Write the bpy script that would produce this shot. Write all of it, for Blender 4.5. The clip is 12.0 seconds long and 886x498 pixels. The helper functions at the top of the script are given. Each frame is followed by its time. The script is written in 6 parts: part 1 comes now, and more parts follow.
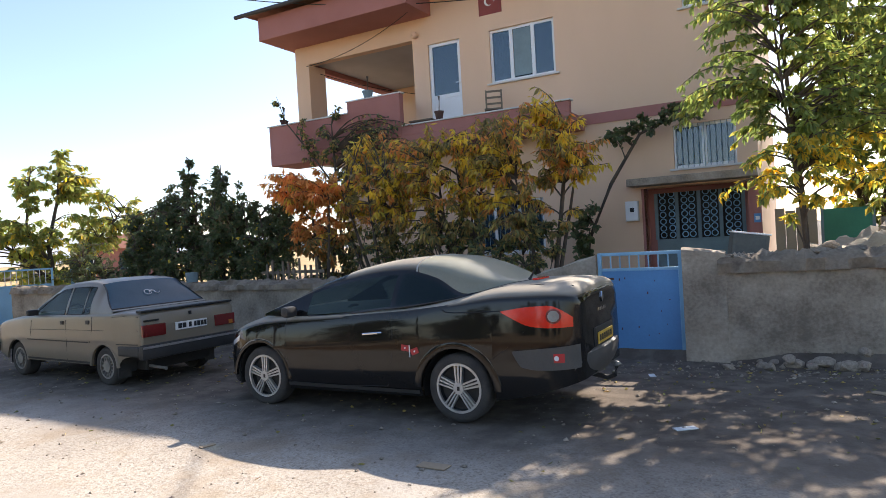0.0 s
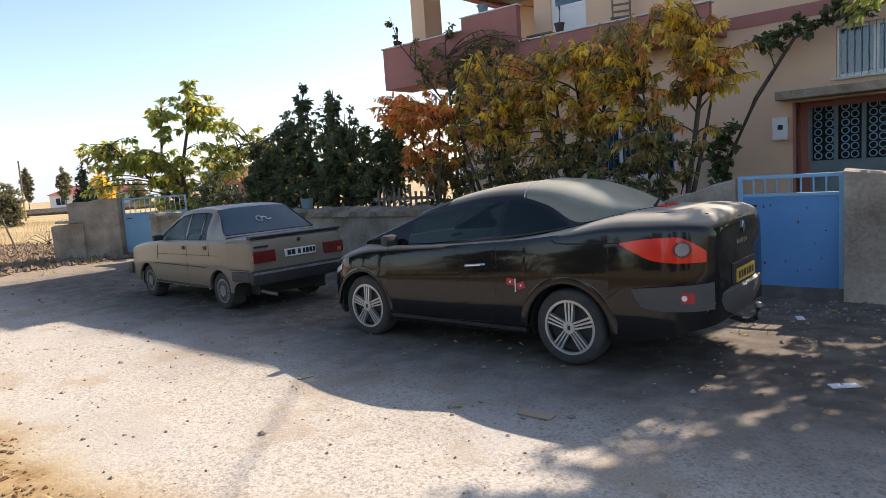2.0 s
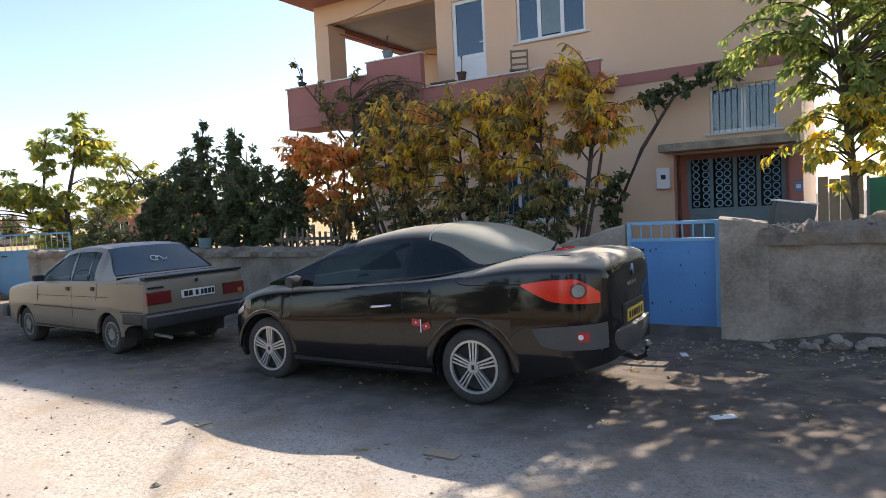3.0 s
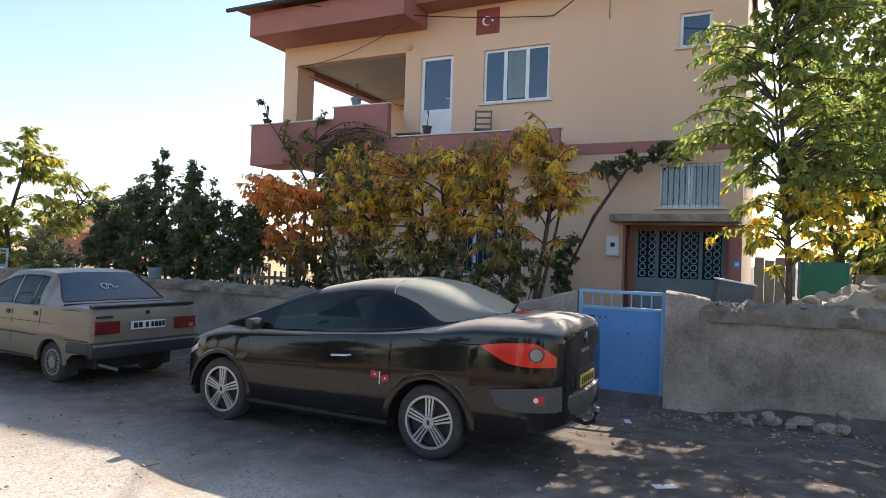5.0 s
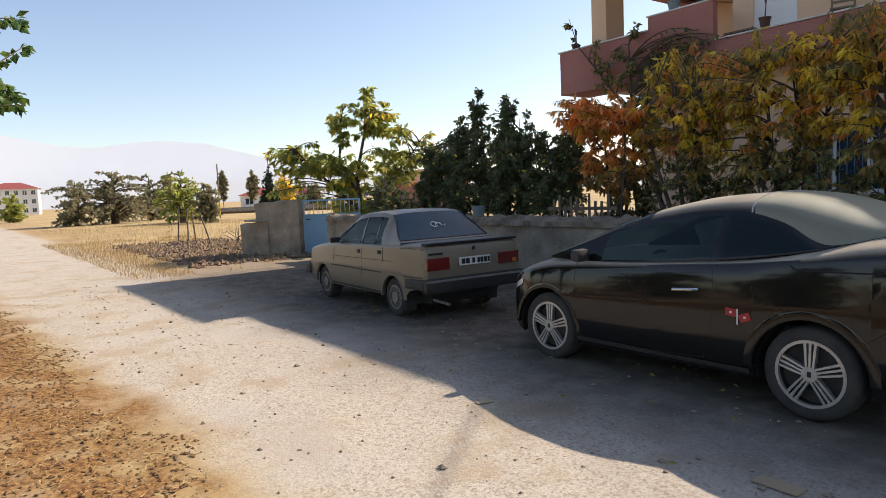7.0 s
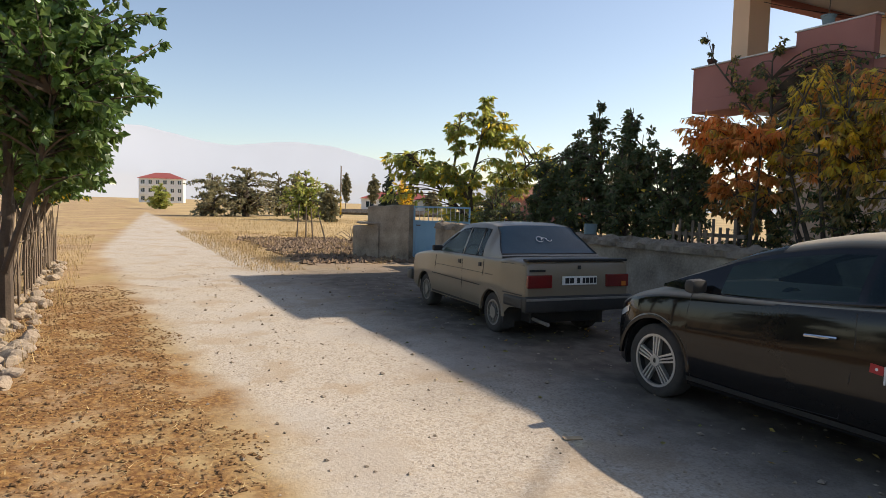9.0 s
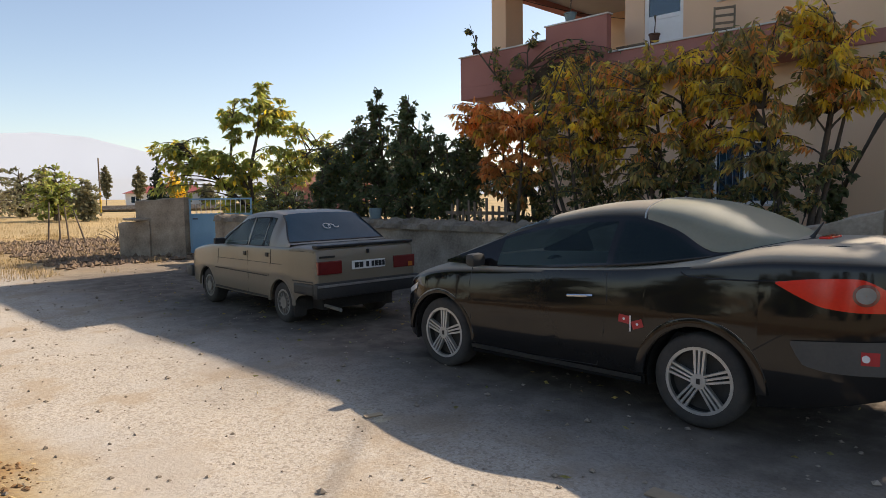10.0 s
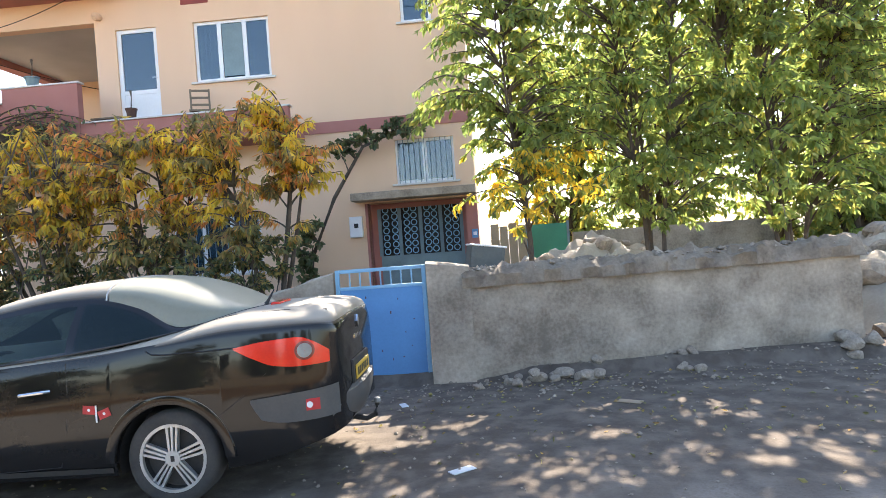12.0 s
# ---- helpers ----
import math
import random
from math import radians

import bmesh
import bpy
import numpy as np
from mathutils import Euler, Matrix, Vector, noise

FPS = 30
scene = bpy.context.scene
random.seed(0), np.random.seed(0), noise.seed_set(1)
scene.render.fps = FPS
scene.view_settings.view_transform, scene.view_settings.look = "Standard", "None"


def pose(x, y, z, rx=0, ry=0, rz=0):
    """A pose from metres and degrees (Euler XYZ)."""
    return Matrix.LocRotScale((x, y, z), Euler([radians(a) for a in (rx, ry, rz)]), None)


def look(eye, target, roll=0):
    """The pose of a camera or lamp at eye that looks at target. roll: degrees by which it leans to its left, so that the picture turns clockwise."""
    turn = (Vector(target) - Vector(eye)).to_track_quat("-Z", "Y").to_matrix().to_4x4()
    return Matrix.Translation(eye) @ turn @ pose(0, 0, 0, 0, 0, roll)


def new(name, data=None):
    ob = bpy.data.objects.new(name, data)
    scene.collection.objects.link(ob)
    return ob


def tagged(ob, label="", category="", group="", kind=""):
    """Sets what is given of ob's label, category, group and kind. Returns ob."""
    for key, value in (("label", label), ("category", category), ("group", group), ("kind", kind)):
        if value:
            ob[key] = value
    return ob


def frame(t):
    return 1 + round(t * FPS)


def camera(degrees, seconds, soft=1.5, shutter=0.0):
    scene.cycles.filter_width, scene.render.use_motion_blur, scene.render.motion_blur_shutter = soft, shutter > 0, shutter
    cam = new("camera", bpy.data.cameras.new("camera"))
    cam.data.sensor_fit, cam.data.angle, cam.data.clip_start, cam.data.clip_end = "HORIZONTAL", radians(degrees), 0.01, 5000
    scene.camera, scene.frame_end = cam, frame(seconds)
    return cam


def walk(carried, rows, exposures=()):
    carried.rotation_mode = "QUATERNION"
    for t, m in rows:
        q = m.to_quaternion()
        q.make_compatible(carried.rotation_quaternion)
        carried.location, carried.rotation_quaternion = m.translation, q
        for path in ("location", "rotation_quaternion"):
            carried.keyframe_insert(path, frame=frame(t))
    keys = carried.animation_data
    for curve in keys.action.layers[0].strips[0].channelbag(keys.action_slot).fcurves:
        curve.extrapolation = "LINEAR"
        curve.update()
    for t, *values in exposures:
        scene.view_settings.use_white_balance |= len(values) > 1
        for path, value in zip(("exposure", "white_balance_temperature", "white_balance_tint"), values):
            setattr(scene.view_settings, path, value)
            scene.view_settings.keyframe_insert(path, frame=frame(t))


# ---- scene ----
cam = camera(67.8, 12.0, soft=0.5)
PATH = [
    (0, (2.997, -1.091, 1.759), (2.031, 0.66, 1.736), -3.3),
    (0.5, (2.861, -0.733, 1.713), (1.709, 0.901, 1.661), -3.4),
    (1, (2.734, -0.612, 1.709), (1.477, 0.939, 1.58), -1.7),
    (1.5, (2.678, -0.623, 1.735), (1.445, 0.938, 1.522), -3.8),
    (2, (2.782, -0.481, 1.719), (1.509, 1.046, 1.497), -3.8),
    (2.5, (2.829, -0.6, 1.739), (1.548, 0.927, 1.579), -3.7),
    (3, (2.805, -0.568, 1.735), (1.772, 1.141, 1.619), -2.8),
    (3.5, (2.751, -0.631, 1.779), (1.864, 1.16, 1.713), 1.4),
    (3.7, (2.746, -0.661, 1.828), (1.893, 1.147, 1.774), 2.2),
    (5.3, (2.717, -0.833, 1.845), (1.798, 0.943, 1.874), 1.4),
    (5.5, (2.663, -0.768, 1.831), (1.624, 0.941, 1.819), 0.1),
    (6, (2.499, -0.623, 1.785), (1.328, 0.997, 1.73), 0.8),
    (6.5, (2.296, -0.506, 1.74), (0.925, 0.947, 1.642), -1.2),
    (7, (2.125, -0.25, 1.718), (0.526, 0.939, 1.547), -2.4),
    (7.2, (2.074, -0.201, 1.73), (0.368, 0.83, 1.563), -1.7),
    (8.8, (1.87, 0.094, 1.681), (0.055, 0.918, 1.518), 1.7),
    (9, (1.899, 0.064, 1.697), (0.118, 0.966, 1.565), 1.5),
    (9.5, (1.924, -0.024, 1.646), (0.301, 1.136, 1.505), -1.8),
    (10, (1.926, 0.017, 1.674), (0.524, 1.434, 1.508), -0.9),
    (10.5, (1.958, 0.202, 1.686), (0.88, 1.882, 1.572), -2.3),
    (11, (2.058, 0.144, 1.716), (1.249, 1.973, 1.699), -1.4),
    (11.5, (2.161, 0.071, 1.72), (1.611, 1.994, 1.739), -3.7),
    (12, (2.298, 0.013, 1.704), (2.167, 2.008, 1.687), -4.2),
]
# seconds, stops, kelvin, tint
EXPO = [(0, 1.2, 6650, 14), (1.5, 1.0, 6700, 14), (3.7, 1.25, 6650, 14), (5.5, 1.25, 6600, 14), (6.5, 1.0, 6850, 15), (7.2, 0.62, 7200, 14), (9.0, 0.5, 7250, 13), (9.7, 0.5, 7400, 14), (10.5, 1.05, 6850, 14), (11, 1.6, 6700, 12), (11.5, 1.95, 6650, 11), (12, 2.25, 6700, 12)]
walk(cam, [(t, look(e, a, r)) for t, e, a, r in PATH], EXPO)

# ---- world, sun ----
SUN_AZ, SUN_EL = 9.0, 38.5
world = bpy.data.worlds.new("world")
scene.world = world
world.use_nodes = True
wn = world.node_tree
sky = wn.nodes.new("ShaderNodeTexSky")
sky.sky_type, sky.sun_disc = "NISHITA", False
sky.sun_elevation, sky.sun_rotation = radians(SUN_EL), radians(SUN_AZ)
sky.altitude, sky.air_density, sky.dust_density, sky.ozone_density = 900, 1.0, 1.6, 1.0
wn.nodes["Background"].inputs["Strength"].default_value = 0.125
wn.links.new(sky.outputs[0], wn.nodes["Background"].inputs[0])
sun = new("sun", bpy.data.lights.new("sun", "SUN"))
sun.data.energy, sun.data.angle, sun.data.color = 4.1, radians(0.53), (1.0, 0.93, 0.82)
sx, sy = math.sin(radians(SUN_AZ)), math.cos(radians(SUN_AZ))
sun.matrix_world = look((0, 0, 30), (-sx * 10, -sy * 10, 30 - 10 * math.tan(radians(SUN_EL))))


# ---- materials ----
def mat(name, a, b=None, rough=0.8, scale=3.0, fine=40.0, bump=0.15, metal=0.0, island=0.0, coat=0.0, spec=0.5, detail=6.0, dist=0.01, dust=None, streak=False):
    """Two-scale noise between the colours a and b, with a fine bump."""
    m = bpy.data.materials.new(name)
    m.use_nodes = True
    n, l = m.node_tree.nodes, m.node_tree.links
    p = n["Principled BSDF"]
    b = b or tuple(c * 0.75 for c in a)
    tc = n.new("ShaderNodeTexCoord")
    big, small = n.new("ShaderNodeTexNoise"), n.new("ShaderNodeTexNoise")
    big.inputs["Scale"].default_value, small.inputs["Scale"].default_value = scale, fine
    big.inputs["Detail"].default_value = detail
    if streak:
        mp = n.new("ShaderNodeMapping")
        mp.inputs["Scale"].default_value = (1, 1, 0.18)
        l.new(tc.outputs["Object"], mp.inputs[0])
        l.new(mp.outputs[0], big.inputs["Vector"])
    else:
        l.new(tc.outputs["Object"], big.inputs["Vector"])
    l.new(tc.outputs["Object"], small.inputs["Vector"])
    add = n.new("ShaderNodeMath")
    add.operation = "MULTIPLY_ADD"
    add.inputs[1].default_value = 0.35
    l.new(small.outputs[0], add.inputs[0])
    l.new(big.outputs[0], add.inputs[2])
    ramp = n.new("ShaderNodeMapRange")
    ramp.inputs[1].default_value, ramp.inputs[2].default_value = 0.45, 0.9
    l.new(add.outputs[0], ramp.inputs[0])
    mix = n.new("ShaderNodeMix")
    mix.data_type = "RGBA"
    mix.inputs[6].default_value, mix.inputs[7].default_value = (*a, 1), (*b, 1)
    l.new(ramp.outputs[0], mix.inputs[0])
    out = mix.outputs[2]
    if island:
        geo, hsv = n.new("ShaderNodeNewGeometry"), n.new("ShaderNodeHueSaturation")
        mr = n.new("ShaderNodeMapRange")
        mr.inputs[3].default_value, mr.inputs[4].default_value = 1 - island, 1 + island
        l.new(geo.outputs["Random Per Island"], mr.inputs[0])
        l.new(mr.outputs[0], hsv.inputs["Value"])
        l.new(out, hsv.inputs["Color"])
        out = hsv.outputs[0]
    if dust:
        # dry dust that settles on faces that look up
        geo, sep, dn = n.new("ShaderNodeNewGeometry"), n.new("ShaderNodeSeparateXYZ"), n.new("ShaderNodeMapRange")
        l.new(geo.outputs["Normal"], sep.inputs[0])
        dn.inputs[4].default_value = dust[3]
        dn.inputs[1].default_value, dn.inputs[2].default_value = (dust[5:] or (0.55, 0.98))
        l.new(sep.outputs[2], dn.inputs[0])
        dm, mul = n.new("ShaderNodeMix"), n.new("ShaderNodeMath")
        mul.operation = "MULTIPLY"
        sm = n.new("ShaderNodeMapRange")
        sm.inputs[1].default_value, sm.inputs[2].default_value, sm.inputs[3].default_value = 0.3, 0.65, 0.7
        l.new(big.outputs[0], sm.inputs[0])
        l.new(sm.outputs[0], mul.inputs[0])
        l.new(dn.outputs[0], mul.inputs[1])
        base = n.new("ShaderNodeMath")
        base.operation, base.inputs[1].default_value = "ADD", dust[4]
        l.new(mul.outputs[0], base.inputs[0])
        dm.data_type = "RGBA"
        dm.inputs[7].default_value = (*dust[:3], 1)
        l.new(out, dm.inputs[6])
        l.new(base.outputs[0], dm.inputs[0])
        out = dm.outputs[2]
        rr = n.new("ShaderNodeMapRange")
        rr.inputs[3].default_value, rr.inputs[4].default_value = rough, 0.85
        l.new(base.outputs[0], rr.inputs[0])
        l.new(rr.outputs[0], p.inputs["Roughness"])
    else:
        p.inputs["Roughness"].default_value = rough
    l.new(out, p.inputs["Base Color"])
    p.inputs["Metallic"].default_value = metal
    p.inputs["Coat Weight"].default_value = coat
    p.inputs["Coat Roughness"].default_value = 0.12
    p.inputs["Specular IOR Level"].default_value = spec
    if bump:
        bp = n.new("ShaderNodeBump")
        bp.inputs["Strength"].default_value, bp.inputs["Distance"].default_value = bump, dist
        l.new(add.outputs[0], bp.inputs["Height"])
        l.new(bp.outputs[0], p.inputs["Normal"])
    return m


def leaf_mat(name, cols, trans=0.45, rough=0.5):
    """Leaf colours picked leaf by leaf, with light shining through."""
    m = bpy.data.materials.new(name)
    m.use_nodes = True
    n, l = m.node_tree.nodes, m.node_tree.links
    p, out = n["Principled BSDF"], n["Material Output"]
    geo, ramp = n.new("ShaderNodeNewGeometry"), n.new("ShaderNodeValToRGB")
    l.new(geo.outputs["Random Per Island"], ramp.inputs[0])
    el = ramp.color_ramp.elements
    while len(el) < len(cols):
        el.new(0.5)
    for i, c in enumerate(cols):
        el[i].position, el[i].color = i / max(1, len(cols) - 1), (*c, 1)
    tc, ns, hv = n.new("ShaderNodeTexCoord"), n.new("ShaderNodeTexNoise"), n.new("ShaderNodeHueSaturation")
    ns.inputs["Scale"].default_value = 2.2
    l.new(tc.outputs["Object"], ns.inputs["Vector"])
    mr = n.new("ShaderNodeMapRange")
    mr.inputs[1].default_value, mr.inputs[2].default_value, mr.inputs[3].default_value, mr.inputs[4].default_value = 0.3, 0.7, 0.7, 1.3
    l.new(ns.outputs[0], mr.inputs[0])
    l.new(mr.outputs[0], hv.inputs["Value"])
    l.new(ramp.outputs[0], hv.inputs["Color"])
    l.new(hv.outputs[0], p.inputs["Base Color"])
    p.inputs["Roughness"].default_value = rough
    tr, mx = n.new("ShaderNodeBsdfTranslucent"), n.new("ShaderNodeMixShader")
    l.new(hv.outputs[0], tr.inputs[0])
    mx.inputs[0].default_value = trans
    l.new(p.outputs[0], mx.inputs[1])
    l.new(tr.outputs[0], mx.inputs[2])
    l.new(mx.outputs[0], out.inputs[0])
    return m


def glass_mat(name, tint, rough=0.02, clear=0.5, ior=1.6):
    """A pane: sharp sky reflections over a dark tinted see-through body."""
    m = bpy.data.materials.new(name)
    m.use_nodes = True
    n, l = m.node_tree.nodes, m.node_tree.links
    p, out = n["Principled BSDF"], n["Material Output"]
    p.inputs["Base Color"].default_value = (*tint, 1)
    p.inputs["IOR"].default_value = ior
    p.inputs["Roughness"].default_value = rough
    tr, mx = n.new("ShaderNodeBsdfTransparent"), n.new("ShaderNodeMixShader")
    tr.inputs[0].default_value = (0.5, 0.62, 0.62, 1)
    mx.inputs[0].default_value = clear
    l.new(p.outputs[0], mx.inputs[1])
    l.new(tr.outputs[0], mx.inputs[2])
    l.new(mx.outputs[0], out.inputs[0])
    return m


PLASTER = mat("ochre_plaster", (0.79, 0.545, 0.37), (0.7, 0.475, 0.315), 0.9, 0.7, 60, 0.2, streak=True)
PINK = mat("rose_plaster", (0.42, 0.18, 0.15), (0.34, 0.14, 0.115), 0.9, 0.9, 60, 0.2)
CEIL = mat("grey_plaster", (0.5, 0.48, 0.45), (0.42, 0.4, 0.37), 0.9, 1.0, 50, 0.1)
TILE = mat("roof_tile", (0.3, 0.12, 0.07), (0.2, 0.08, 0.05), 0.8, 4, 30, 0.3)
PVC = mat("white_pvc", (0.8, 0.8, 0.8), (0.72, 0.72, 0.71), 0.35, 2, 20, 0.0)
MARBLE = mat("white_marble_sill", (0.68, 0.66, 0.62), (0.55, 0.53, 0.5), 0.5, 3, 30, 0.05)
# near-black colour that paints the shade of the unlit rooms
ROOM_SHADE = mat("painted_room_shade", (0.05, 0.048, 0.045), (0.035, 0.033, 0.03), 0.9, 2, 20, 0)
CURTAIN = mat("white_curtain", (0.75, 0.74, 0.72), (0.6, 0.6, 0.6), 0.9, 4, 30, 0)
PANE = glass_mat("window_pane", (0.03, 0.07, 0.11), 0.02, 0.35, 1.95)
CONCRETE = mat("rough_concrete_render", (0.5, 0.41, 0.31), (0.19, 0.15, 0.11), 0.95, 1.9, 24, 1.0, detail=12.0, dist=0.02)
CAP = mat("mossy_wall_cap", (0.33, 0.26, 0.185), (0.14, 0.105, 0.075), 0.95, 4, 25, 0.9, dist=0.03)
BLUE = mat("blue_sheet_paint", (0.11, 0.3, 0.56), (0.09, 0.24, 0.46), 0.55, 1.6, 40, 0.08)
LBLUE = mat("pale_blue_paint", (0.27, 0.49, 0.65), (0.21, 0.41, 0.57), 0.5, 2, 30, 0.05)
RUST = mat("flaked_rust", (0.12, 0.06, 0.04), (0.06, 0.035, 0.03), 0.9, 8, 50, 0.3)
TANKM = mat("dark_tin", (0.1, 0.11, 0.1), (0.06, 0.065, 0.06), 0.6, 3, 30, 0.2)
STEELG = mat("grey_green_iron", (0.2, 0.28, 0.3), (0.15, 0.21, 0.23), 0.6, 3, 30, 0.1)
STONE = mat("field_stone", (0.37, 0.3, 0.225), (0.21, 0.165, 0.12), 0.95, 5, 30, 0.7, island=0.25, dist=0.02)
WOOD = mat("grey_weathered_wood", (0.22, 0.17, 0.12), (0.12, 0.09, 0.065), 0.9, 4, 40, 0.4, island=0.2)
BARK = mat("bark", (0.12, 0.09, 0.065), (0.06, 0.045, 0.035), 0.95, 6, 40, 0.8, dist=0.02)
PALEWOOD = mat("pale_plywood", (0.42, 0.31, 0.2), (0.3, 0.22, 0.14), 0.85, 2, 30, 0.2, streak=True)
BLACKP = mat("black_car_paint", (0.008, 0.008, 0.009), (0.012, 0.011, 0.01), 0.06, 1.5, 60, 0.0, coat=0.0, spec=0.36, dust=(0.4, 0.345, 0.265, 0.95, 0.004, 0.3, 0.75))
BLACKCLEAN = mat("clean_black_car_paint", (0.008, 0.008, 0.009), (0.012, 0.011, 0.01), 0.08, 1.5, 60, 0.0, spec=0.45)
BEIGEP = mat("beige_car_paint", (0.2, 0.163, 0.115), (0.165, 0.133, 0.09), 0.3, 1.5, 60, 0.0, coat=0.3, dust=(0.4, 0.35, 0.29, 0.55, 0.02))
CARGLASS = glass_mat("tinted_car_glass", (0.014, 0.03, 0.034), 0.02, 0.62)
DUSTGLASS = mat("dusty_rear_glass", (0.12, 0.125, 0.09), (0.18, 0.18, 0.13), 0.25, 2, 40, 0, coat=0.3, dust=(0.36, 0.34, 0.24, 0.55, 0.22))
BLUEGLASS = mat("hazy_blue_glass", (0.025, 0.06, 0.085), (0.04, 0.08, 0.105), 0.2, 2, 40, 0, coat=0.0, spec=0.25)
RUBBER = mat("dusty_rubber", (0.035, 0.033, 0.031), (0.065, 0.058, 0.05), 0.9, 6, 50, 0.2)
BLKPL = mat("black_plastic", (0.02, 0.02, 0.02), (0.04, 0.037, 0.033), 0.55, 3, 50, 0.05)
GREYPL = mat("dusty_bumper_plastic", (0.055, 0.053, 0.05), (0.085, 0.079, 0.07), 0.55, 3, 50, 0.05)
ALLOY = mat("silver_alloy", (0.56, 0.55, 0.53), (0.43, 0.42, 0.39), 0.36, 6, 40, 0.0, metal=0.55)
STEELR = mat("dull_grey_wheel", (0.3, 0.29, 0.27), (0.2, 0.19, 0.17), 0.5, 6, 40, 0.05, metal=0.4)
CHROME = mat("chrome", (0.75, 0.75, 0.75), (0.7, 0.7, 0.7), 0.12, 6, 40, 0, metal=1.0)
REDLENS = mat("red_lamp_lens", (0.8, 0.03, 0.012), (0.65, 0.02, 0.01), 0.15, 4, 60, 0.0, coat=0.2)
DARKRED = mat("dark_red_lens", (0.2, 0.02, 0.018), (0.14, 0.015, 0.014), 0.2, 4, 60, 0.0, coat=0.8)
CLEARLENS = mat("clear_lamp_lens", (0.6, 0.62, 0.63), (0.5, 0.52, 0.53), 0.1, 4, 60, 0, coat=1.0)
ORANGEL = mat("orange_lens", (0.6, 0.18, 0.03), (0.5, 0.14, 0.02), 0.2, 4, 60, 0, coat=0.8)
PLATEW = mat("white_plate", (0.75, 0.75, 0.73), (0.65, 0.65, 0.62), 0.5, 4, 60, 0)
PLATEY = mat("yellow_plate", (0.68, 0.43, 0.05), (0.55, 0.34, 0.05), 0.5, 4, 60, 0)
INK = mat("black_ink", (0.01, 0.01, 0.01), (0.015, 0.015, 0.015), 0.5, 4, 60, 0)
REDP = mat("red_paint", (0.5, 0.03, 0.03), (0.4, 0.025, 0.025), 0.5, 4, 60, 0)
DEEPRED = mat("faded_red_paint", (0.3, 0.07, 0.06), (0.24, 0.055, 0.05), 0.8, 4, 60, 0)
WHITEP = mat("white_paint", (0.78, 0.77, 0.75), (0.7, 0.69, 0.67), 0.5, 4, 60, 0)
SEAT = mat("grey_upholstery", (0.06, 0.06, 0.065), (0.04, 0.04, 0.045), 0.9, 4, 60, 0.1)
GREENM = mat("green_sheet_metal", (0.05, 0.28, 0.16), (0.04, 0.2, 0.12), 0.55, 2, 30, 0.1)
STRAW = mat("straw", (0.5, 0.36, 0.16), (0.34, 0.23, 0.1), 0.9, 4, 30, 0, island=0.35)
CLOD = mat("dry_earth_clod", (0.24, 0.165, 0.105), (0.15, 0.1, 0.065), 0.95, 4, 30, 0.5, island=0.2)
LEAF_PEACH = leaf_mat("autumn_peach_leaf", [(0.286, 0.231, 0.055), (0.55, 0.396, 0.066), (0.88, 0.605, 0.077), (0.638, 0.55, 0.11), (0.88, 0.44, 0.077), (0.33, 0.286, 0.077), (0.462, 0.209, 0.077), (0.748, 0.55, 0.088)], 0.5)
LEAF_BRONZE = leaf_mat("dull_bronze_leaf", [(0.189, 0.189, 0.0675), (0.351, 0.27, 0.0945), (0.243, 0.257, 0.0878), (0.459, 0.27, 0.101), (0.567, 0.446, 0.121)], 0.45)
LEAF_ORANGE = leaf_mat("orange_leaf", [(0.85, 0.33, 0.08), (0.9, 0.46, 0.14), (0.7, 0.24, 0.07), (0.95, 0.58, 0.2)], 0.62)
LEAF_DARK = leaf_mat("dark_hedge_leaf", [(0.08, 0.11, 0.045), (0.12, 0.155, 0.065), (0.16, 0.19, 0.08), (0.09, 0.125, 0.055), (0.22, 0.18, 0.085)], 0.42, 0.36)
LEAF_WALNUT = leaf_mat("walnut_leaf", [(0.3, 0.36, 0.09), (0.38, 0.44, 0.11), (0.44, 0.45, 0.11), (0.3, 0.31, 0.09), (0.56, 0.46, 0.12)], 0.58)
LEAF_MUL = leaf_mat("mulberry_leaf", [(0.078, 0.15, 0.039), (0.117, 0.195, 0.052), (0.091, 0.163, 0.0455), (0.169, 0.234, 0.0585)], 0.4, 0.35)
LEAF_CHERRY = leaf_mat("cherry_leaf", [(0.2, 0.27, 0.08), (0.27, 0.35, 0.09), (0.38, 0.44, 0.11), (0.22, 0.28, 0.08), (0.6, 0.52, 0.11)], 0.58)
LEAF_FAR = leaf_mat("far_shrub_leaf", [(0.2, 0.2, 0.11), (0.25, 0.23, 0.13), (0.3, 0.25, 0.13), (0.18, 0.19, 0.11)], 0.4)
LEAF_YELLOW = leaf_mat("yellow_leaf", [(0.9, 0.66, 0.06), (0.88, 0.58, 0.06), (0.72, 0.62, 0.1)], 0.55)
LEAF_PINE = leaf_mat("conifer_needle", [(0.015, 0.03, 0.015), (0.025, 0.04, 0.02)], 0.1)


# ---- mesh helpers ----
def bm_box(bm, x0, x1, y0, y1, z0, z1, bevel=0.0):
    g = bmesh.ops.create_cube(bm, size=1)
    bmesh.ops.scale(bm, vec=(abs(x1 - x0), abs(y1 - y0), abs(z1 - z0)), verts=g["verts"])
    bmesh.ops.translate(bm, vec=((x0 + x1) / 2, (y0 + y1) / 2, (z0 + z1) / 2), verts=g["verts"])
    if bevel:
        es = list({e for v in g["verts"] for e in v.link_edges})
        bmesh.ops.bevel(bm, geom=es, offset=bevel, segments=2, affect="EDGES", profile=0.6)
    return bm


def box(x0, x1, y0, y1, z0, z1, bevel=0.0):
    return bm_box(bmesh.new(), x0, x1, y0, y1, z0, z1, bevel)


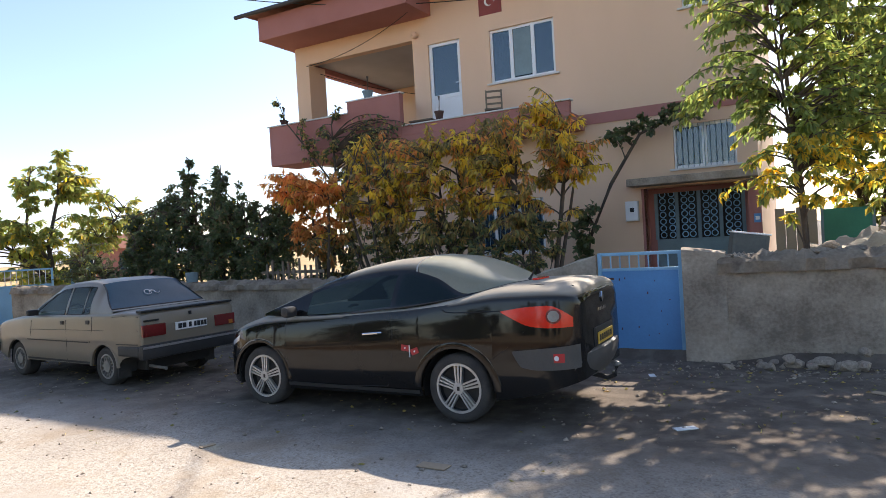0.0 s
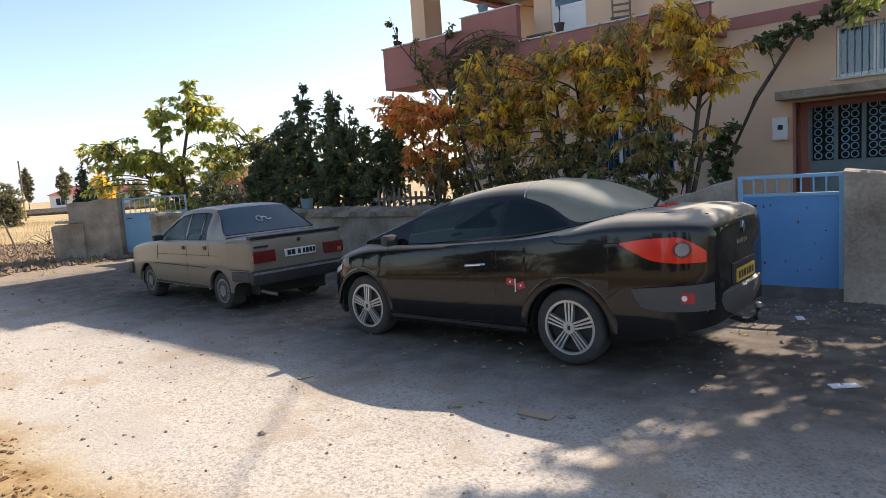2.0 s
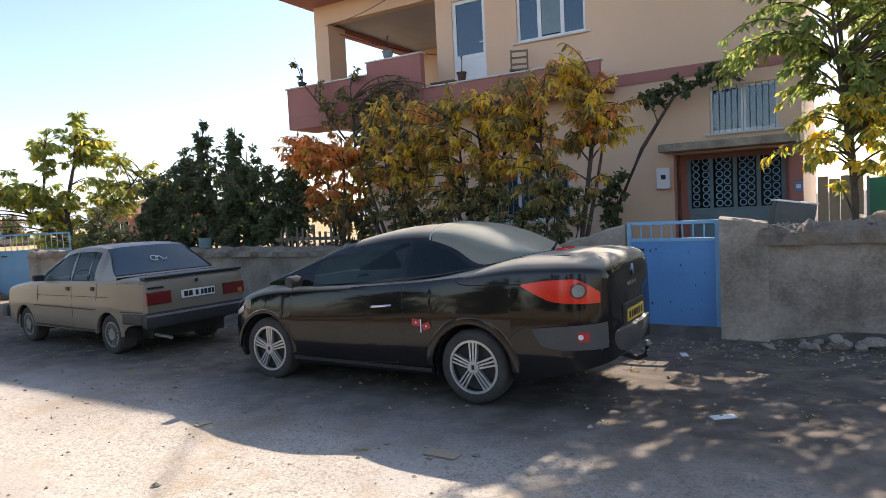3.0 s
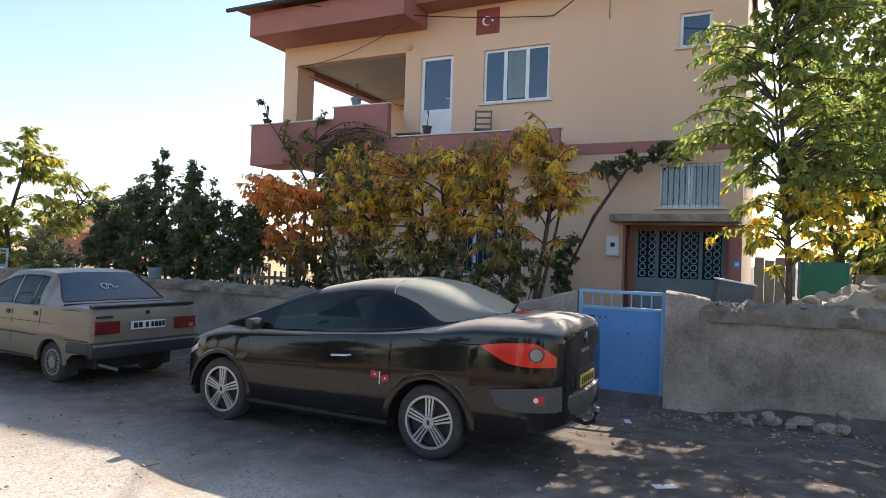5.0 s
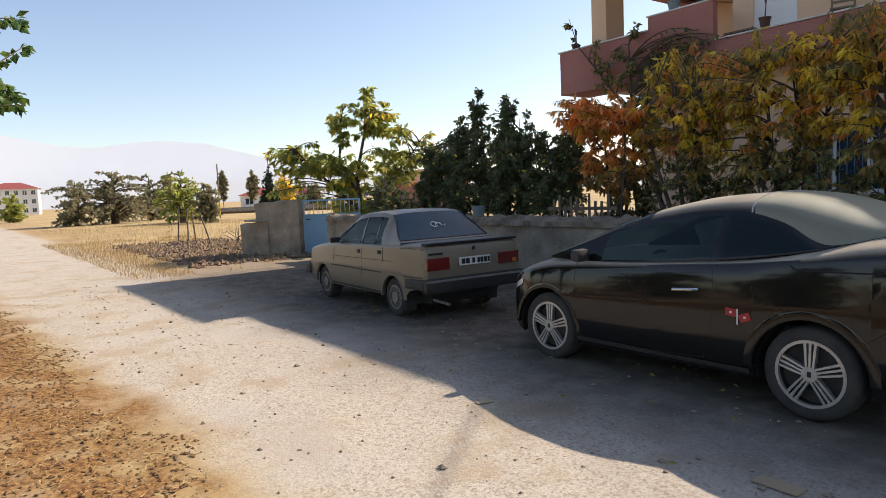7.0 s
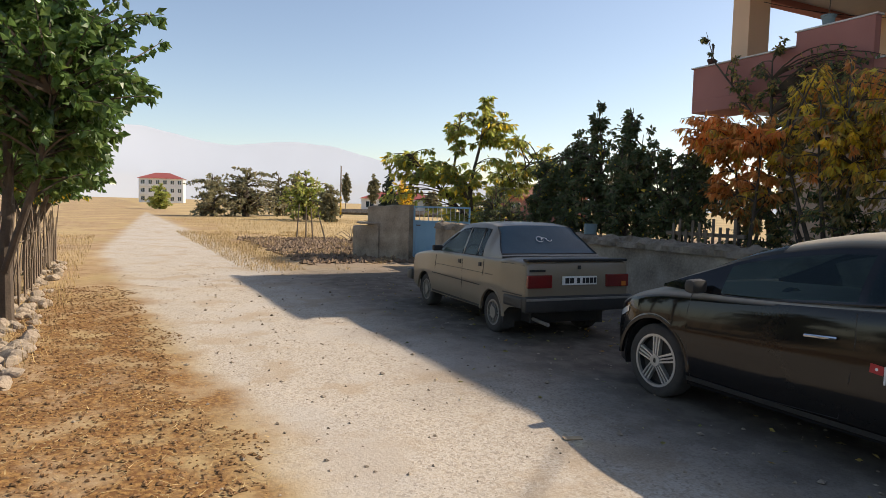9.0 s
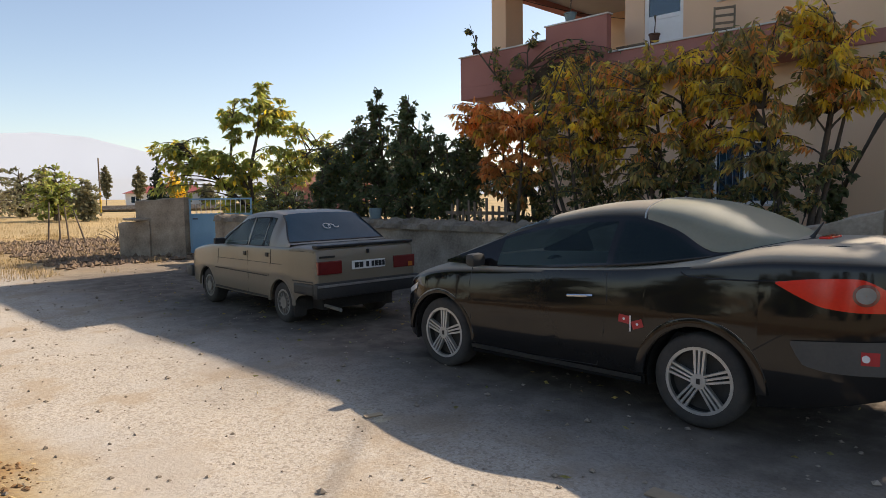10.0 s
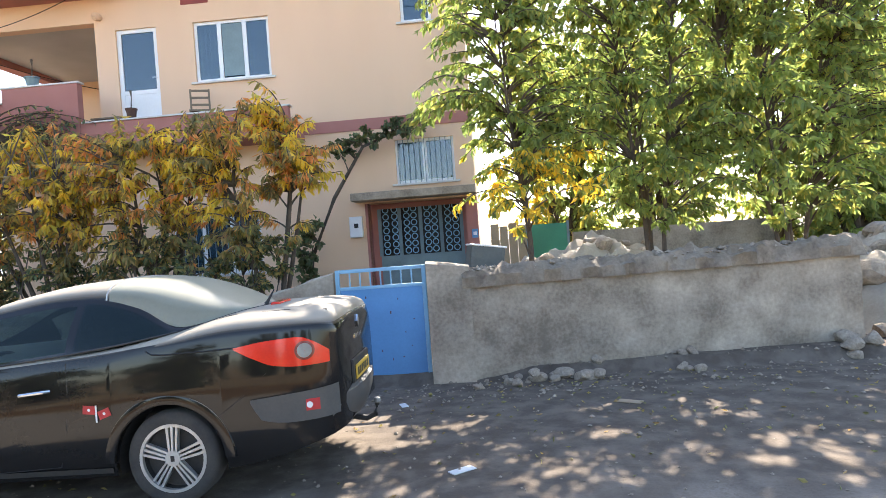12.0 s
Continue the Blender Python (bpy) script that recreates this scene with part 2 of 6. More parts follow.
def bm_tube(bm, pts, radii, sides=6):
    """A tapered tube through pts."""
    rings = []
    for i, p in enumerate(pts):
        p = Vector(p)
        d = Vector(pts[min(i + 1, len(pts) - 1)]) - Vector(pts[max(i - 1, 0)])
        d = d.normalized() if d.length > 1e-9 else Vector((0, 0, 1))
        s = d.cross(Vector((0.3, 0.2, 1)) if abs(d.z) < 0.95 else Vector((1, 0, 0))).normalized()
        u = d.cross(s)
        r = radii[i] if hasattr(radii, "__len__") else radii
        rings.append([bm.verts.new(p + s * (r * math.cos(a)) + u * (r * math.sin(a))) for a in [2 * math.pi * k / sides for k in range(sides)]])
    for a, b in zip(rings, rings[1:]):
        for k in range(sides):
            bm.faces.new((a[k], a[(k + 1) % sides], b[(k + 1) % sides], b[k]))
    bm.faces.new(rings[0][::-1])
    bm.faces.new(rings[-1])
    return bm


def tube(pts, radii, sides=6):
    return bm_tube(bmesh.new(), pts, radii, sides)


def bm_disc(bm, c, axis, r, depth, seg=24, r2=None):
    """A short cylinder round axis (x, y or z)."""
    r2 = r if r2 is None else r2
    v = {"x": Vector((1, 0, 0)), "y": Vector((0, 1, 0)), "z": Vector((0, 0, 1))}[axis]
    c = Vector(c)
    return bm_tube(bm, [c - v * depth / 2, c + v * depth / 2], [r, r2], seg)


def ring(c, axis, r_out, r_in, depth, seg=32):
    """A flat ring with a square section."""
    bm = bmesh.new()
    ax = {"x": 0, "y": 1, "z": 2}[axis]
    o = [i for i in range(3) if i != ax]
    vs = []
    for k in range(seg):
        a = 2 * math.pi * k / seg
        row = []
        for r, d in ((r_out, -depth / 2), (r_out, depth / 2), (r_in, depth / 2), (r_in, -depth / 2)):
            p = list(c)
            p[o[0]] += r * math.cos(a)
            p[o[1]] += r * math.sin(a)
            p[ax] += d
            row.append(bm.verts.new(p))
        vs.append(row)
    for k in range(seg):
        a, b = vs[k], vs[(k + 1) % seg]
        for j in range(4):
            bm.faces.new((a[j], b[j], b[(j + 1) % 4], a[(j + 1) % 4]))
    bmesh.ops.recalc_face_normals(bm, faces=bm.faces)
    return bm


def link_mesh(name, bm, material, smooth=False):
    bmesh.ops.recalc_face_normals(bm, faces=bm.faces)
    me = bpy.data.meshes.new(name)
    bm.to_mesh(me)
    bm.free()
    me.materials.append(material)
    if smooth:
        me.shade_smooth()
        me.set_sharp_from_angle(angle=radians(38))
    return new(name, me)


def part(name, bm, material, parent, label="", smooth=False):
    ob = link_mesh(name, bm, material, smooth)
    ob.parent = parent
    if label:
        tagged(ob, label)
    return ob


def thing(name, label, category, group="", kind="", at=(0, 0, 0), rz=0.0):
    ob = tagged(new(name), label, category, group, kind)
    ob.empty_display_size = 0.1
    ob.matrix_basis = pose(*at, 0, 0, rz)
    return ob


def solo(name, bm, material, label, category="", group="", kind="", smooth=False):
    return tagged(link_mesh(name, bm, material, smooth), label, category, group, kind)


def wall_mesh(a0, a1, z0, z1, d0, d1, holes, along="x"):
    """An upright wall from a0 to a1 along an axis, between depths d0 and d1, with holes (a, b, z, z) right through it."""
    xs = sorted({a0, a1, *[h for q in holes for h in q[:2] if a0 < h < a1]})
    zs = sorted({z0, z1, *[h for q in holes for h in q[2:] if z0 < h < z1]})
    bm = bmesh.new()

    def solid(i, j):
        if not (0 <= i < len(xs) - 1 and 0 <= j < len(zs) - 1):
            return False
        cx, cz = (xs[i] + xs[i + 1]) / 2, (zs[j] + zs[j + 1]) / 2
        return not any(q[0] < cx < q[1] and q[2] < cz < q[3] for q in holes)

    def quad(*ps):
        bm.faces.new([bm.verts.new(p if along == "x" else (p[1], p[0], p[2])) for p in ps])

    for i in range(len(xs) - 1):
        for j in range(len(zs) - 1):
            if not solid(i, j):
                continue
            x, X, z, Z = xs[i], xs[i + 1], zs[j], zs[j + 1]
            quad((x, d0, z), (X, d0, z), (X, d0, Z), (x, d0, Z))
            quad((x, d1, z), (x, d1, Z), (X, d1, Z), (X, d1, z))
            if not solid(i - 1, j):
                quad((x, d0, z), (x, d0, Z), (x, d1, Z), (x, d1, z))
            if not solid(i + 1, j):
                quad((X, d0, z), (X, d1, z), (X, d1, Z), (X, d0, Z))
            if not solid(i, j - 1):
                quad((x, d0, z), (x, d1, z), (X, d1, z), (X, d0, z))
            if not solid(i, j + 1):
                quad((x, d0, Z), (X, d0, Z), (X, d1, Z), (x, d1, Z))
    bmesh.ops.remove_doubles(bm, verts=bm.verts, dist=1e-5)
    return bm


def fbm(x, y, s, seed=0.0):
    return noise.fractal(Vector((x * s + seed, y * s - seed, seed * 0.37)), 1.0, 2.0, 4)


def loft(rows, close=False):
    """A skin over rows of points."""
    bm = bmesh.new()
    vs = [[bm.verts.new(p) for p in r] for r in rows]
    for a, b in zip(vs, vs[1:]):
        for k in range(len(a) - (0 if close else 1)):
            j = (k + 1) % len(a)
            bm.faces.new((a[k], b[k], b[j], a[j]))
    return bm


# ---- ground ----
def spread(core0, core1, step, far):
    """Positions: even inside the core, then wider and wider out to far."""
    c = list(np.arange(core0, core1 + 1e-6, step))
    lo, hi, d = [], [], step
    x = core0
    while x > -far:
        d *= 1.22
        x -= d
        lo.append(x)
    d, x = step, core1
    while x < far:
        d *= 1.22
        x += d
        hi.append(x)
    return lo[::-1] + c + hi


def ground_z(x, y):
    d = math.hypot(x, y)
    h = 0.012 * fbm(x, y, 1.3) + 0.02 * fbm(x, y, 0.25, 3.1)
    if y > 8.1 and -15.5 < x < 7:
        h += 0.12
    if x < -14.5 and y > 4.2:
        k = min(1, (-14.5 - x) / 1.5) * min(1, (y - 4.2) / 0.8) * max(0, min(1, (x + 32) / 4))
        h += k * 0.1 * (0.5 + abs(fbm(x, y, 2.4, 7.7)))
    if y < 0.3:
        h += 0.02 * min(1, 0.3 - y) * (0.6 + fbm(x, y, 5.0, 2.0))
    if y > 7.0 and x > 7.5:
        h += 0.25 * min(1, (x - 7.5) / 3) * min(1, (y - 7) / 3)
    return h * (1 if d < 60 else 0.3)


gx, gy = spread(-20, 8, 0.13, 3200), spread(-3, 9.5, 0.13, 3200)
verts = [(x, y, ground_z(x, y)) for x in gx for y in gy]
ny = len(gy)
faces = [(i * ny + j, (i + 1) * ny + j, (i + 1) * ny + j + 1, i * ny + j + 1) for i in range(len(gx) - 1) for j in range(ny - 1)]
gme = bpy.data.meshes.new("ground")
gme.from_pydata(verts, [], faces)
gme.shade_smooth()
ground = tagged(new("ground", gme), "dusty unpaved village lane with dry grass verges", "ground", kind="structure")


def ground_mat():
    m = bpy.data.materials.new("dusty_ground")
    m.use_nodes = True
    n, l = m.node_tree.nodes, m.node_tree.links
    p = n["Principled BSDF"]
    tc = n.new("ShaderNodeTexCoord")
    sep = n.new("ShaderNodeSeparateXYZ")
    l.new(tc.outputs["Object"], sep.inputs[0])

    def tex(scale, detail=5.0, rough=0.6):
        t = n.new("ShaderNodeTexNoise")
        t.inputs["Scale"].default_value, t.inputs["Detail"].default_value, t.inputs["Roughness"].default_value = scale, detail, rough
        l.new(tc.outputs["Object"], t.inputs["Vector"])
        return t.outputs[0]

    def rng(v, a, b, c=0.0, d=1.0, smooth=True):
        r = n.new("ShaderNodeMapRange")
        r.interpolation_type = "SMOOTHSTEP" if smooth else "LINEAR"
        for i, q in zip((1, 2, 3, 4), (a, b, c, d)):
            r.inputs[i].default_value = q
        l.new(v, r.inputs[0])
        return r.outputs[0]

    def op(kind, a, b):
        o = n.new("ShaderNodeMath")
        o.operation = kind
        for i, q in enumerate((a, b)):
            if isinstance(q, (int, float)):
                o.inputs[i].default_value = q
            else:
                l.new(q, o.inputs[i])
        return o.outputs[0]

    def mixc(f, a, b):
        o = n.new("ShaderNodeMix")
        o.data_type = "RGBA"
        l.new(f, o.inputs[0])
        for i, q in ((6, a), (7, b)):
            if isinstance(q, tuple):
                o.inputs[i].default_value = (*q, 1)
            else:
                l.new(q, o.inputs[i])
        return o.outputs[2]

    x, y = sep.outputs[0], sep.outputs[1]
    wob = op("MULTIPLY", op("SUBTRACT", tex(0.7), 0.5), 1.6)
    fine = tex(55, 3)
    speck = tex(140, 2)
    gravel = mixc(rng(fine, 0.35, 0.68), (0.36, 0.3, 0.235), (0.52, 0.45, 0.36))
    vor = n.new("ShaderNodeTexVoronoi")
    vor.inputs["Scale"].default_value = 48
    l.new(tc.outputs["Object"], vor.inputs["Vector"])
    vs = n.new("ShaderNodeSeparateColor")
    l.new(vor.outputs["Color"], vs.inputs[0])
    gravel = mixc(rng(vs.outputs[0], 0.1, 0.9, 0.0, 0.55, False), gravel, (0.56, 0.51, 0.44))
    gravel = mixc(rng(vs.outputs[1], 0.82, 0.86, 0.0, 0.55), gravel, (0.24, 0.2, 0.16))
    gravel = mixc(rng(tex(1.1, 6), 0.5, 0.62, 0, 0.85), gravel, mixc(rng(fine, 0.35, 0.7), (0.36, 0.28, 0.195), (0.45, 0.365, 0.27)))
    gravel = mixc(rng(tex(0.5, 4), 0.5, 0.62, 0, 0.5), gravel, (0.47, 0.43, 0.38))
    gravel = mixc(rng(speck, 0.66, 0.75, 0, 0.7), gravel, (0.17, 0.145, 0.12))
    soil = mixc(rng(tex(1.8, 6), 0.35, 0.65), (0.39, 0.27, 0.155), (0.27, 0.17, 0.09))
    soil = mixc(rng(fine, 0.5, 0.75), soil, (0.47, 0.35, 0.21))
    litter = mixc(rng(tex(24, 4), 0.4, 0.66), (0.17, 0.08, 0.03), (0.36, 0.2, 0.07))
    straw = mixc(rng(tex(0.09, 6), 0.35, 0.65), (0.5, 0.36, 0.18), (0.36, 0.26, 0.13))
    straw = mixc(rng(tex(7, 5), 0.5, 0.7, 0, 0.6), straw, (0.22, 0.17, 0.09))
    plough = mixc(rng(tex(5, 5), 0.35, 0.65), (0.3, 0.21, 0.14), (0.2, 0.135, 0.085))
    # the lane: right of the litter edge, left of the walls and fields
    near = rng(x, -17, -12)
    eline = op("MULTIPLY_ADD", x, 0)
    eline.node.inputs[1].default_value, eline.node.inputs[2].default_value = 0.075, 1.27
    eline2 = op("MULTIPLY_ADD", x, 0)
    eline2.node.inputs[1].default_value, eline2.node.inputs[2].default_value = -0.065, -1.6
    eline = op("MAXIMUM", eline, eline2)
    offl = op("ADD", op("SUBTRACT", y, eline), op("MULTIPLY", wob, 0.55))
    left_edge = rng(offl, -0.3, 0.35)
    right_edge = rng(op("ADD", y, op("MULTIPLY", wob, 0.6)), 3.5, 4.3, 1, 0)
    lane = op("MULTIPLY", left_edge, op("MAXIMUM", right_edge, near))
    base = mixc(rng(tex(0.35, 5), 0.42, 0.6), soil, straw)
    col = mixc(rng(op("ADD", y, op("MULTIPLY", wob, 2.0)), 5.6, 8.4), base, straw)
    col = mixc(op("MULTIPLY", op("MULTIPLY", rng(x, -28, -24), rng(x, -15.5, -14.5, 1, 0)), rng(op("ADD", y, wob), 4.4, 5.4)), col, plough)
    col = mixc(lane, col, gravel)
    lit = op("MULTIPLY", op("MULTIPLY", rng(op("ADD", offl, op("MULTIPLY", wob, 0.5)), -0.45, 0.15, 1, 0), rng(offl, -2.6, -1.9)), rng(x, -13, -8))
    col = mixc(op("MULTIPLY", lit, rng(tex(2.2, 5), 0.33, 0.55)), col, litter)
    # trodden earth by the wall, painted darker still to deepen the shade there
    earth_shade = op("MULTIPLY", rng(op("ADD", y, op("MULTIPLY", wob, 1.3)), 2.2, 4.8), near)
    col = mixc(earth_shade, col, mixc(rng(tex(3.2, 7), 0.38, 0.66), (0.115, 0.09, 0.069), (0.19, 0.153, 0.118)))
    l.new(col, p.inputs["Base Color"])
    p.inputs["Roughness"].default_value = 0.95
    p.inputs["Specular IOR Level"].default_value = 0.2
    bp = n.new("ShaderNodeBump")
    bp.inputs["Strength"].default_value, bp.inputs["Distance"].default_value = 0.6, 0.011
    l.new(op("ADD", op("ADD", op("MULTIPLY", tex(18, 6, 0.7), 1.0), op("MULTIPLY", vs.outputs[2], 0.25)), op("MULTIPLY", fine, 0.5)), bp.inputs["Height"])
    l.new(bp.outputs[0], p.inputs["Normal"])
    return m


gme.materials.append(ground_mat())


# ---- house ----
FY = 15.1
house = thing("house", "two-storey ochre plastered village house with rose balcony and tiled roof", "house", at=(0, 0, 0))
HX0, HX1 = -10.85, 2.15
W_MAIN, W_SMALL, W_STAIR = (-4.17, -2.37, 5.88, 7.29), (0.72, 1.42, 6.82, 7.62), (0.37, 1.72, 3.14, 4.15)
B_DOOR, ENTRY, W_LOW = (-6.05, -5.06, 5.12, 7.28), (-0.36, 1.9, 0.45, 2.74), (-5.0, -2.9, 1.35, 2.75)
part("wall", wall_mesh(-9.2, HX1, -0.1, 4.44, FY, FY + 0.28, [W_STAIR, ENTRY, W_LOW]), PLASTER, house)
part("wall", wall_mesh(-6.55, HX1, 4.7, 8.75, FY, FY + 0.28, [W_MAIN, W_SMALL, B_DOOR]), PLASTER, house)
part("band", box(-11.0, HX1 + 0.02, FY - 0.03, FY + 0.3, 4.44, 4.7), PINK, house, "rose painted floor band")
# corner loggia: pillar, beams, side wall, back wall
part("pillar", box(-10.85, -10.33, FY, FY + 0.8, 4.7, 7.5), PLASTER, house)
part("beam", box(-10.85, -6.55, FY, FY + 0.28, 7.5, 8.75), PLASTER, house)
part("beam", box(-10.85, -10.5, FY + 0.28, 20.2, 7.45, 8.75), PINK, house, "rose painted beam")
part("wall", box(-6.55, -6.3, FY + 0.28, 20.2, 4.7, 8.75), PLASTER, house)
part("wall", box(-10.85, -6.3, 20.2, 20.4, 4.7, 8.75), PLASTER, house)
part("wall", box(-10.85, -10.6, FY + 0.8, 20.2, 4.7, 5.45), PINK, house)
part("wall", box(HX1 - 0.25, HX1, FY + 0.28, 24, -0.1, 8.75), PLASTER, house)
part("wall", box(-9.2, -8.95, FY + 0.28, 24, -0.1, 4.44), PLASTER, house)
part("wall", box(-9.2, HX1, 23.8, 24.05, -0.1, 8.75), PLASTER, house)
part("ceiling", box(-10.5, -6.55, FY + 0.28, 20.2, 7.62, 7.75), CEIL, house, "grey plastered loggia ceiling")
part("floor_slab", box(-10.85, HX1 - 0.25, FY + 0.3, 23.8, 4.45, 4.69), CEIL, house)
part("floor_slab", box(-10.85, HX1, FY + 0.28, 23.8, 8.55, 8.74), CEIL, house)
# balcony
balcony = part("balcony", box(-11.0, -1.7, 13.9, FY - 0.03, 4.3, 4.62, 0.01), PINK, house, "rose plastered balcony")
part("parapet", box(-11.0, -8.06, 13.9, 14.05, 4.62, 5.46, 0.01), PINK, balcony)
part("parapet", box(-8.06, -6.33, 13.88, 14.07, 4.62, 5.78, 0.01), PINK, balcony)
part("parapet", box(-6.33, -1.7, 13.9, 14.05, 4.62, 4.88, 0.01), PINK, balcony)
part("parapet", box(-11.0, -10.85, 14.05, FY - 0.03, 4.62, 5.5, 0.01), PINK, balcony)
for a, b, z in ((-11.05, -8.06, 5.46), (-8.1, -6.29, 5.78), (-6.29, -1.66, 4.88)):
    part("coping", box(a, b, 13.86, 14.1, z, z + 0.035, 0.006), MARBLE, balcony, "pale stone coping")
part("coping", box(-11.05, -10.8, 14.1, FY - 0.04, 5.5, 5.53, 0.006), MARBLE, balcony)
# eaves
part("eave_box", box(-11.1, -5.9, 13.8, FY, 8.06, 8.74, 0.01), PINK, house, "rose boxed eave over the balcony")
part("eave_box", box(-5.9, HX1 + 0.05, 14.35, FY, 8.5, 8.74, 0.01), PINK, house)
part("eave_box", box(-11.1, -10.85, FY, 24, 8.06, 8.74, 0.01), PINK, house)


def tiled_roof(x0, x1, y0, y1, z0, rise):
    """A hipped roof skin with half-round tile columns running up the slope."""
    n, rows = int((x1 - x0) / 0.055), []
    run = (y1 - y0) / 2
    for k in range(9):
        f = k / 8
        row = []
        for i in range(n + 1):
            x = x0 + (x1 - x0) * i / n
            d = min(f, min(x - x0, x1 - x) / run + 0.02)
            row.append((x, y0 + run * f, z0 + rise * max(0, d) + 0.025 * abs(math.sin(math.pi * (x - x0) / 0.22))))
        rows.append(row)
    back = [[(p[0], y1 - (p[1] - y0), p[2]) for p in r] for r in rows[::-1][1:]]
    return loft(rows + back)


part("roof", tiled_roof(-11.5, -5.7, 13.5, 24.4, 8.82, 2.1), TILE, house, "weathered red tile roof", smooth=True)
part("roof", tiled_roof(-5.7, HX1 + 0.1, 14.1, 24.4, 8.82, 2.1), TILE, house, smooth=True)
part("gutter", tube([(-11.7, 13.48, 8.8), (-5.6, 13.48, 8.8)], 0.06, 8), BLKPL, house, "dark eave gutter")


def window_unit(parent, q, y, sashes, name="window", sill=True, bars=0):
    """A framed window in the opening q: frame, mullions, panes and sill."""
    x0, x1, z0, z1 = q
    win = part(name, box(x0, x1, y + 0.06, y + 0.11, z0, z0 + 0.07, 0.004), PVC, parent, "white framed window")
    part("frame", box(x0, x1, y + 0.06, y + 0.11, z1 - 0.07, z1, 0.004), PVC, win)
    for a in (x0, x1 - 0.07):
        part("frame", box(a, a + 0.07, y + 0.06, y + 0.11, z0 + 0.07, z1 - 0.07, 0.004), PVC, win)
    w = (x1 - x0) / sashes
    for k in range(1, sashes):
        part("mullion", box(x0 + k * w - 0.05, x0 + k * w + 0.05, y + 0.055, y + 0.112, z0 + 0.07, z1 - 0.07, 0.004), PVC, win)
    for k in range(sashes):
        p = part("pane", box(x0 + k * w + 0.02, x0 + (k + 1) * w - 0.02, y + 0.08, y + 0.086, z0 + 0.04, z1 - 0.04), PANE, win)
        p.visible_shadow = False
    if sill:
        part("sill", box(x0 - 0.1, x1 + 0.1, y - 0.07, y + 0.06, z0 - 0.045, z0 - 0.002, 0.005), MARBLE, win, "pale marble sill")
    for k in range(bars):
        x = x0 + (k + 0.5) * (x1 - x0) / bars
        part("bar", tube([(x, y + 0.03, z0), (x, y + 0.03, z1)], 0.009, 6), STEELG, win)
    return win


win = window_unit(house, W_MAIN, FY, 3)
part("curtain", loft([[(-4.1 + i * 0.022, FY + 0.14 + 0.02 * math.sin(i * 1.3), z) for i in range(28)] for z in (5.9, 7.25)]), CURTAIN, win, "white sheer curtain", smooth=True)
part("fly_screen", box(-3.5, -3.02, FY + 0.045, FY + 0.05, 5.98, 7.2), STEELG, win, "grey fly screen sash")
window_unit(house, W_SMALL, FY, 1)
window_unit(house, W_STAIR, FY, 2, bars=11)
low = window_unit(house, W_LOW, FY, 3, bars=14)
# flat near-black sheets behind the openings stand in for indoor shade
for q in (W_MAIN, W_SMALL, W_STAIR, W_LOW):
    part("room_shade_sheet", box(q[0] - 0.3, q[1] + 0.3, FY + 0.7, FY + 0.75, q[2] - 0.3, q[3] + 0.25), ROOM_SHADE, house)
# balcony door
x0, x1, z0, z1 = B_DOOR
bd = part("balcony_door", box(x0, x1, FY + 0.05, FY + 0.11, z1 - 0.09, z1, 0.004), PVC, house, "white balcony door with upper glass")
for a in (x0, x1 - 0.1):
    part("frame", box(a, a + 0.1, FY + 0.05, FY + 0.11, z0, z1 - 0.09, 0.004), PVC, bd)
part("panel", box(x0 + 0.1, x1 - 0.1, FY + 0.06, FY + 0.1, z0, z0 + 0.62, 0.004), PVC, bd)
part("rail", box(x0 + 0.1, x1 - 0.1, FY + 0.05, FY + 0.105, z0 + 0.62, z0 + 0.72, 0.004), PVC, bd)
part("pane", box(x0 + 0.1, x1 - 0.1, FY + 0.08, FY + 0.086, z0 + 0.72, z1 - 0.09), PANE, bd).visible_shadow = False
part("handle", tube([(x1 - 0.06, FY + 0.05, 6.1), (x1 - 0.06, FY + 0.0, 6.1), (x1 - 0.17, FY, 6.1)], 0.012), WHITEP, bd)
part("room_shade_sheet", box(x0 - 0.2, x1 + 0.2, FY + 0.7, FY + 0.75, 4.72, 7.5), ROOM_SHADE, house)
# entrance recess with its grille door
part("recess", wall_mesh(-0.36, 1.9, 0.45, 2.74, FY + 0.5, FY + 0.56, [(-0.2, 1.8, 0.45, 2.62)]), PINK, house)
for a in (-0.42, 1.9):
    part("jamb", box(a, a + 0.06, FY - 0.02, FY + 0.5, 0.45, 2.74), PINK, house)
part("wall_panel", box(1.96, HX1 + 0.01, FY - 0.02, FY, -0.1, 2.74), PINK, house, "faded rose dado by the entrance")
part("step", box(-0.6, 2.2, 14.3, FY + 0.5, -0.05, 0.45, 0.02), CONCRETE, house)
entry = part("entrance_door", box(-0.2, 1.8, FY + 0.5, FY + 0.54, 0.45, 1.5), STEELG, house, "grey-green iron double door with ringed grille")
part("room_shade_sheet", box(-0.3, 1.9, FY + 1.2, FY + 1.25, 0.4, 2.7), ROOM_SHADE, house)
for k, a in enumerate((-0.2, 0.28, 0.78, 1.26, 1.75)):
    part("stile", box(a - 0.03, a + 0.05, FY + 0.49, FY + 0.55, 1.5, 2.62), STEELG, entry)
ringmesh = None
for a in (-0.04, 0.17, 0.46, 0.63, 0.95, 1.12, 1.44, 1.62):
    for z in np.arange(1.6, 2.6, 0.165):
        if ringmesh is None:
            r0 = part("ring", ring((0, 0, 0), "y", 0.078, 0.056, 0.02, 16), LBLUE, entry)
            ringmesh = r0.data
        else:
            r0 = new("ring", ringmesh)
            r0.parent = entry
        r0.location = (a, FY + 0.515, float(z))
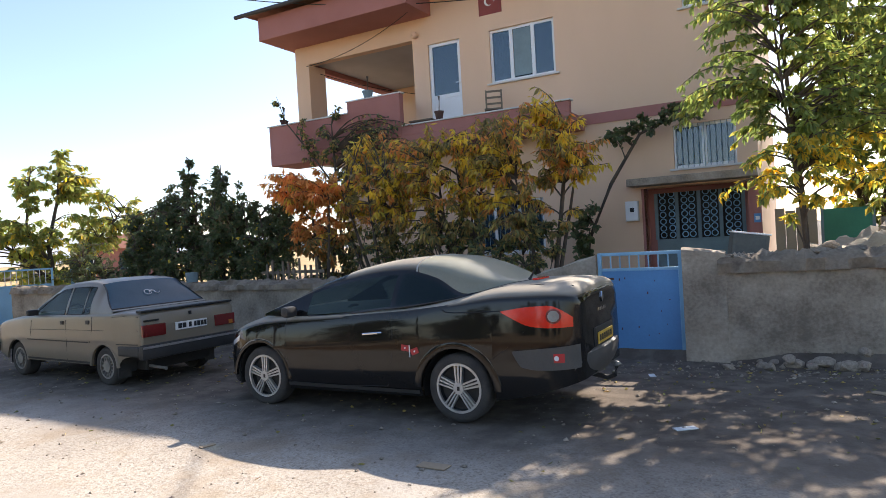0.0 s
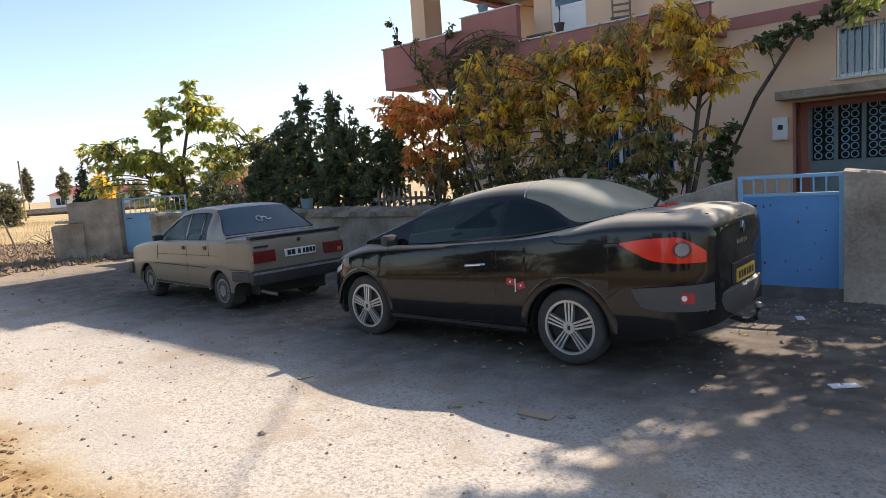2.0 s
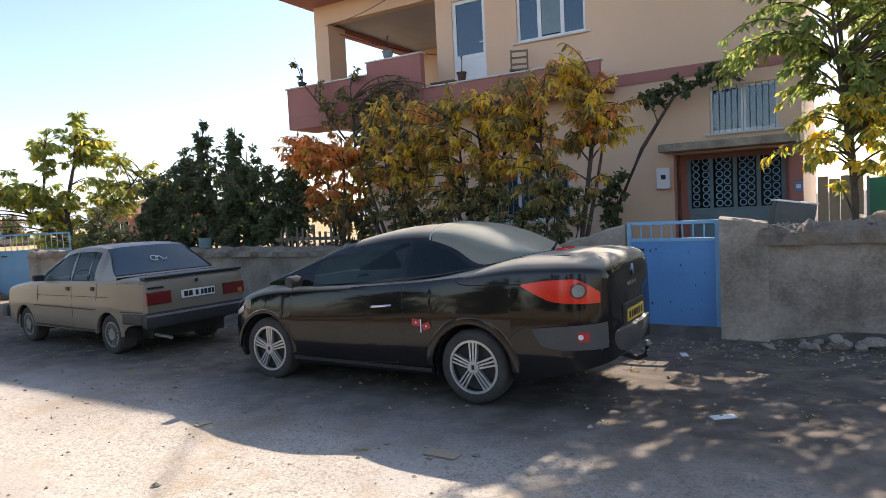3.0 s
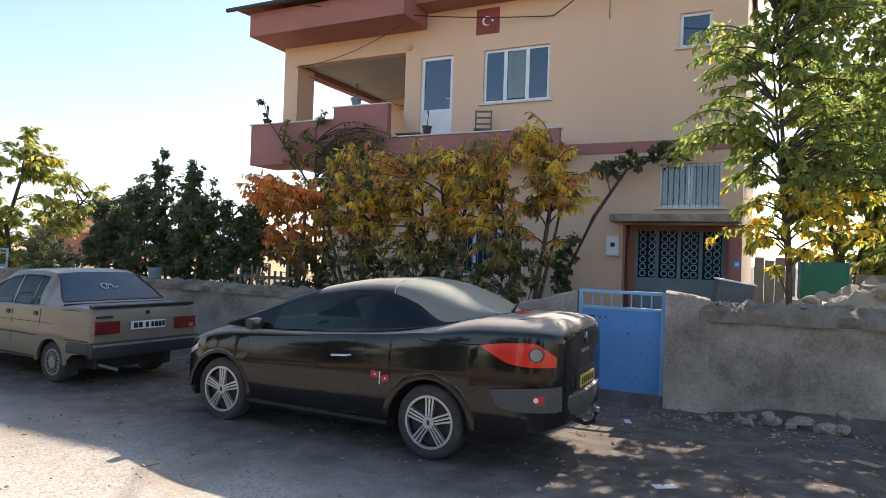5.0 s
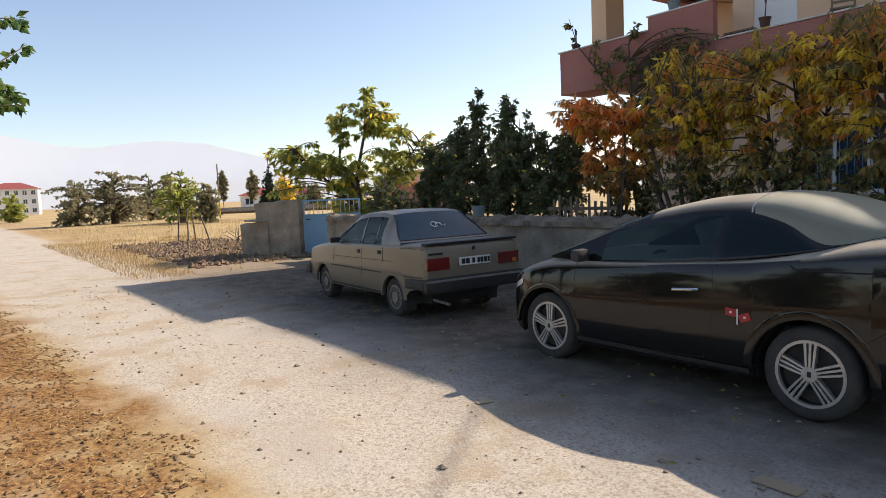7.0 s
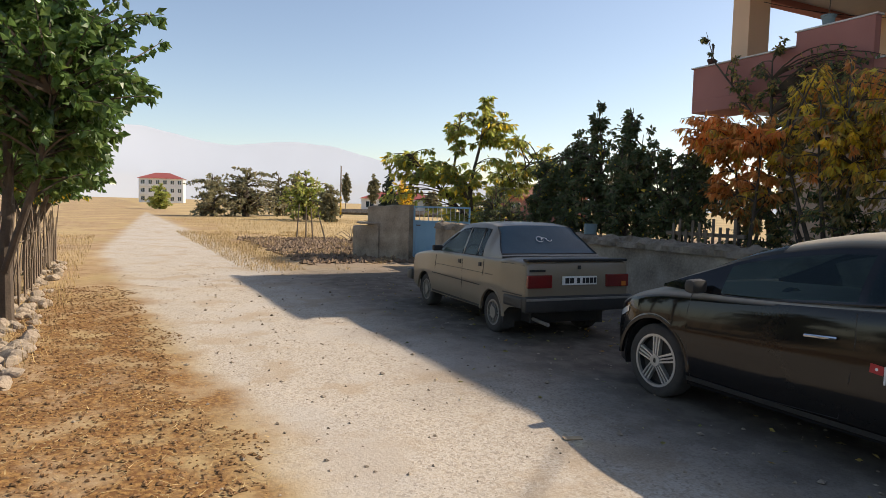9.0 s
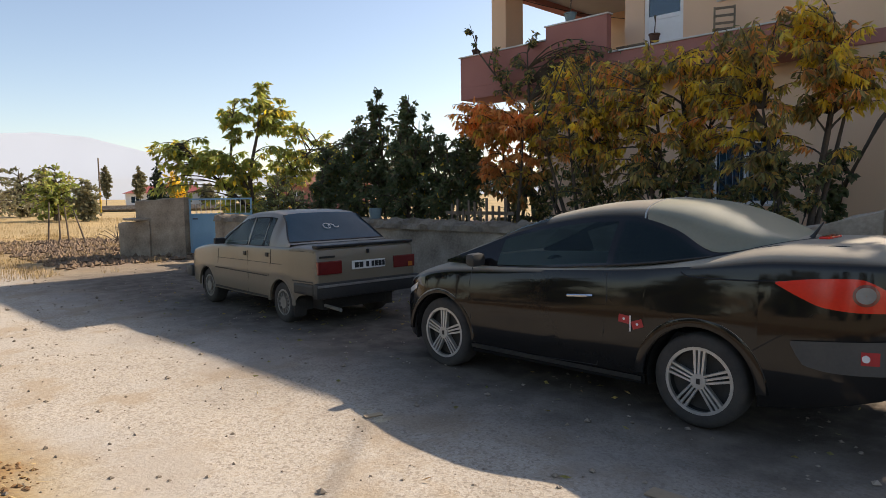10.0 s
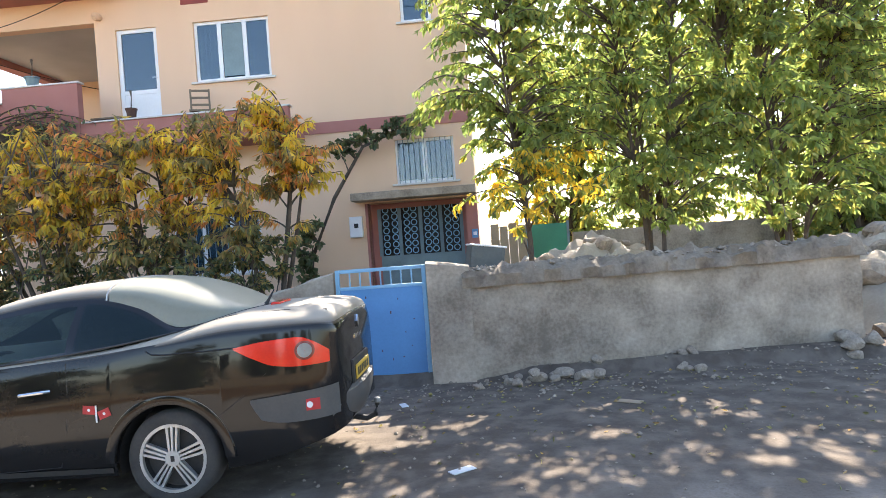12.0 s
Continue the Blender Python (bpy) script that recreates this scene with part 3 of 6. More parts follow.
part("canopy", box(-0.62, 2.15, 14.45, FY, 2.78, 2.95, 0.01), CONCRETE, house, "concrete slab canopy over the entrance")
part("lamp", tube([(-6.42, FY, 7.62), (-6.42, FY - 0.14, 7.6), (-6.42, FY - 0.2, 7.55)], [0.09, 0.1, 0.05], 10), PLASTER, house, "round wall lamp")
# meter box with its dial bars
meter = thing("meter_box", "small white electricity meter box on the house wall", "meter box")
part("case", box(-0.79, -0.49, FY - 0.14, FY - 0.002, 1.98, 2.46, 0.012), WHITEP, meter)
part("door", box(-0.77, -0.51, FY - 0.152, FY - 0.141, 2.0, 2.44, 0.004), PVC, meter)
part("dial", box(-0.68, -0.58, FY - 0.157, FY - 0.152, 2.2, 2.3), INK, meter)
# painted flag panel
flag = thing("painted_flag", "faded red painted flag panel with white crescent", "wall painting")
part("field", box(-4.42, -3.76, FY - 0.012, FY - 0.002, 7.72, 8.4), DEEPRED, flag)
cres = bmesh.new()
oc, ic = [], []
for k in range(21):
    a = radians(40 + 280 * k / 20)
    oc.append(cres.verts.new((-4.12 + 0.13 * math.cos(a), FY - 0.016, 8.07 + 0.13 * math.sin(a))))
    ic.append(cres.verts.new((-4.085 + 0.105 * math.cos(a), FY - 0.016, 8.07 + 0.105 * math.sin(a))))
for k in range(20):
    cres.faces.new((oc[k], oc[k + 1], ic[k + 1], ic[k]))
part("crescent", cres, WHITEP, flag)
star = bmesh.new()
star.faces.new([star.verts.new((-3.96 + r * math.cos(a), FY - 0.016, 8.07 + r * math.sin(a))) for k in range(10) for r, a in [((0.055, 0.022)[k % 2], radians(36 * k + 180))]])
part("star", star, WHITEP, flag)
number = thing("number_sign", "small blue house number plate beside the entrance", "sign")
part("plate", box(2.0, 2.14, FY - 0.035, FY - 0.022, 1.78, 1.98, 0.003), BLUE, number)
part("digit_bar", box(2.03, 2.11, FY - 0.04, FY - 0.036, 1.84, 1.92), WHITEP, number)


def cable(name, a, b, sag, r=0.012, label="thin black cable along the facade"):
    pts = [Vector(a).lerp(Vector(b), k / 16) - Vector((0, 0, sag * 4 * (k / 16) * (1 - k / 16))) for k in range(17)]
    return solo(name, tube(pts, r, 5), INK, label, "cable")


cable("overhead_cable", (-11.6, 13.2, 9.3), (-2.3, FY - 0.05, 7.95), 0.3, 0.014, "thin overhead cable strung to the house")
cable("overhead_cable", (-2.3, FY - 0.05, 7.95), (3.0, 10.0, 8.7), 0.1, 0.014, "thin overhead cable strung to the house")
cable("facade_cable", (-10.4, FY - 0.02, 7.45), (-5.9, 14.4, 8.2), 0.25, 0.01)
cable("facade_cable", (-0.9, FY - 0.02, 8.4), (-0.9, FY - 0.02, 7.7), 0.0, 0.008)
cable("laundry_line", (-10.3, 15.6, 7.3), (-6.6, 19.5, 6.7), 0.25, 0.01, "slack laundry line in the loggia")


def flowerpot(x, y, z, r, h, material, label, plant=False):
    pot = thing("flowerpot", label, "flowerpot", "pots on the balcony", at=(x, y, z))
    part("pot", tube([(0, 0, 0), (0, 0, h * 0.85), (0, 0, h * 0.86), (0, 0, h)], [r * 0.72, r * 0.95, r * 1.08, r * 1.08], 14), material, pot, smooth=True)
    if plant:
        part("stem", tube([(0, 0, h), (0.02, 0, h + 0.25), (0.0, 0.02, h + 0.4)], [0.015, 0.01, 0.03], 5), BARK, pot)
    return pot


flowerpot(-10.75, 14.3, 5.53, 0.12, 0.16, RUST, "dark flowerpot on the balcony corner", True)
flowerpot(-10.5, 13.98, 5.5, 0.1, 0.14, RUST, "dark flowerpot on the parapet", True)
flowerpot(-7.4, 13.98, 5.815, 0.15, 0.2, STEELG, "grey tin flowerpot on the raised parapet", True)
flowerpot(-5.2, 13.98, 4.915, 0.12, 0.22, RUST, "brown flowerpot on the low parapet", True)
tbl = thing("plank_bench", "dark low bench on the balcony", "bench", at=(-6.0, 14.5, 4.62))
part("top", box(-0.35, 0.35, -0.18, 0.18, 0.42, 0.46, 0.005), WOOD, tbl)
for a in (-0.3, 0.3):
    for b in (-0.14, 0.14):
        part("leg", box(a - 0.02, a + 0.02, b - 0.02, b + 0.02, 0, 0.42), WOOD, tbl)
ch = thing("balcony_chair", "dark wooden chair standing on the balcony", "chair", at=(-3.9, 14.55, 4.62), rz=20)
part("seat", box(-0.22, 0.22, -0.22, 0.22, 0.42, 0.46, 0.005), WOOD, ch)
for a in (-0.2, 0.2):
    part("leg", box(a - 0.02, a + 0.02, -0.2, -0.16, 0, 0.42), WOOD, ch)
    part("leg", box(a - 0.02, a + 0.02, 0.16, 0.2, 0, 1.0), WOOD, ch)
for z in (0.62, 0.78, 0.94):
    part("back_slat", box(-0.18, 0.18, 0.17, 0.19, z, z + 0.05), WOOD, ch)


# ---- garden walls and gates ----
def rough_wall(a, b, th, h0, h1, name, label, seed):
    """A rendered stone wall from a to b with a crumbling uneven top and slightly wavy faces."""
    A, B = Vector((*a, 0)), Vector((*b, 0))
    d = (B - A).normalized()
    nrm = Vector((d.y, -d.x, 0))
    n = max(2, int((B - A).length / 0.09))
    rows = []
    for i in range(n + 1):
        f = i / n
        p = A + (B - A) * f
        h = h0 + (h1 - h0) * f
        row = []
        for k in range(11):
            z = -0.1 + (h + 0.1) * k / 10
            w = 0.03 * fbm(p.x + seed, z * 1.5, 1.8) + 0.018 * fbm(p.x, z, 7, seed) + 0.05 * max(0, 0.25 - z)
            row.append(p + nrm * (th / 2 + w) + Vector((0, 0, z)))
        top = 0.03 * fbm(p.x, 2.0, 4, seed)
        row.append(p + nrm * th * 0.3 + Vector((0, 0, h + 0.02 + top)))
        row.append(p - nrm * th * 0.3 + Vector((0, 0, h + 0.02 + top)))
        for k in range(5):
            z = h - (h + 0.1) * k / 4
            row.append(p - nrm * (th / 2) + Vector((0, 0, z)))
        rows.append(row)
    bm = loft(rows)
    bm.verts.ensure_lookup_table()
    m = len(rows[0])
    bm.faces.new([bm.verts[i] for i in range(m)])
    bm.faces.new([bm.verts[n * m + i] for i in range(m)])
    return solo(name, bm, CONCRETE, label, "wall", kind="structure", smooth=True)


def rough_cap(a, b, th, z0a, z0b, h, name, label, seed):
    """A lumpy capping of mortar and earth along a wall's top."""
    A, B = Vector((*a, 0)), Vector((*b, 0))
    d = (B - A).normalized()
    nrm = Vector((d.y, -d.x, 0))
    n = max(2, int((B - A).length / 0.05))
    rows = []
    for i in range(n + 1):
        f = i / n
        p = A + (B - A) * f
        z0 = z0a + (z0b - z0a) * f
        row = []
        for k in range(9):
            an = math.pi * k / 8
            r = 1 + 0.34 * fbm(p.x * 1.0 + seed, k * 0.5, 3.2) + 0.2 * fbm(p.x, k * 0.9, 9, seed)
            row.append(p + nrm * (th / 2 * r * math.cos(an)) + Vector((0, 0, z0 + h * r * math.sin(an) ** 0.7 if k not in (0, 8) else z0)))
        rows.append(row)
    bm = loft(rows, close=True)
    return solo(name, bm, CAP, label, "wall cap", kind="structure", smooth=True)


rough_wall((-14.5, 8.28), (-0.75, 8.28), 0.3, 1.08, 1.05, "wall_west", "weathered grey rendered garden wall beside the lane", 1.0)
rough_cap((-14.5, 8.28), (-0.75, 8.28), 0.42, 1.06, 1.04, 0.17, "wall_cap", "crumbling earth capping on the garden wall", 2.0)
rough_wall((-0.75, 8.28), (0.36, 8.28), 0.26, 1.12, 1.42, "wall_middle", "sloping rendered wall end beside the blue gate", 5.0)
rough_wall((1.53, 8.21), (2.06, 8.24), 0.36, 1.47, 1.4, "wall_pier", "rendered pier beside the blue gate", 3.0)
rough_wall((2.0, 8.25), (6.95, 8.8), 0.34, 1.16, 1.2, "wall_east", "cracked rendered stone garden wall", 4.0)
rough_cap((1.95, 8.25), (6.98, 8.8), 0.5, 1.14, 1.18, 0.24, "wall_cap_east", "lumpy stone and earth capping on the wall", 6.0)
rough_wall((6.85, 8.8), (6.95, 14.5), 0.34, 1.1, 0.9, "wall_return", "rendered garden wall running back from the lane", 7.0)


def sheet_gate(name, label, w, h, grille, at, rz, material, leaves=1):
    g = thing(name, label, "gate", at=at, rz=rz)
    t = 0.02
    for x in (0, w - 0.05):
        part("post", box(x, x + 0.05, -0.025, 0.025, 0.0, h, 0.004), LBLUE, g)
    part("top_rail", box(0.05, w - 0.05, -0.02, 0.02, h - 0.045, h, 0.004), LBLUE, g)
    part("mid_rail", box(0.05, w - 0.05, -0.022, 0.022, h - grille - 0.04, h - grille, 0.004), LBLUE, g)
    lw = (w - 0.1) / leaves
    for k in range(leaves):
        s = part("sheet", box(0.05 + k * lw + 0.004, 0.05 + (k + 1) * lw - 0.004, -t / 2, t / 2, 0.05, h - grille - 0.04, 0.003), material, g)
        part("stiffener", box(0.05 + k * lw + 0.03, 0.05 + (k + 1) * lw - 0.03, -t / 2 - 0.004, -t / 2, 0.11, 0.118), material, s)
        part("hasp", box(0.09 + k * lw, 0.22 + k * lw, -0.03, -t / 2 - 0.001, h - grille - 0.16, h - grille - 0.13, 0.003), RUST, s)
    n = int((w - 0.1) / 0.125)
    for k in range(1, n):
        x = 0.05 + (w - 0.1) * k / n
        part("bar", box(x - 0.008, x + 0.008, -0.008, 0.008, h - grille, h - 0.045), WHITEP if leaves > 1 else LBLUE, g)
    return g


gate = sheet_gate("metal_gate", "blue painted sheet steel gate with barred top, closed", 1.14, 1.44, 0.22, (0.38, 8.2, 0.02), 0, BLUE)
random.seed(5)
for k in range(14):
    a, z = random.uniform(0.1, 1.0), random.uniform(0.15, 1.1)
    part("rust_spot", box(a, a + random.uniform(0.008, 0.02), -0.0125, -0.0105, z, z + random.uniform(0.01, 0.035)), RUST, gate)
sheet_gate("metal_gate", "pale blue double sheet steel gate with white bars, standing open", 1.7, 1.66, 0.42, (-15.95, 8.1, 0.0), 52, LBLUE, 2)
sheet_gate("metal_gate", "narrow pale blue gate leaf beside the hedge", 0.9, 1.6, 0.35, (-13.9, 9.3, 0.0), 60, LBLUE)
rough_wall((-17.0, 7.15), (-15.95, 8.05), 0.4, 1.6, 1.68, "gate_pier", "rendered concrete gate pier at the field edge", 8.0)
rough_wall((-17.4, 6.9), (-16.7, 7.45), 0.62, 1.0, 1.08, "pier_block", "low rendered block with a stone slab on top", 9.0)


# ---- cars ----
def curve_fn(table):
    """A smooth monotone curve through (x, value) pairs."""
    xs, ys = np.array([p[0] for p in table], float), np.array([p[1] for p in table], float)
    h, d = np.diff(xs), np.diff(ys) / np.diff(xs)
    m = np.zeros(len(xs))
    m[0], m[-1] = d[0], d[-1]
    for i in range(1, len(xs) - 1):
        m[i] = 0 if d[i - 1] * d[i] <= 0 else 2 * d[i - 1] * d[i] / (d[i - 1] + d[i])

    def f(x):
        i = int(min(max(np.searchsorted(xs, x) - 1, 0), len(h) - 1))
        t = min(max((x - xs[i]) / h[i], 0), 1)
        return float((2 * t**3 - 3 * t**2 + 1) * ys[i] + (t**3 - 2 * t**2 + t) * h[i] * m[i] + (-2 * t**3 + 3 * t**2) * ys[i + 1] + (t**3 - t**2) * h[i] * m[i + 1])

    return f


def wheel(parent, x, y, side, R, rim_r, width, alloy):
    """side -1: the outer face looks to -y."""
    w = part("wheel", tube([(x, y + side * (-width / 2), R), (x, y + side * (-width / 2 + 0.02), R)], [R - 0.03, R - 0.01], 40), RUBBER, parent)
    prof = [(rim_r * 0.98, -0.09), (rim_r, 0.0), (R - 0.045, 0.012), (R - 0.016, 0.0), (R, -0.025), (R, -width + 0.025), (R - 0.02, -width), (rim_r, -width)]
    seg = 40
    rows = [[(x + r * math.cos(2 * math.pi * k / seg), y + side * d, R + r * math.sin(2 * math.pi * k / seg)) for k in range(seg)] for r, d in prof]
    part("tyre", loft(rows, close=True), RUBBER, w, "dusty black tyre", smooth=True)
    part("rim", ring((x, y + side * -0.012, R), "y", rim_r, rim_r - 0.022, 0.03, 40), ALLOY if alloy else STEELR, w)
    part("barrel", loft([[(x + r * math.cos(2 * math.pi * k / 32), y + side * d, R + r * math.sin(2 * math.pi * k / 32)) for k in range(32)] for r, d in ((rim_r - 0.02, -0.02), (rim_r - 0.03, -0.12), (0.03, -0.125))], close=True), BLKPL if alloy else STEELR, w, smooth=True)
    if alloy:
        part("brake_disc", ring((x, y + side * -0.09, R), "y", 0.13, 0.05, 0.02, 28), STEELR, w)
        for k in range(5):
            a = 2 * math.pi * k / 5 + math.pi / 2
            for off in (-0.03, 0.0, 0.03):
                sp = bmesh.new()
                ca, sa = math.cos(a), math.sin(a)
                pts = []
                for r, half in ((0.045, 0.0075), (rim_r - 0.012, 0.0095)):
                    for s in (-1, 1):
                        t = off * (0.8 + 0.45 * (r > 0.1)) + s * half
                        for dep in (-0.006 if r > 0.1 else 0.004, -0.04):
                            pts.append(sp.verts.new((x + r * ca - t * sa, y + side * dep, R + r * sa + t * ca)))
                bmesh.ops.convex_hull(sp, input=pts)
                part("spoke", sp, ALLOY, w)
        part("hub_cap", bm_disc(bmesh.new(), (x, y + side * -0.008, R), "y", 0.055, 0.035, 20), ALLOY, w)
        part("badge", box(x - 0.014, x + 0.014, y + side * 0.0098 - 0.001, y + side * 0.0098 + 0.001, R - 0.02, R + 0.02), INK, w)
    else:
        for k in range(14):
            a = 2 * math.pi * k / 14
            sp = bmesh.new()
            pts = [sp.verts.new((x + r * math.cos(a) - t * math.sin(a), y + side * dep, R + r * math.sin(a) + t * math.cos(a))) for r in (0.075, rim_r - 0.015) for t in (-0.009, 0.009) for dep in (-0.008, -0.03)]
            bmesh.ops.convex_hull(sp, input=pts)
            part("spoke", sp, STEELR, w)
        part("hub_cap", bm_disc(bmesh.new(), (x, y + side * -0.01, R), "y", 0.08, 0.035, 20), STEELR, w)
    return w


SIDE_F = [0.0, 0.07, 0.3, 0.55, 0.8, 0.9, 1.0]


def build_car(P, label, at, rz):
    """A car lofted from its side line: local x runs to the tail, the rear axle stands at x = 0, y = 0 is the middle."""
    car = thing("car", label, "car", "cars parked by the wall", at=at, rz=rz)
    HW, wb, R, ar, sill = P["half"], P["wheelbase"], P["R"], P["arch"], P["sill"]
    top, sh, plan, bot = curve_fn(P["top"]), curve_fn(P["shoulder"]), curve_fn(P["plan"]), curve_fn(P["bottom"])
    x0, x1 = P["top"][0][0], P["top"][-1][0]
    xs = set(np.round(np.linspace(x0, x1, 70), 4)) | {x0 + 0.01, x0 + 0.03, x1 - 0.01, x1 - 0.03}
    for c in (0, -wb):
        xs = {q for q in xs if abs(abs(q - c) - ar) > 0.02}
        xs |= {c - ar - 0.001, c - ar, c + ar, c + ar + 0.001} | {c + ar * math.sin(a) for a in np.linspace(-1.45, 1.45, 15)}
    xs = sorted(xs)

    def low(x):
        z = bot(x)
        for c in (0, -wb):
            if abs(x - c) <= ar:
                z = max(z, R * 0.98 + math.sqrt(max(0, ar * ar - (x - c) ** 2)))
        return z

    NS, NT = 10, 9
    rows = []
    for x in xs:
        zl, zs, zt, w = low(x), sh(x), top(x), HW * plan(x)
        row = []
        for k in range(NS + 1):
            f = k / NS
            z = zl + (zs - zl) * f
            g = (z - sill) / max(0.05, zs - sill)
            bulge = 1 - P["tumble"] * max(0, g - 0.55) ** 2 - P["tuck"] * max(0, 0.35 - g) ** 2
            crease = 0.006 * math.exp(-((g - P["crease"]) / 0.06) ** 2)
            row.append((x, -(w * bulge + crease), z))
        wy = -row[-1][1]
        for k in range(1, NT + 1):
            f = k / NT
            a = math.pi / 2 * f
            row.append((x, -wy * math.cos(a) ** P["flat"], zs + (zt - zs) * math.sin(a) ** P["round"]))
        rows.append(row)
    both = [r + [(p[0], -p[1], p[2]) for p in r[::-1][1:]] for r in rows]
    bm = loft(both)
    bm.verts.ensure_lookup_table()
    m = len(both[0])
    for i0 in (0, (len(both) - 1) * m):
        bm.faces.new([bm.verts[i0 + i] for i in range(m)])
    body = part("body", bm, P["paint"], car, smooth=True)
    # dark floor pan and wheel housings
    part("underbody", box(x0 + 0.3, 0.55, -HW + 0.3, HW - 0.3, sill - 0.02, sill + 0.3, 0.02), BLKPL, car)
    for c in (0, -wb):
        for s in (-1, 1):
            hs = [[(c + r * math.cos(t), s * d, R * 0.98 + r * math.sin(t)) for t in np.linspace(-0.25, math.pi + 0.25, 22)] for r, d in ((ar + 0.002, HW * 0.93), (ar + 0.002, HW - 0.3))]
            part("wheel_housing", loft(hs), BLKPL, car)
            lip = [[(c + r * math.cos(t), s * (HW * plan(c) * P["lip"] + d), R * 0.98 + r * math.sin(t)) for t in np.linspace(0.02, math.pi - 0.02, 24)] for r, d in ((ar, -0.03), (ar, 0.004), (ar + 0.03, 0.006), (ar + 0.05, -0.02))]
            part("arch_lip", loft(lip), P["paint"], car, smooth=True)
            wheel(car, c, s * (HW * plan(c) - 0.045), s, R, P["rim"], 0.19, P["alloy"])
    # greenhouse
    roof, rail, belt, beltw, edge_at = (curve_fn(P[q]) for q in ("roof", "rail", "belt", "beltw", "edge"))
    g0, g1 = P["roof"][0][0], P["roof"][-1][0]
    gxs = sorted(set(np.round(np.linspace(g0, g1, 56), 4)) | set(P["cuts"]))
    gxs = [q for q in gxs if q in P["cuts"] or min(abs(q - c) for c in P["cuts"]) > 0.012]
    SIDE, TOPN = SIDE_F, 8

    def gsec(x):
        zb, zr, wb_, wr = belt(x), max(roof(x), belt(x) + 0.012), beltw(x) * plan(x) * HW, rail(x)
        edge = zb + (zr - zb) * edge_at(x)
        out = []
        for f in SIDE:
            lean = f ** 1.35
            hh = min(1.0, (zr - zb) / P["full"])
            out.append((x, -(wb_ + (wr - wb_) * lean * hh), zb + (edge - zb) * f))
        y1 = -out[-1][1]
        for k in range(1, TOPN + 1):
            a = math.pi / 2 * k / TOPN
            out.append((x, -y1 * math.cos(a) ** 0.8, edge + (zr - edge) * math.sin(a) ** 0.8))
        return out

    G = [gsec(x) for x in gxs]
    full = [r + [(p[0], -p[1], p[2]) for p in r[::-1][1:]] for r in G]
    n = len(full[0])
    pieces = {}
    for i in range(len(gxs) - 1):
        xm = (gxs[i] + gxs[i + 1]) / 2
        for k in range(n - 1):
            kk = min(k, n - 2 - k)
            side = -1 if k < n // 2 else 1
            key = ("roof", 0)
            if kk < 6:
                key = ("pillar", side)
                if 1 <= kk <= 4:
                    for name, a, b in P["glass"]:
                        if a < xm < b and kk <= P["taper"](xm):
                            key = (name, side)
            elif kk >= 7 or (kk >= P["rear_wrap"] and xm > P["rw_top"]):
                if xm < P["ws_top"]:
                    key = ("windshield", 0)
                elif P["rw_top"] < xm < P["rw_bot"]:
                    key = ("rear_window", 0)
            pieces.setdefault(key, []).append((full[i][k], full[i + 1][k], full[i + 1][k + 1], full[i][k + 1]))
    for (name, side), qs in pieces.items():
        bm = bmesh.new()
        for q in qs:
            bm.faces.new([bm.verts.new(v) for v in q])
        bmesh.ops.remove_doubles(bm, verts=bm.verts, dist=1e-4)
        material = {"roof": P["roofmat"], "pillar": P["pillarmat"], "rear_window": P["rearglass"]}.get(name, CARGLASS)
        part(name, bm, material, car, {"rear_window": P["rearlabel"]}.get(name, ""), smooth=True)
    for sx_ in P["seams"]:
        sec = [Vector(q) + Vector((0, 0, 0.002)) for q in gsec(sx_)[6:]]
        part("roof_seam", tube(sec + [Vector((q.x, -q.y, q.z)) for q in sec[::-1][1:]], 0.007, 5), ALLOY, car, "pale roof seam")
    # dark rubber line along the foot of the side glass
    for s in (-1, 1):
        sec = [(x, s * (beltw(x) * plan(x) * HW + 0.003), belt(x) + 0.006) for x in np.linspace(*P["belt_line"], 16)]
        part("belt_strip", tube(sec, 0.008, 6), P["stripmat"], car, "thin strip under the side glass")
    if "quarter" in P:
        qf = curve_fn(P["quarter"])
        for s in (-1, 1):
            rr = []
            for x in np.linspace(P["quarter"][0][0], P["quarter"][-1][0], 18):
                sec = gsec(float(x))
                ys, zs = [-p[1] for p in sec[:7]], [p[2] for p in sec[:7]]
                rr.append([(float(x), s * (float(np.interp(f, SIDE, ys)) + 0.004), float(np.interp(f, SIDE, zs))) for f in np.linspace(0.07, max(0.08, qf(float(x))), 6)])
            part("quarter_window", loft(rr), CARGLASS, car, smooth=True)
    # cabin
    for s in (-1, 1):
        for xx in P["seats"]:
            seat = part("seat", box(xx - 0.3, xx + 0.1, s * 0.36 - 0.22, s * 0.36 + 0.22, 0.45, 0.62, 0.05), SEAT, car)
            part("backrest", box(xx + 0.08, xx + 0.22, s * 0.36 - 0.22, s * 0.36 + 0.22, 0.6, 1.05, 0.05), SEAT, seat)
            part("headrest", box(xx + 0.16, xx + 0.25, s * 0.36 - 0.12, s * 0.36 + 0.12, 1.08, 1.24, 0.03), SEAT, seat)
    part("steering_wheel", ring((P["wheel_x"], -0.36, 0.93), "x", 0.18, 0.155, 0.03, 24), BLKPL, car)
    part("dashboard", box(P["wheel_x"] - 0.45, P["wheel_x"] - 0.08, -0.62, 0.62, 0.7, 0.94, 0.04), BLKPL, car)

    def side_y(x, z):
        """The skin's half width at a height."""
        zl, zs = low(x), sh(x)
        g = (z - sill) / max(0.05, zs - sill)
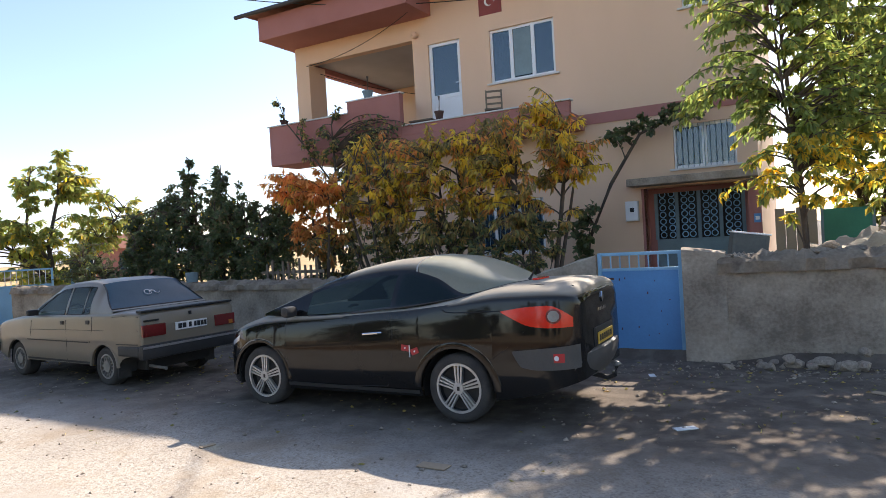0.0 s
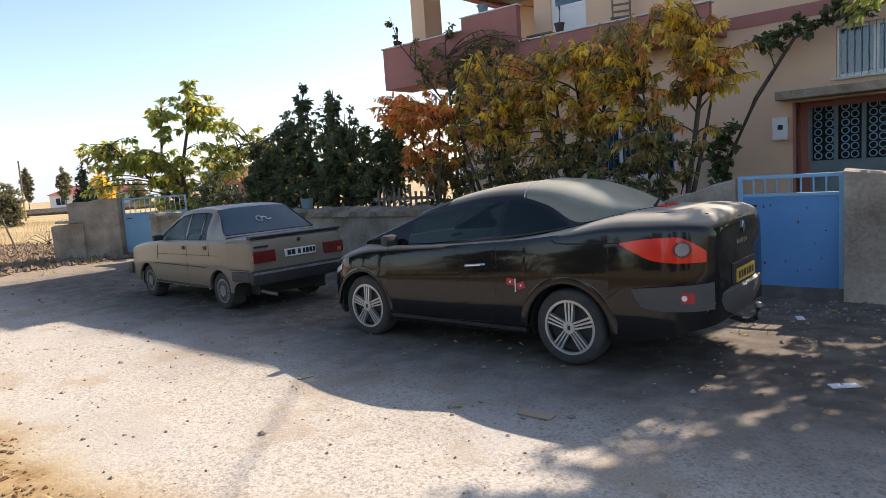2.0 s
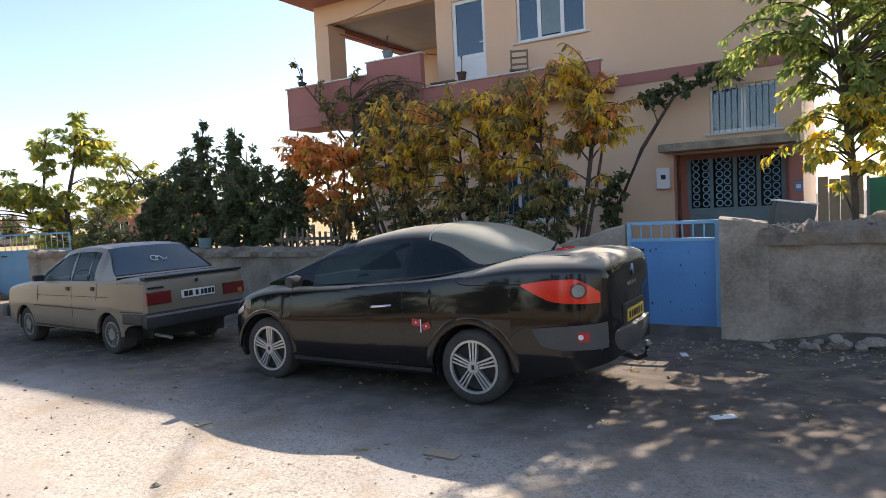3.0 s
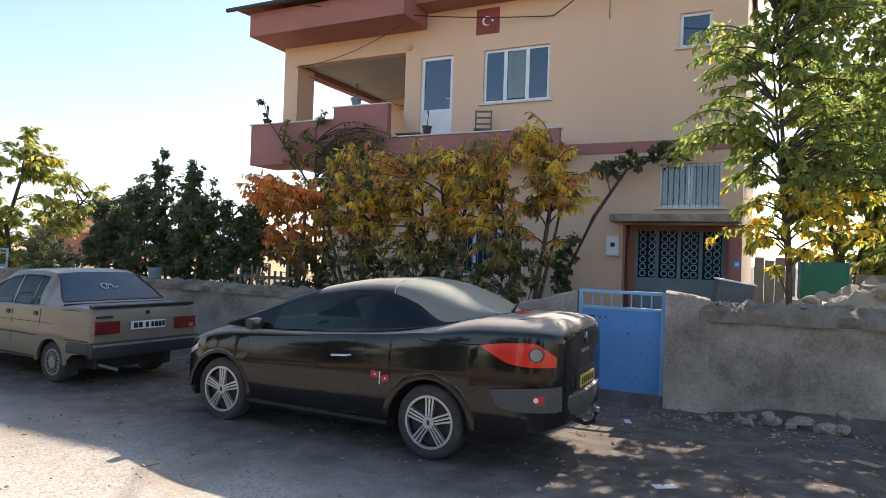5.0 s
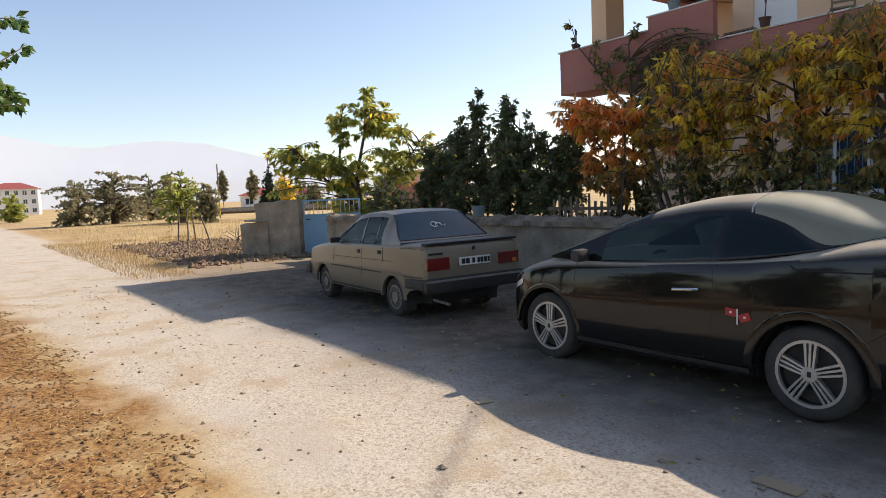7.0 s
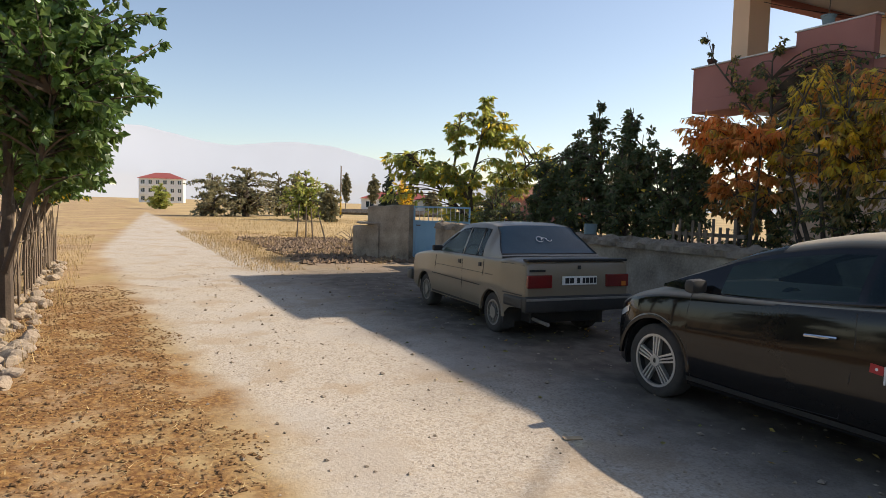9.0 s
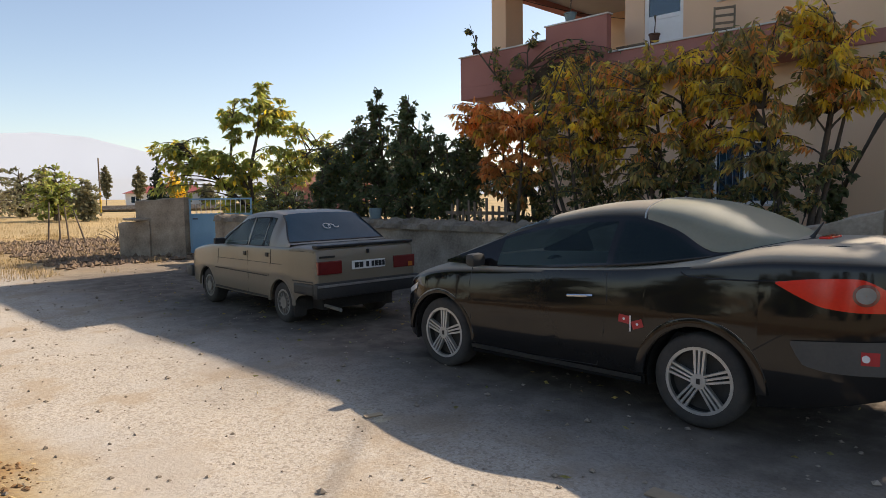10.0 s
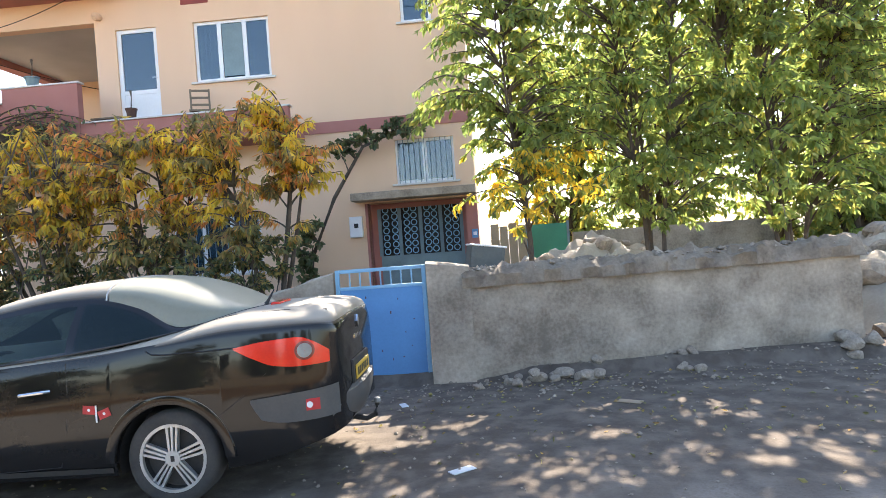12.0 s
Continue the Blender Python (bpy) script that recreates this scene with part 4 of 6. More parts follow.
        return HW * plan(x) * (1 - P["tumble"] * max(0, g - 0.55) ** 2 - P["tuck"] * max(0, 0.35 - g) ** 2) + 0.006 * math.exp(-((g - P["crease"]) / 0.06) ** 2)

    def skin(pts, lift=0.004, s=-1):
        return [(x, s * (side_y(x, z) + lift), z) for x, z in pts]

    def patch(name, x_lo, x_hi, zlo, zhi, material, label="", lift=0.006, s=-1, parent=None, nx=10, nz=5):
        """A piece that follows the side skin; zlo and zhi are functions of x."""
        rr = []
        for i in range(nx + 1):
            x = x_lo + (x_hi - x_lo) * i / nx
            a, b = zlo(x), zhi(x)
            rr.append(skin([(x, a + (b - a) * k / nz) for k in range(nz + 1)], lift, s))
        bm2 = loft(rr)
        return part(name, bm2, material, parent or car, label, smooth=True)

    def gap(pts, s=-1, r=0.004):
        part("panel_gap", tube(skin(pts, -0.001, s), r, 5), INK, car)

    return car, body, side_y, patch, gap, sh, top, plan, low, gsec


MEG = dict(half=0.885, wheelbase=2.522, R=0.335, rim=0.243, arch=0.398, sill=0.25, alloy=True, paint=BLACKP, lip=0.995,
    top=[(-3.3, 0.6), (-3.27, 0.71), (-3.12, 0.84), (-2.85, 0.95), (-2.45, 1.04), (-2.1, 1.06), (-0.6, 1.12), (0.0, 1.21), (0.3, 1.285), (0.5, 1.315), (0.85, 1.32), (1.02, 1.312), (1.1, 1.3), (1.15, 1.275), (1.18, 1.23), (1.2, 1.17)],
    shoulder=[(-3.3, 0.54), (-3.22, 0.66), (-3.0, 0.79), (-2.68, 0.875), (-2.4, 0.92), (-1.8, 0.965), (-1.0, 1.035), (-0.1, 1.115), (0.5, 1.16), (0.95, 1.17), (1.08, 1.16), (1.15, 1.13), (1.18, 1.09), (1.2, 1.03)],
    plan=[(-3.3, 0.5), (-3.22, 0.7), (-3.05, 0.86), (-2.7, 0.97), (-2.2, 1.0), (0.0, 1.0), (0.5, 0.992), (0.8, 0.972), (0.95, 0.945), (1.05, 0.905), (1.12, 0.85), (1.165, 0.78), (1.188, 0.72), (1.2, 0.66)],
    bottom=[(-3.3, 0.32), (-3.1, 0.24), (-2.9, 0.22), (0.4, 0.25), (0.7, 0.3), (1.0, 0.38), (1.2, 0.44)],
    roof=[(-2.5, 1.05), (-2.1, 1.235), (-1.68, 1.435), (-1.3, 1.535), (-0.9, 1.595), (-0.5, 1.61), (-0.2, 1.585), (0.05, 1.52), (0.28, 1.42), (0.48, 1.318)],
    rail=[(-2.5, 0.72), (-1.67, 0.605), (-0.8, 0.59), (0.0, 0.62), (0.48, 0.6)],
    belt=[(-2.5, 1.02), (-1.8, 1.02), (-0.78, 1.095), (0.05, 1.205), (0.3, 1.262), (0.48, 1.3)],
    beltw=[(-2.5, 0.9), (-0.8, 0.93), (-0.35, 0.9), (0.06, 0.74), (0.3, 0.55), (0.48, 0.25)],
    edge=[(-2.5, 0.8), (-1.0, 0.76), (-0.65, 0.73), (-0.3, 0.54), (0.06, 0.08), (0.48, 0.05)],
    full=0.42, tumble=0.16, tuck=0.3, crease=0.62, flat=0.5, round=0.7,
    cuts=[-1.45, -0.75, -0.69, -0.52, 0.06, 0.45, -1.86, -0.2], glass=[("door_window", -1.86, -0.75)],
    ws_top=-1.45, taper=lambda x: 4, quarter=[(-0.69, 0.93), (-0.45, 0.9), (-0.2, 0.82), (-0.06, 0.6), (0.02, 0.09)], rw_top=-0.52, rw_bot=0.45, rear_wrap=6, seams=[-0.54], belt_line=(-1.84, 0.02), stripmat=BLKPL, roofmat=BLACKP, pillarmat=BLACKCLEAN, rearglass=DUSTGLASS, rearlabel="rear window under a film of dust", seats=(-0.95, -0.1), wheel_x=-1.55)
car, body, side_y, patch, gap, sh, top, plan, low, green = build_car(MEG, "dusty black coupe cabriolet parked in the wall's shade", (0, 4.45 + 0.885, 0), 0)


def const(v):
    return lambda x: v


def body_z(x, y):
    """The height of the bonnet or boot skin at a half width."""
    w = side_y(x, sh(x))
    return sh(x) + (top(x) - sh(x)) * math.sin(math.acos(min(1, y / w) ** (1 / 0.5))) ** 0.7 + 0.001


lamp_lo, lamp_hi = curve_fn([(0.5, 1.072), (0.64, 1.0), (0.78, 0.945), (0.95, 0.93), (1.18, 0.935)]), curve_fn([(0.5, 1.085), (0.75, 1.12), (0.95, 1.13), (1.05, 1.09), (1.18, 0.98)])
for s in (-1, 1):
    # tail lamp: a tapering red wedge that wraps to the rear
    lamp = patch("tail_lamp", 0.5, 1.14, lamp_lo, lamp_hi, REDLENS, "red wedge tail lamp", 0.012, s, nx=16)
    def lens_rows(r0, r1, lift):
        return loft([[(0.99 + r * math.cos(t), s * (side_y(0.99 + r * math.cos(t), 1.035 + r * math.sin(t)) + lift), 1.035 + r * math.sin(t)) for t in np.linspace(0, 2 * math.pi, 25)] for r in (r0, (r0 + r1) / 2, r1)])

    part("lamp_ring", lens_rows(0.05, 0.066, 0.019), DARKRED, lamp, smooth=True)
    part("reversing_lens", lens_rows(0.002, 0.05, 0.017), STEELR, lamp, "greyish reversing lens", smooth=True)
    head = patch("headlamp", -3.2, -2.92, lambda x: 0.61 + 0.12 * (x + 3.2) / 0.28, lambda x: 0.66 + 0.13 * (x + 3.2) / 0.28, CLEARLENS, "clear swept-back headlamp", 0.004, s)
    patch("bumper_side", 0.6, 1.18, curve_fn([(0.6, 0.7), (0.68, 0.575), (0.85, 0.55), (1.2, 0.56)]), curve_fn([(0.6, 0.72), (0.75, 0.735), (1.2, 0.775)]), GREYPL, "dull dark bumper skin", 0.016, s, nx=16)
    arch = [[(r * math.cos(t), s * (0.885 * plan(r * math.cos(t)) * 0.995 + d), 0.328 + r * math.sin(t)) for t in np.linspace(0.02, math.pi - 0.02, 30)] for r, d in ((0.398, 0.0), (0.403, 0.01), (0.44, 0.014), (0.465, 0.008), (0.475, -0.01))]
    part("wheel_arch", loft(arch), BLACKP, car, "flared wheel arch", smooth=True)
    arch = [[(-2.522 + r * math.cos(t), s * (0.885 * plan(-2.522 + r * math.cos(t)) * 0.995 + d), 0.328 + r * math.sin(t)) for t in np.linspace(0.02, math.pi - 0.02, 30)] for r, d in ((0.398, 0.0), (0.403, 0.008), (0.42, 0.01), (0.435, 0.006), (0.445, -0.01))]
    part("wheel_arch", loft(arch), BLACKP, car, "flared wheel arch", smooth=True)
    mir = part("door_mirror", box(-2.08, -1.97, s * 0.91 - 0.09, s * 0.91 + 0.09, 1.02, 1.14, 0.045), BLKPL, car, smooth=True)
    h = part("door_handle", tube([(-1.06, s * (side_y(-1.0, 0.85) + 0.005), 0.848), (-1.04, s * (side_y(-1.0, 0.85) + 0.035), 0.853), (-0.86, s * (side_y(-0.9, 0.86) + 0.035), 0.868), (-0.84, s * (side_y(-0.9, 0.86) + 0.005), 0.868)], 0.014, 8), CHROME, car, "chrome door handle", smooth=True)
    gap([(-2.12, 1.0), (-2.14, 0.85), (-2.12, 0.55), (-2.08, 0.3)], s)
    gap([(-0.72, 1.05), (-0.71, 0.85), (-0.73, 0.6), (-0.8, 0.32)], s)
    gap([(-2.08, 0.3), (-1.4, 0.295), (-0.8, 0.32)], s)
    gap([(-2.88, 0.8), (-2.91, 0.74), (-2.94, 0.68)], s)
    gap([(-0.13, 1.1), (-0.09, 1.075), (0.0, 1.068), (0.3, 1.075), (0.52, 1.085)], s, 0.006)
    gap([(0.37, 0.62), (0.55, 0.75), (0.72, 0.9)], s, 0.003)
    patch("sill_trim", -2.12, -0.42, const(0.262), const(0.3), BLKPL, "", 0.012, s)
# plate recess, plate, badge and lettering bars at the tail
tail_bumper = part("rear_bumper", loft([[(1.115 + 0.115 * math.cos(math.pi / 2 * (y / 0.74)) ** 0.6 + d, y, z) for y in np.linspace(-0.738, 0.738, 31)] for d, z in ((-0.1, 0.4), (-0.03, 0.42), (0.01, 0.52), (0.025, 0.6), (0.02, 0.66), (-0.03, 0.69))]), GREYPL, car, "scuffed dark rear bumper", smooth=True)
part("plate", box(1.218, 1.228, -0.26, 0.26, 0.7, 0.81, 0.003), PLATEY, car, "yellow number plate")
for k in range(6):
    part("plate_bar", box(1.228, 1.23, -0.22 + k * 0.075, -0.17 + k * 0.075, 0.725, 0.785), INK, car)
part("plate_recess", box(1.12, 1.216, -0.31, 0.31, 0.68, 0.86, 0.01), BLKPL, car)
bm = box(-0.012, 0.012, -0.034, 0.034, -0.034, 0.034, 0.004)
bmesh.ops.rotate(bm, cent=(0, 0, 0), matrix=Matrix.Rotation(radians(45), 3, "X"), verts=bm.verts)
bmesh.ops.scale(bm, vec=(1, 0.75, 1.1), verts=bm.verts)
bmesh.ops.translate(bm, vec=(1.202, 0, 1.13), verts=bm.verts)
part("badge", bm, CHROME, car)
for k in range(5):
    part("letter_bar", box(1.196, 1.205, -0.14 + k * 0.055, -0.105 + k * 0.055, 1.005, 1.035), CHROME, car)
part("brake_light", box(0.55, 0.62, -0.16, 0.16, 1.3, 1.335, 0.01), REDLENS, car, "red strip on the boot lid")
part("antenna", tube([(0.47, -0.05, 1.3), (0.49, -0.05, 1.335), (0.55, -0.05, 1.43)], [0.03, 0.014, 0.004], 8), BLKPL, car)
for y0 in (-0.6, 0.6):
    part("lid_gap", tube([(0.1, y0 * 1.05, body_z(0.1, 0.63)), (0.4, y0, body_z(0.4, 0.6)), (0.8, y0, body_z(0.8, 0.6)), (1.1, y0 * 0.9, body_z(1.1, 0.54))], 0.004, 5), INK, car)
part("lid_gap", tube([(0.52 - 0.3 * (abs(y) / 0.62) ** 2, y, body_z(0.52 - 0.3 * (abs(y) / 0.62) ** 2, abs(y))) for y in np.linspace(-0.62, 0.62, 15)], 0.004, 5), INK, car)
part("tow_hook", tube([(0.95, -0.05, 0.4), (1.24, -0.05, 0.34), (1.31, -0.05, 0.37), (1.33, -0.05, 0.46)], 0.024, 8), BLKPL, car, smooth=True)
part("tow_ball", tube([(1.33, -0.05, 0.45), (1.33, -0.05, 0.47), (1.33, -0.05, 0.5), (1.33, -0.05, 0.51)], [0.015, 0.03, 0.028, 0.01], 10), STEELR, car, smooth=True)
# stickers
y0 = -(side_y(-0.5, 0.72) + 0.004)
for a, tilt in ((-0.555, 6), (-0.445, -20)):
    bm = box(-0.044, 0.044, -0.001, 0.001, -0.03, 0.03)
    bmesh.ops.rotate(bm, cent=(0, 0, 0), matrix=Matrix.Rotation(radians(tilt), 3, "Y"), verts=bm.verts)
    bmesh.ops.translate(bm, vec=(a, y0, 0.72 - (0.03 if tilt < 0 else 0)), verts=bm.verts)
    st = part("sticker", bm, REDP, car, "small red flag sticker")
    part("sticker_mark", bm_disc(bmesh.new(), (a, y0 - 0.001, 0.72 - (0.03 if tilt < 0 else 0)), "y", 0.01, 0.003, 12), WHITEP, st)
part("sticker_pole", box(-0.508, -0.496, y0 - 0.003, y0 - 0.001, 0.63, 0.75), WHITEP, car)
rows_ = [[(x, -(side_y(x, z) + 0.022), z) for z in (0.62, 0.66, 0.7)] for x in (0.98, 1.01, 1.04, 1.07)]
st = part("sticker", loft(rows_), REDP, car, "red square bumper sticker")
part("sticker_mark", bm_disc(bmesh.new(), (1.005, -(side_y(1.005, 0.66) + 0.026), 0.66), "y", 0.022, 0.006, 16), WHITEP, st)


R9 = dict(half=0.815, wheelbase=2.477, R=0.275, rim=0.175, arch=0.315, sill=0.22, alloy=False, paint=BEIGEP, lip=0.998,
    top=[(-3.24, 0.64), (-3.22, 0.77), (-3.15, 0.83), (-2.6, 0.93), (-2.1, 0.98), (-1.9, 0.99), (0.2, 1.03), (0.4, 1.055), (0.7, 1.045), (0.82, 1.025), (0.845, 0.98), (0.86, 0.78), (0.87, 0.55)],
    shoulder=[(-3.24, 0.6), (-3.2, 0.74), (-2.6, 0.87), (-1.9, 0.925), (0.3, 0.975), (0.7, 0.98), (0.82, 0.97), (0.85, 0.9), (0.86, 0.72), (0.87, 0.52)],
    plan=[(-3.24, 0.86), (-3.15, 0.93), (-2.8, 0.97), (-2.2, 1.0), (0.2, 1.0), (0.7, 0.97), (0.84, 0.945), (0.87, 0.93)],
    bottom=[(-3.24, 0.36), (-3.0, 0.3), (-2.8, 0.28), (0.3, 0.3), (0.5, 0.42), (0.87, 0.46)],
    roof=[(-2.02, 0.99), (-1.75, 1.18), (-1.45, 1.37), (-1.3, 1.44), (-1.1, 1.47), (-0.6, 1.49), (-0.4, 1.475), (-0.28, 1.45), (-0.14, 1.34), (0.16, 1.08), (0.22, 1.05)],
    rail=[(-2.02, 0.7), (-1.3, 0.6), (-0.5, 0.59), (-0.2, 0.61), (0.22, 0.69)],
    belt=[(-2.02, 0.955), (-1.0, 0.955), (0.0, 0.995), (0.22, 1.02)], beltw=[(-2.02, 0.95), (0.22, 0.95)], edge=[(-2.02, 0.9), (0.22, 0.9)], full=0.38, tumble=0.1, tuck=0.3, crease=0.6, flat=0.22, round=0.45, rear_wrap=7, seams=[], belt_line=(-1.85, -0.36), stripmat=BLKPL,
    cuts=[-1.3, -1.04, -0.98, -0.56, -0.53, -0.38, -0.27, 0.17, -1.85], glass=[("door_window", -1.85, -1.04), ("door_window", -0.98, -0.56), ("quarter_window", -0.53, -0.38)],
    ws_top=-1.3, taper=lambda x: 4, rw_top=-0.27, rw_bot=0.17, roofmat=BEIGEP, pillarmat=BEIGEP, rearglass=BLUEGLASS, rearlabel="rear window with a blue hazy tint", seats=(-0.95, -0.3), wheel_x=-1.5)
ang = math.degrees(math.atan2(-(4.87 - 4.70), 2.47))
ca, sa = math.cos(radians(ang)), math.sin(radians(ang))
car, body, side_y, patch, gap, sh, top, plan, low, green = build_car(R9, "old beige four-door saloon with black bumpers, parked by the wall", (-5.69 - 0.8 * sa, 4.66 + 0.8 * ca, 0), ang)
for s in (-1, 1):
    lamp = part("tail_lamp", box(0.835, 0.885, s * 0.585 - 0.175, s * 0.585 + 0.175, 0.7, 0.865, 0.012), DARKRED, car, "dark red block tail lamp")
    part("indicator", box(0.86, 0.889, s * 0.68 - 0.035, s * 0.68 + 0.035, 0.71, 0.77, 0.004), ORANGEL if s > 0 else DARKRED, lamp)
    for a, b in ((-1.02, 0.88), (-0.33, 0.895)):
        part("door_handle", box(a - 0.075, a + 0.005, s * (side_y(a, b) + 0.004) - 0.012, s * (side_y(a, b) + 0.004) + 0.012, b - 0.03, b + 0.025, 0.006), BLKPL, car, "black flap handle")
    gap([(-1.98, 0.9), (-2.0, 0.7), (-2.0, 0.3)], s, 0.007)
    gap([(-0.96, 0.92), (-0.95, 0.6), (-0.98, 0.3)], s, 0.007)
    gap([(-0.26, 0.97), (-0.26, 0.8), (-0.33, 0.6)], s, 0.007)
    gap([(-3.1, 0.73), (-2.0, 0.76), (-1.0, 0.775), (0.0, 0.785), (0.8, 0.79)], s, 0.004)
    gap([(0.24, 0.975), (0.5, 0.985), (0.8, 0.975)], s, 0.005)
    # black rubber round the side glass
    for a_, b_ in ((-1.85, -1.04), (-0.98, -0.56), (-0.53, -0.38)):
        pts = [(x, f) for x, f in ((a_, 0.08), (a_, 0.45 if a_ < -1.5 else 0.9), (a_ + 0.38 if a_ < -1.5 else a_, 0.9), (b_, 0.9), (b_, 0.08), (a_, 0.08))]
        line = []
        for x, f in pts:
            sec = green(x)
            line.append((x, s * (float(np.interp(f, SIDE_F, [-q[1] for q in sec[:7]])) + 0.004), float(np.interp(f, SIDE_F, [q[2] for q in sec[:7]]))))
        part("window_rubber", tube(line, 0.009, 5), INK, car)
    patch("side_moulding", -2.1, -0.34, const(0.6), const(0.615), BLKPL, "", 0.01, s)
    patch("side_moulding", 0.34, 0.8, const(0.6), const(0.615), BLKPL, "", 0.01, s)
    part("door_mirror", box(-1.82, -1.75, s * 0.87 - 0.08, s * 0.87 + 0.08, 0.98, 1.07, 0.02), INK, car)
    patch("sill_trim", -2.15, -0.33, const(0.3), const(0.33), BLKPL, "", 0.006, s)
    part("mud_flap", box(0.3, 0.315, s * 0.7 - 0.09, s * 0.7 + 0.09, 0.12, 0.36), RUBBER, car)
    part("bumper_end", box(0.36, 0.86, s * 0.785 - 0.04, s * 0.785 + 0.04, 0.44, 0.585, 0.03), BLKPL, car)
part("bumper_strip", box(0.93, 0.942, -0.8, 0.8, 0.55, 0.58, 0.004), STEELR, car)
part("rear_bumper", box(0.82, 0.935, -0.815, 0.815, 0.4, 0.6, 0.04), BLKPL, car, "faded black plastic bumper", smooth=True)
part("front_bumper", box(-3.38, -3.16, -0.8, 0.8, 0.36, 0.56, 0.04), GREYPL, car, "faded black plastic bumper", smooth=True)
for s in (-1, 1):
    part("headlamp", box(-3.27, -3.2, s * 0.55 - 0.15, s * 0.55 + 0.15, 0.62, 0.76, 0.01), CLEARLENS, car)
part("plate", box(0.872, 0.884, -0.26, 0.26, 0.735, 0.845, 0.003), PLATEW, car, "white number plate")
for k, (a, b) in enumerate(((-0.22, -0.16), (-0.15, -0.09), (-0.045, 0.0), (0.04, 0.08), (0.09, 0.14), (0.15, 0.2), (0.21, 0.25))):
    part("plate_bar", box(0.884, 0.886, a, b, 0.755, 0.825), INK, car)
part("boot_spoiler", box(0.73, 0.855, -0.75, 0.75, 1.03, 1.062, 0.01), INK, car, "black rubber boot spoiler")
part("boot_badge", box(0.85, 0.868, -0.02, 0.02, 0.93, 0.98, 0.003), INK, car)
part("letter_bar", box(0.848, 0.862, -0.72, -0.5, 0.905, 0.93), INK, car)
part("exhaust", tube([(0.6, -0.5, 0.27), (1.0, -0.52, 0.26)], 0.022, 10), STEELR, car, smooth=True)
rim_pts = [(x, -q[1] * k_, q[2] + 0.004) for k_ in (1, -1) for x, q in [(x, green(x)[7]) for x in (list(np.linspace(-0.27, 0.17, 8)) if k_ > 0 else list(np.linspace(0.17, -0.27, 8)))]]
part("screen_rubber", tube(rim_pts + rim_pts[:1], 0.012, 5), INK, car, "black rubber round the rear window")
dec = bmesh.new()
for a0, a1, cx, cy, rr in ((0, 330, 0.0, 0.0, 0.055), (20, 200, 0.07, -0.01, 0.05), (180, 350, 0.15, 0.0, 0.04)):
    pts = [(0.23 + 0.0, -0.06 + cx + rr * math.cos(radians(t)), 1.25 + cy + 0.6 * rr * math.sin(radians(t))) for t in range(a0, a1, 18)]
    bm_tube(dec, [(-0.06 + (1.25 - p[2]) * 1.15 + 0.03, p[1], p[2] + 0.012) for p in pts], 0.006, 5)
part("window_decal", dec, WHITEP, car, "white scroll decal on the rear glass")


# ---- plants ----
def leaf_mesh(name, P, D, L, W, material, parent, fold=0.25, rng=None):
    """Many folded leaves in one mesh: P bases, D directions, L lengths, W widths."""
    n = len(P)
    D = D / np.linalg.norm(D, axis=1, keepdims=True)
    ref = rng.normal(size=(n, 3))
    S = np.cross(D, ref)
    S /= np.linalg.norm(S, axis=1, keepdims=True)
    U = np.cross(S, D)
    L, W = L[:, None], W[:, None]
    curl = rng.uniform(-0.25, 0.25, (n, 1)) * L
    mid = P + D * L * 0.45
    tip = P + D * L + U * curl
    a, b = mid + S * W * 0.5 + U * W * fold, mid - S * W * 0.5 + U * W * fold
    V = np.stack([P, a, mid, b, tip], 1).reshape(-1, 3)
    base = (np.arange(n) * 5)[:, None]
    F = np.concatenate([base + np.array(q) for q in ([0, 1, 2], [0, 2, 3], [2, 1, 4], [3, 2, 4])], 0)
    me = bpy.data.meshes.new(name)
    me.from_pydata(V.tolist(), [], F.tolist())
    me.materials.append(material)
    ob = new(name, me)
    ob.parent = parent
    return tagged(ob, kind="stuff")


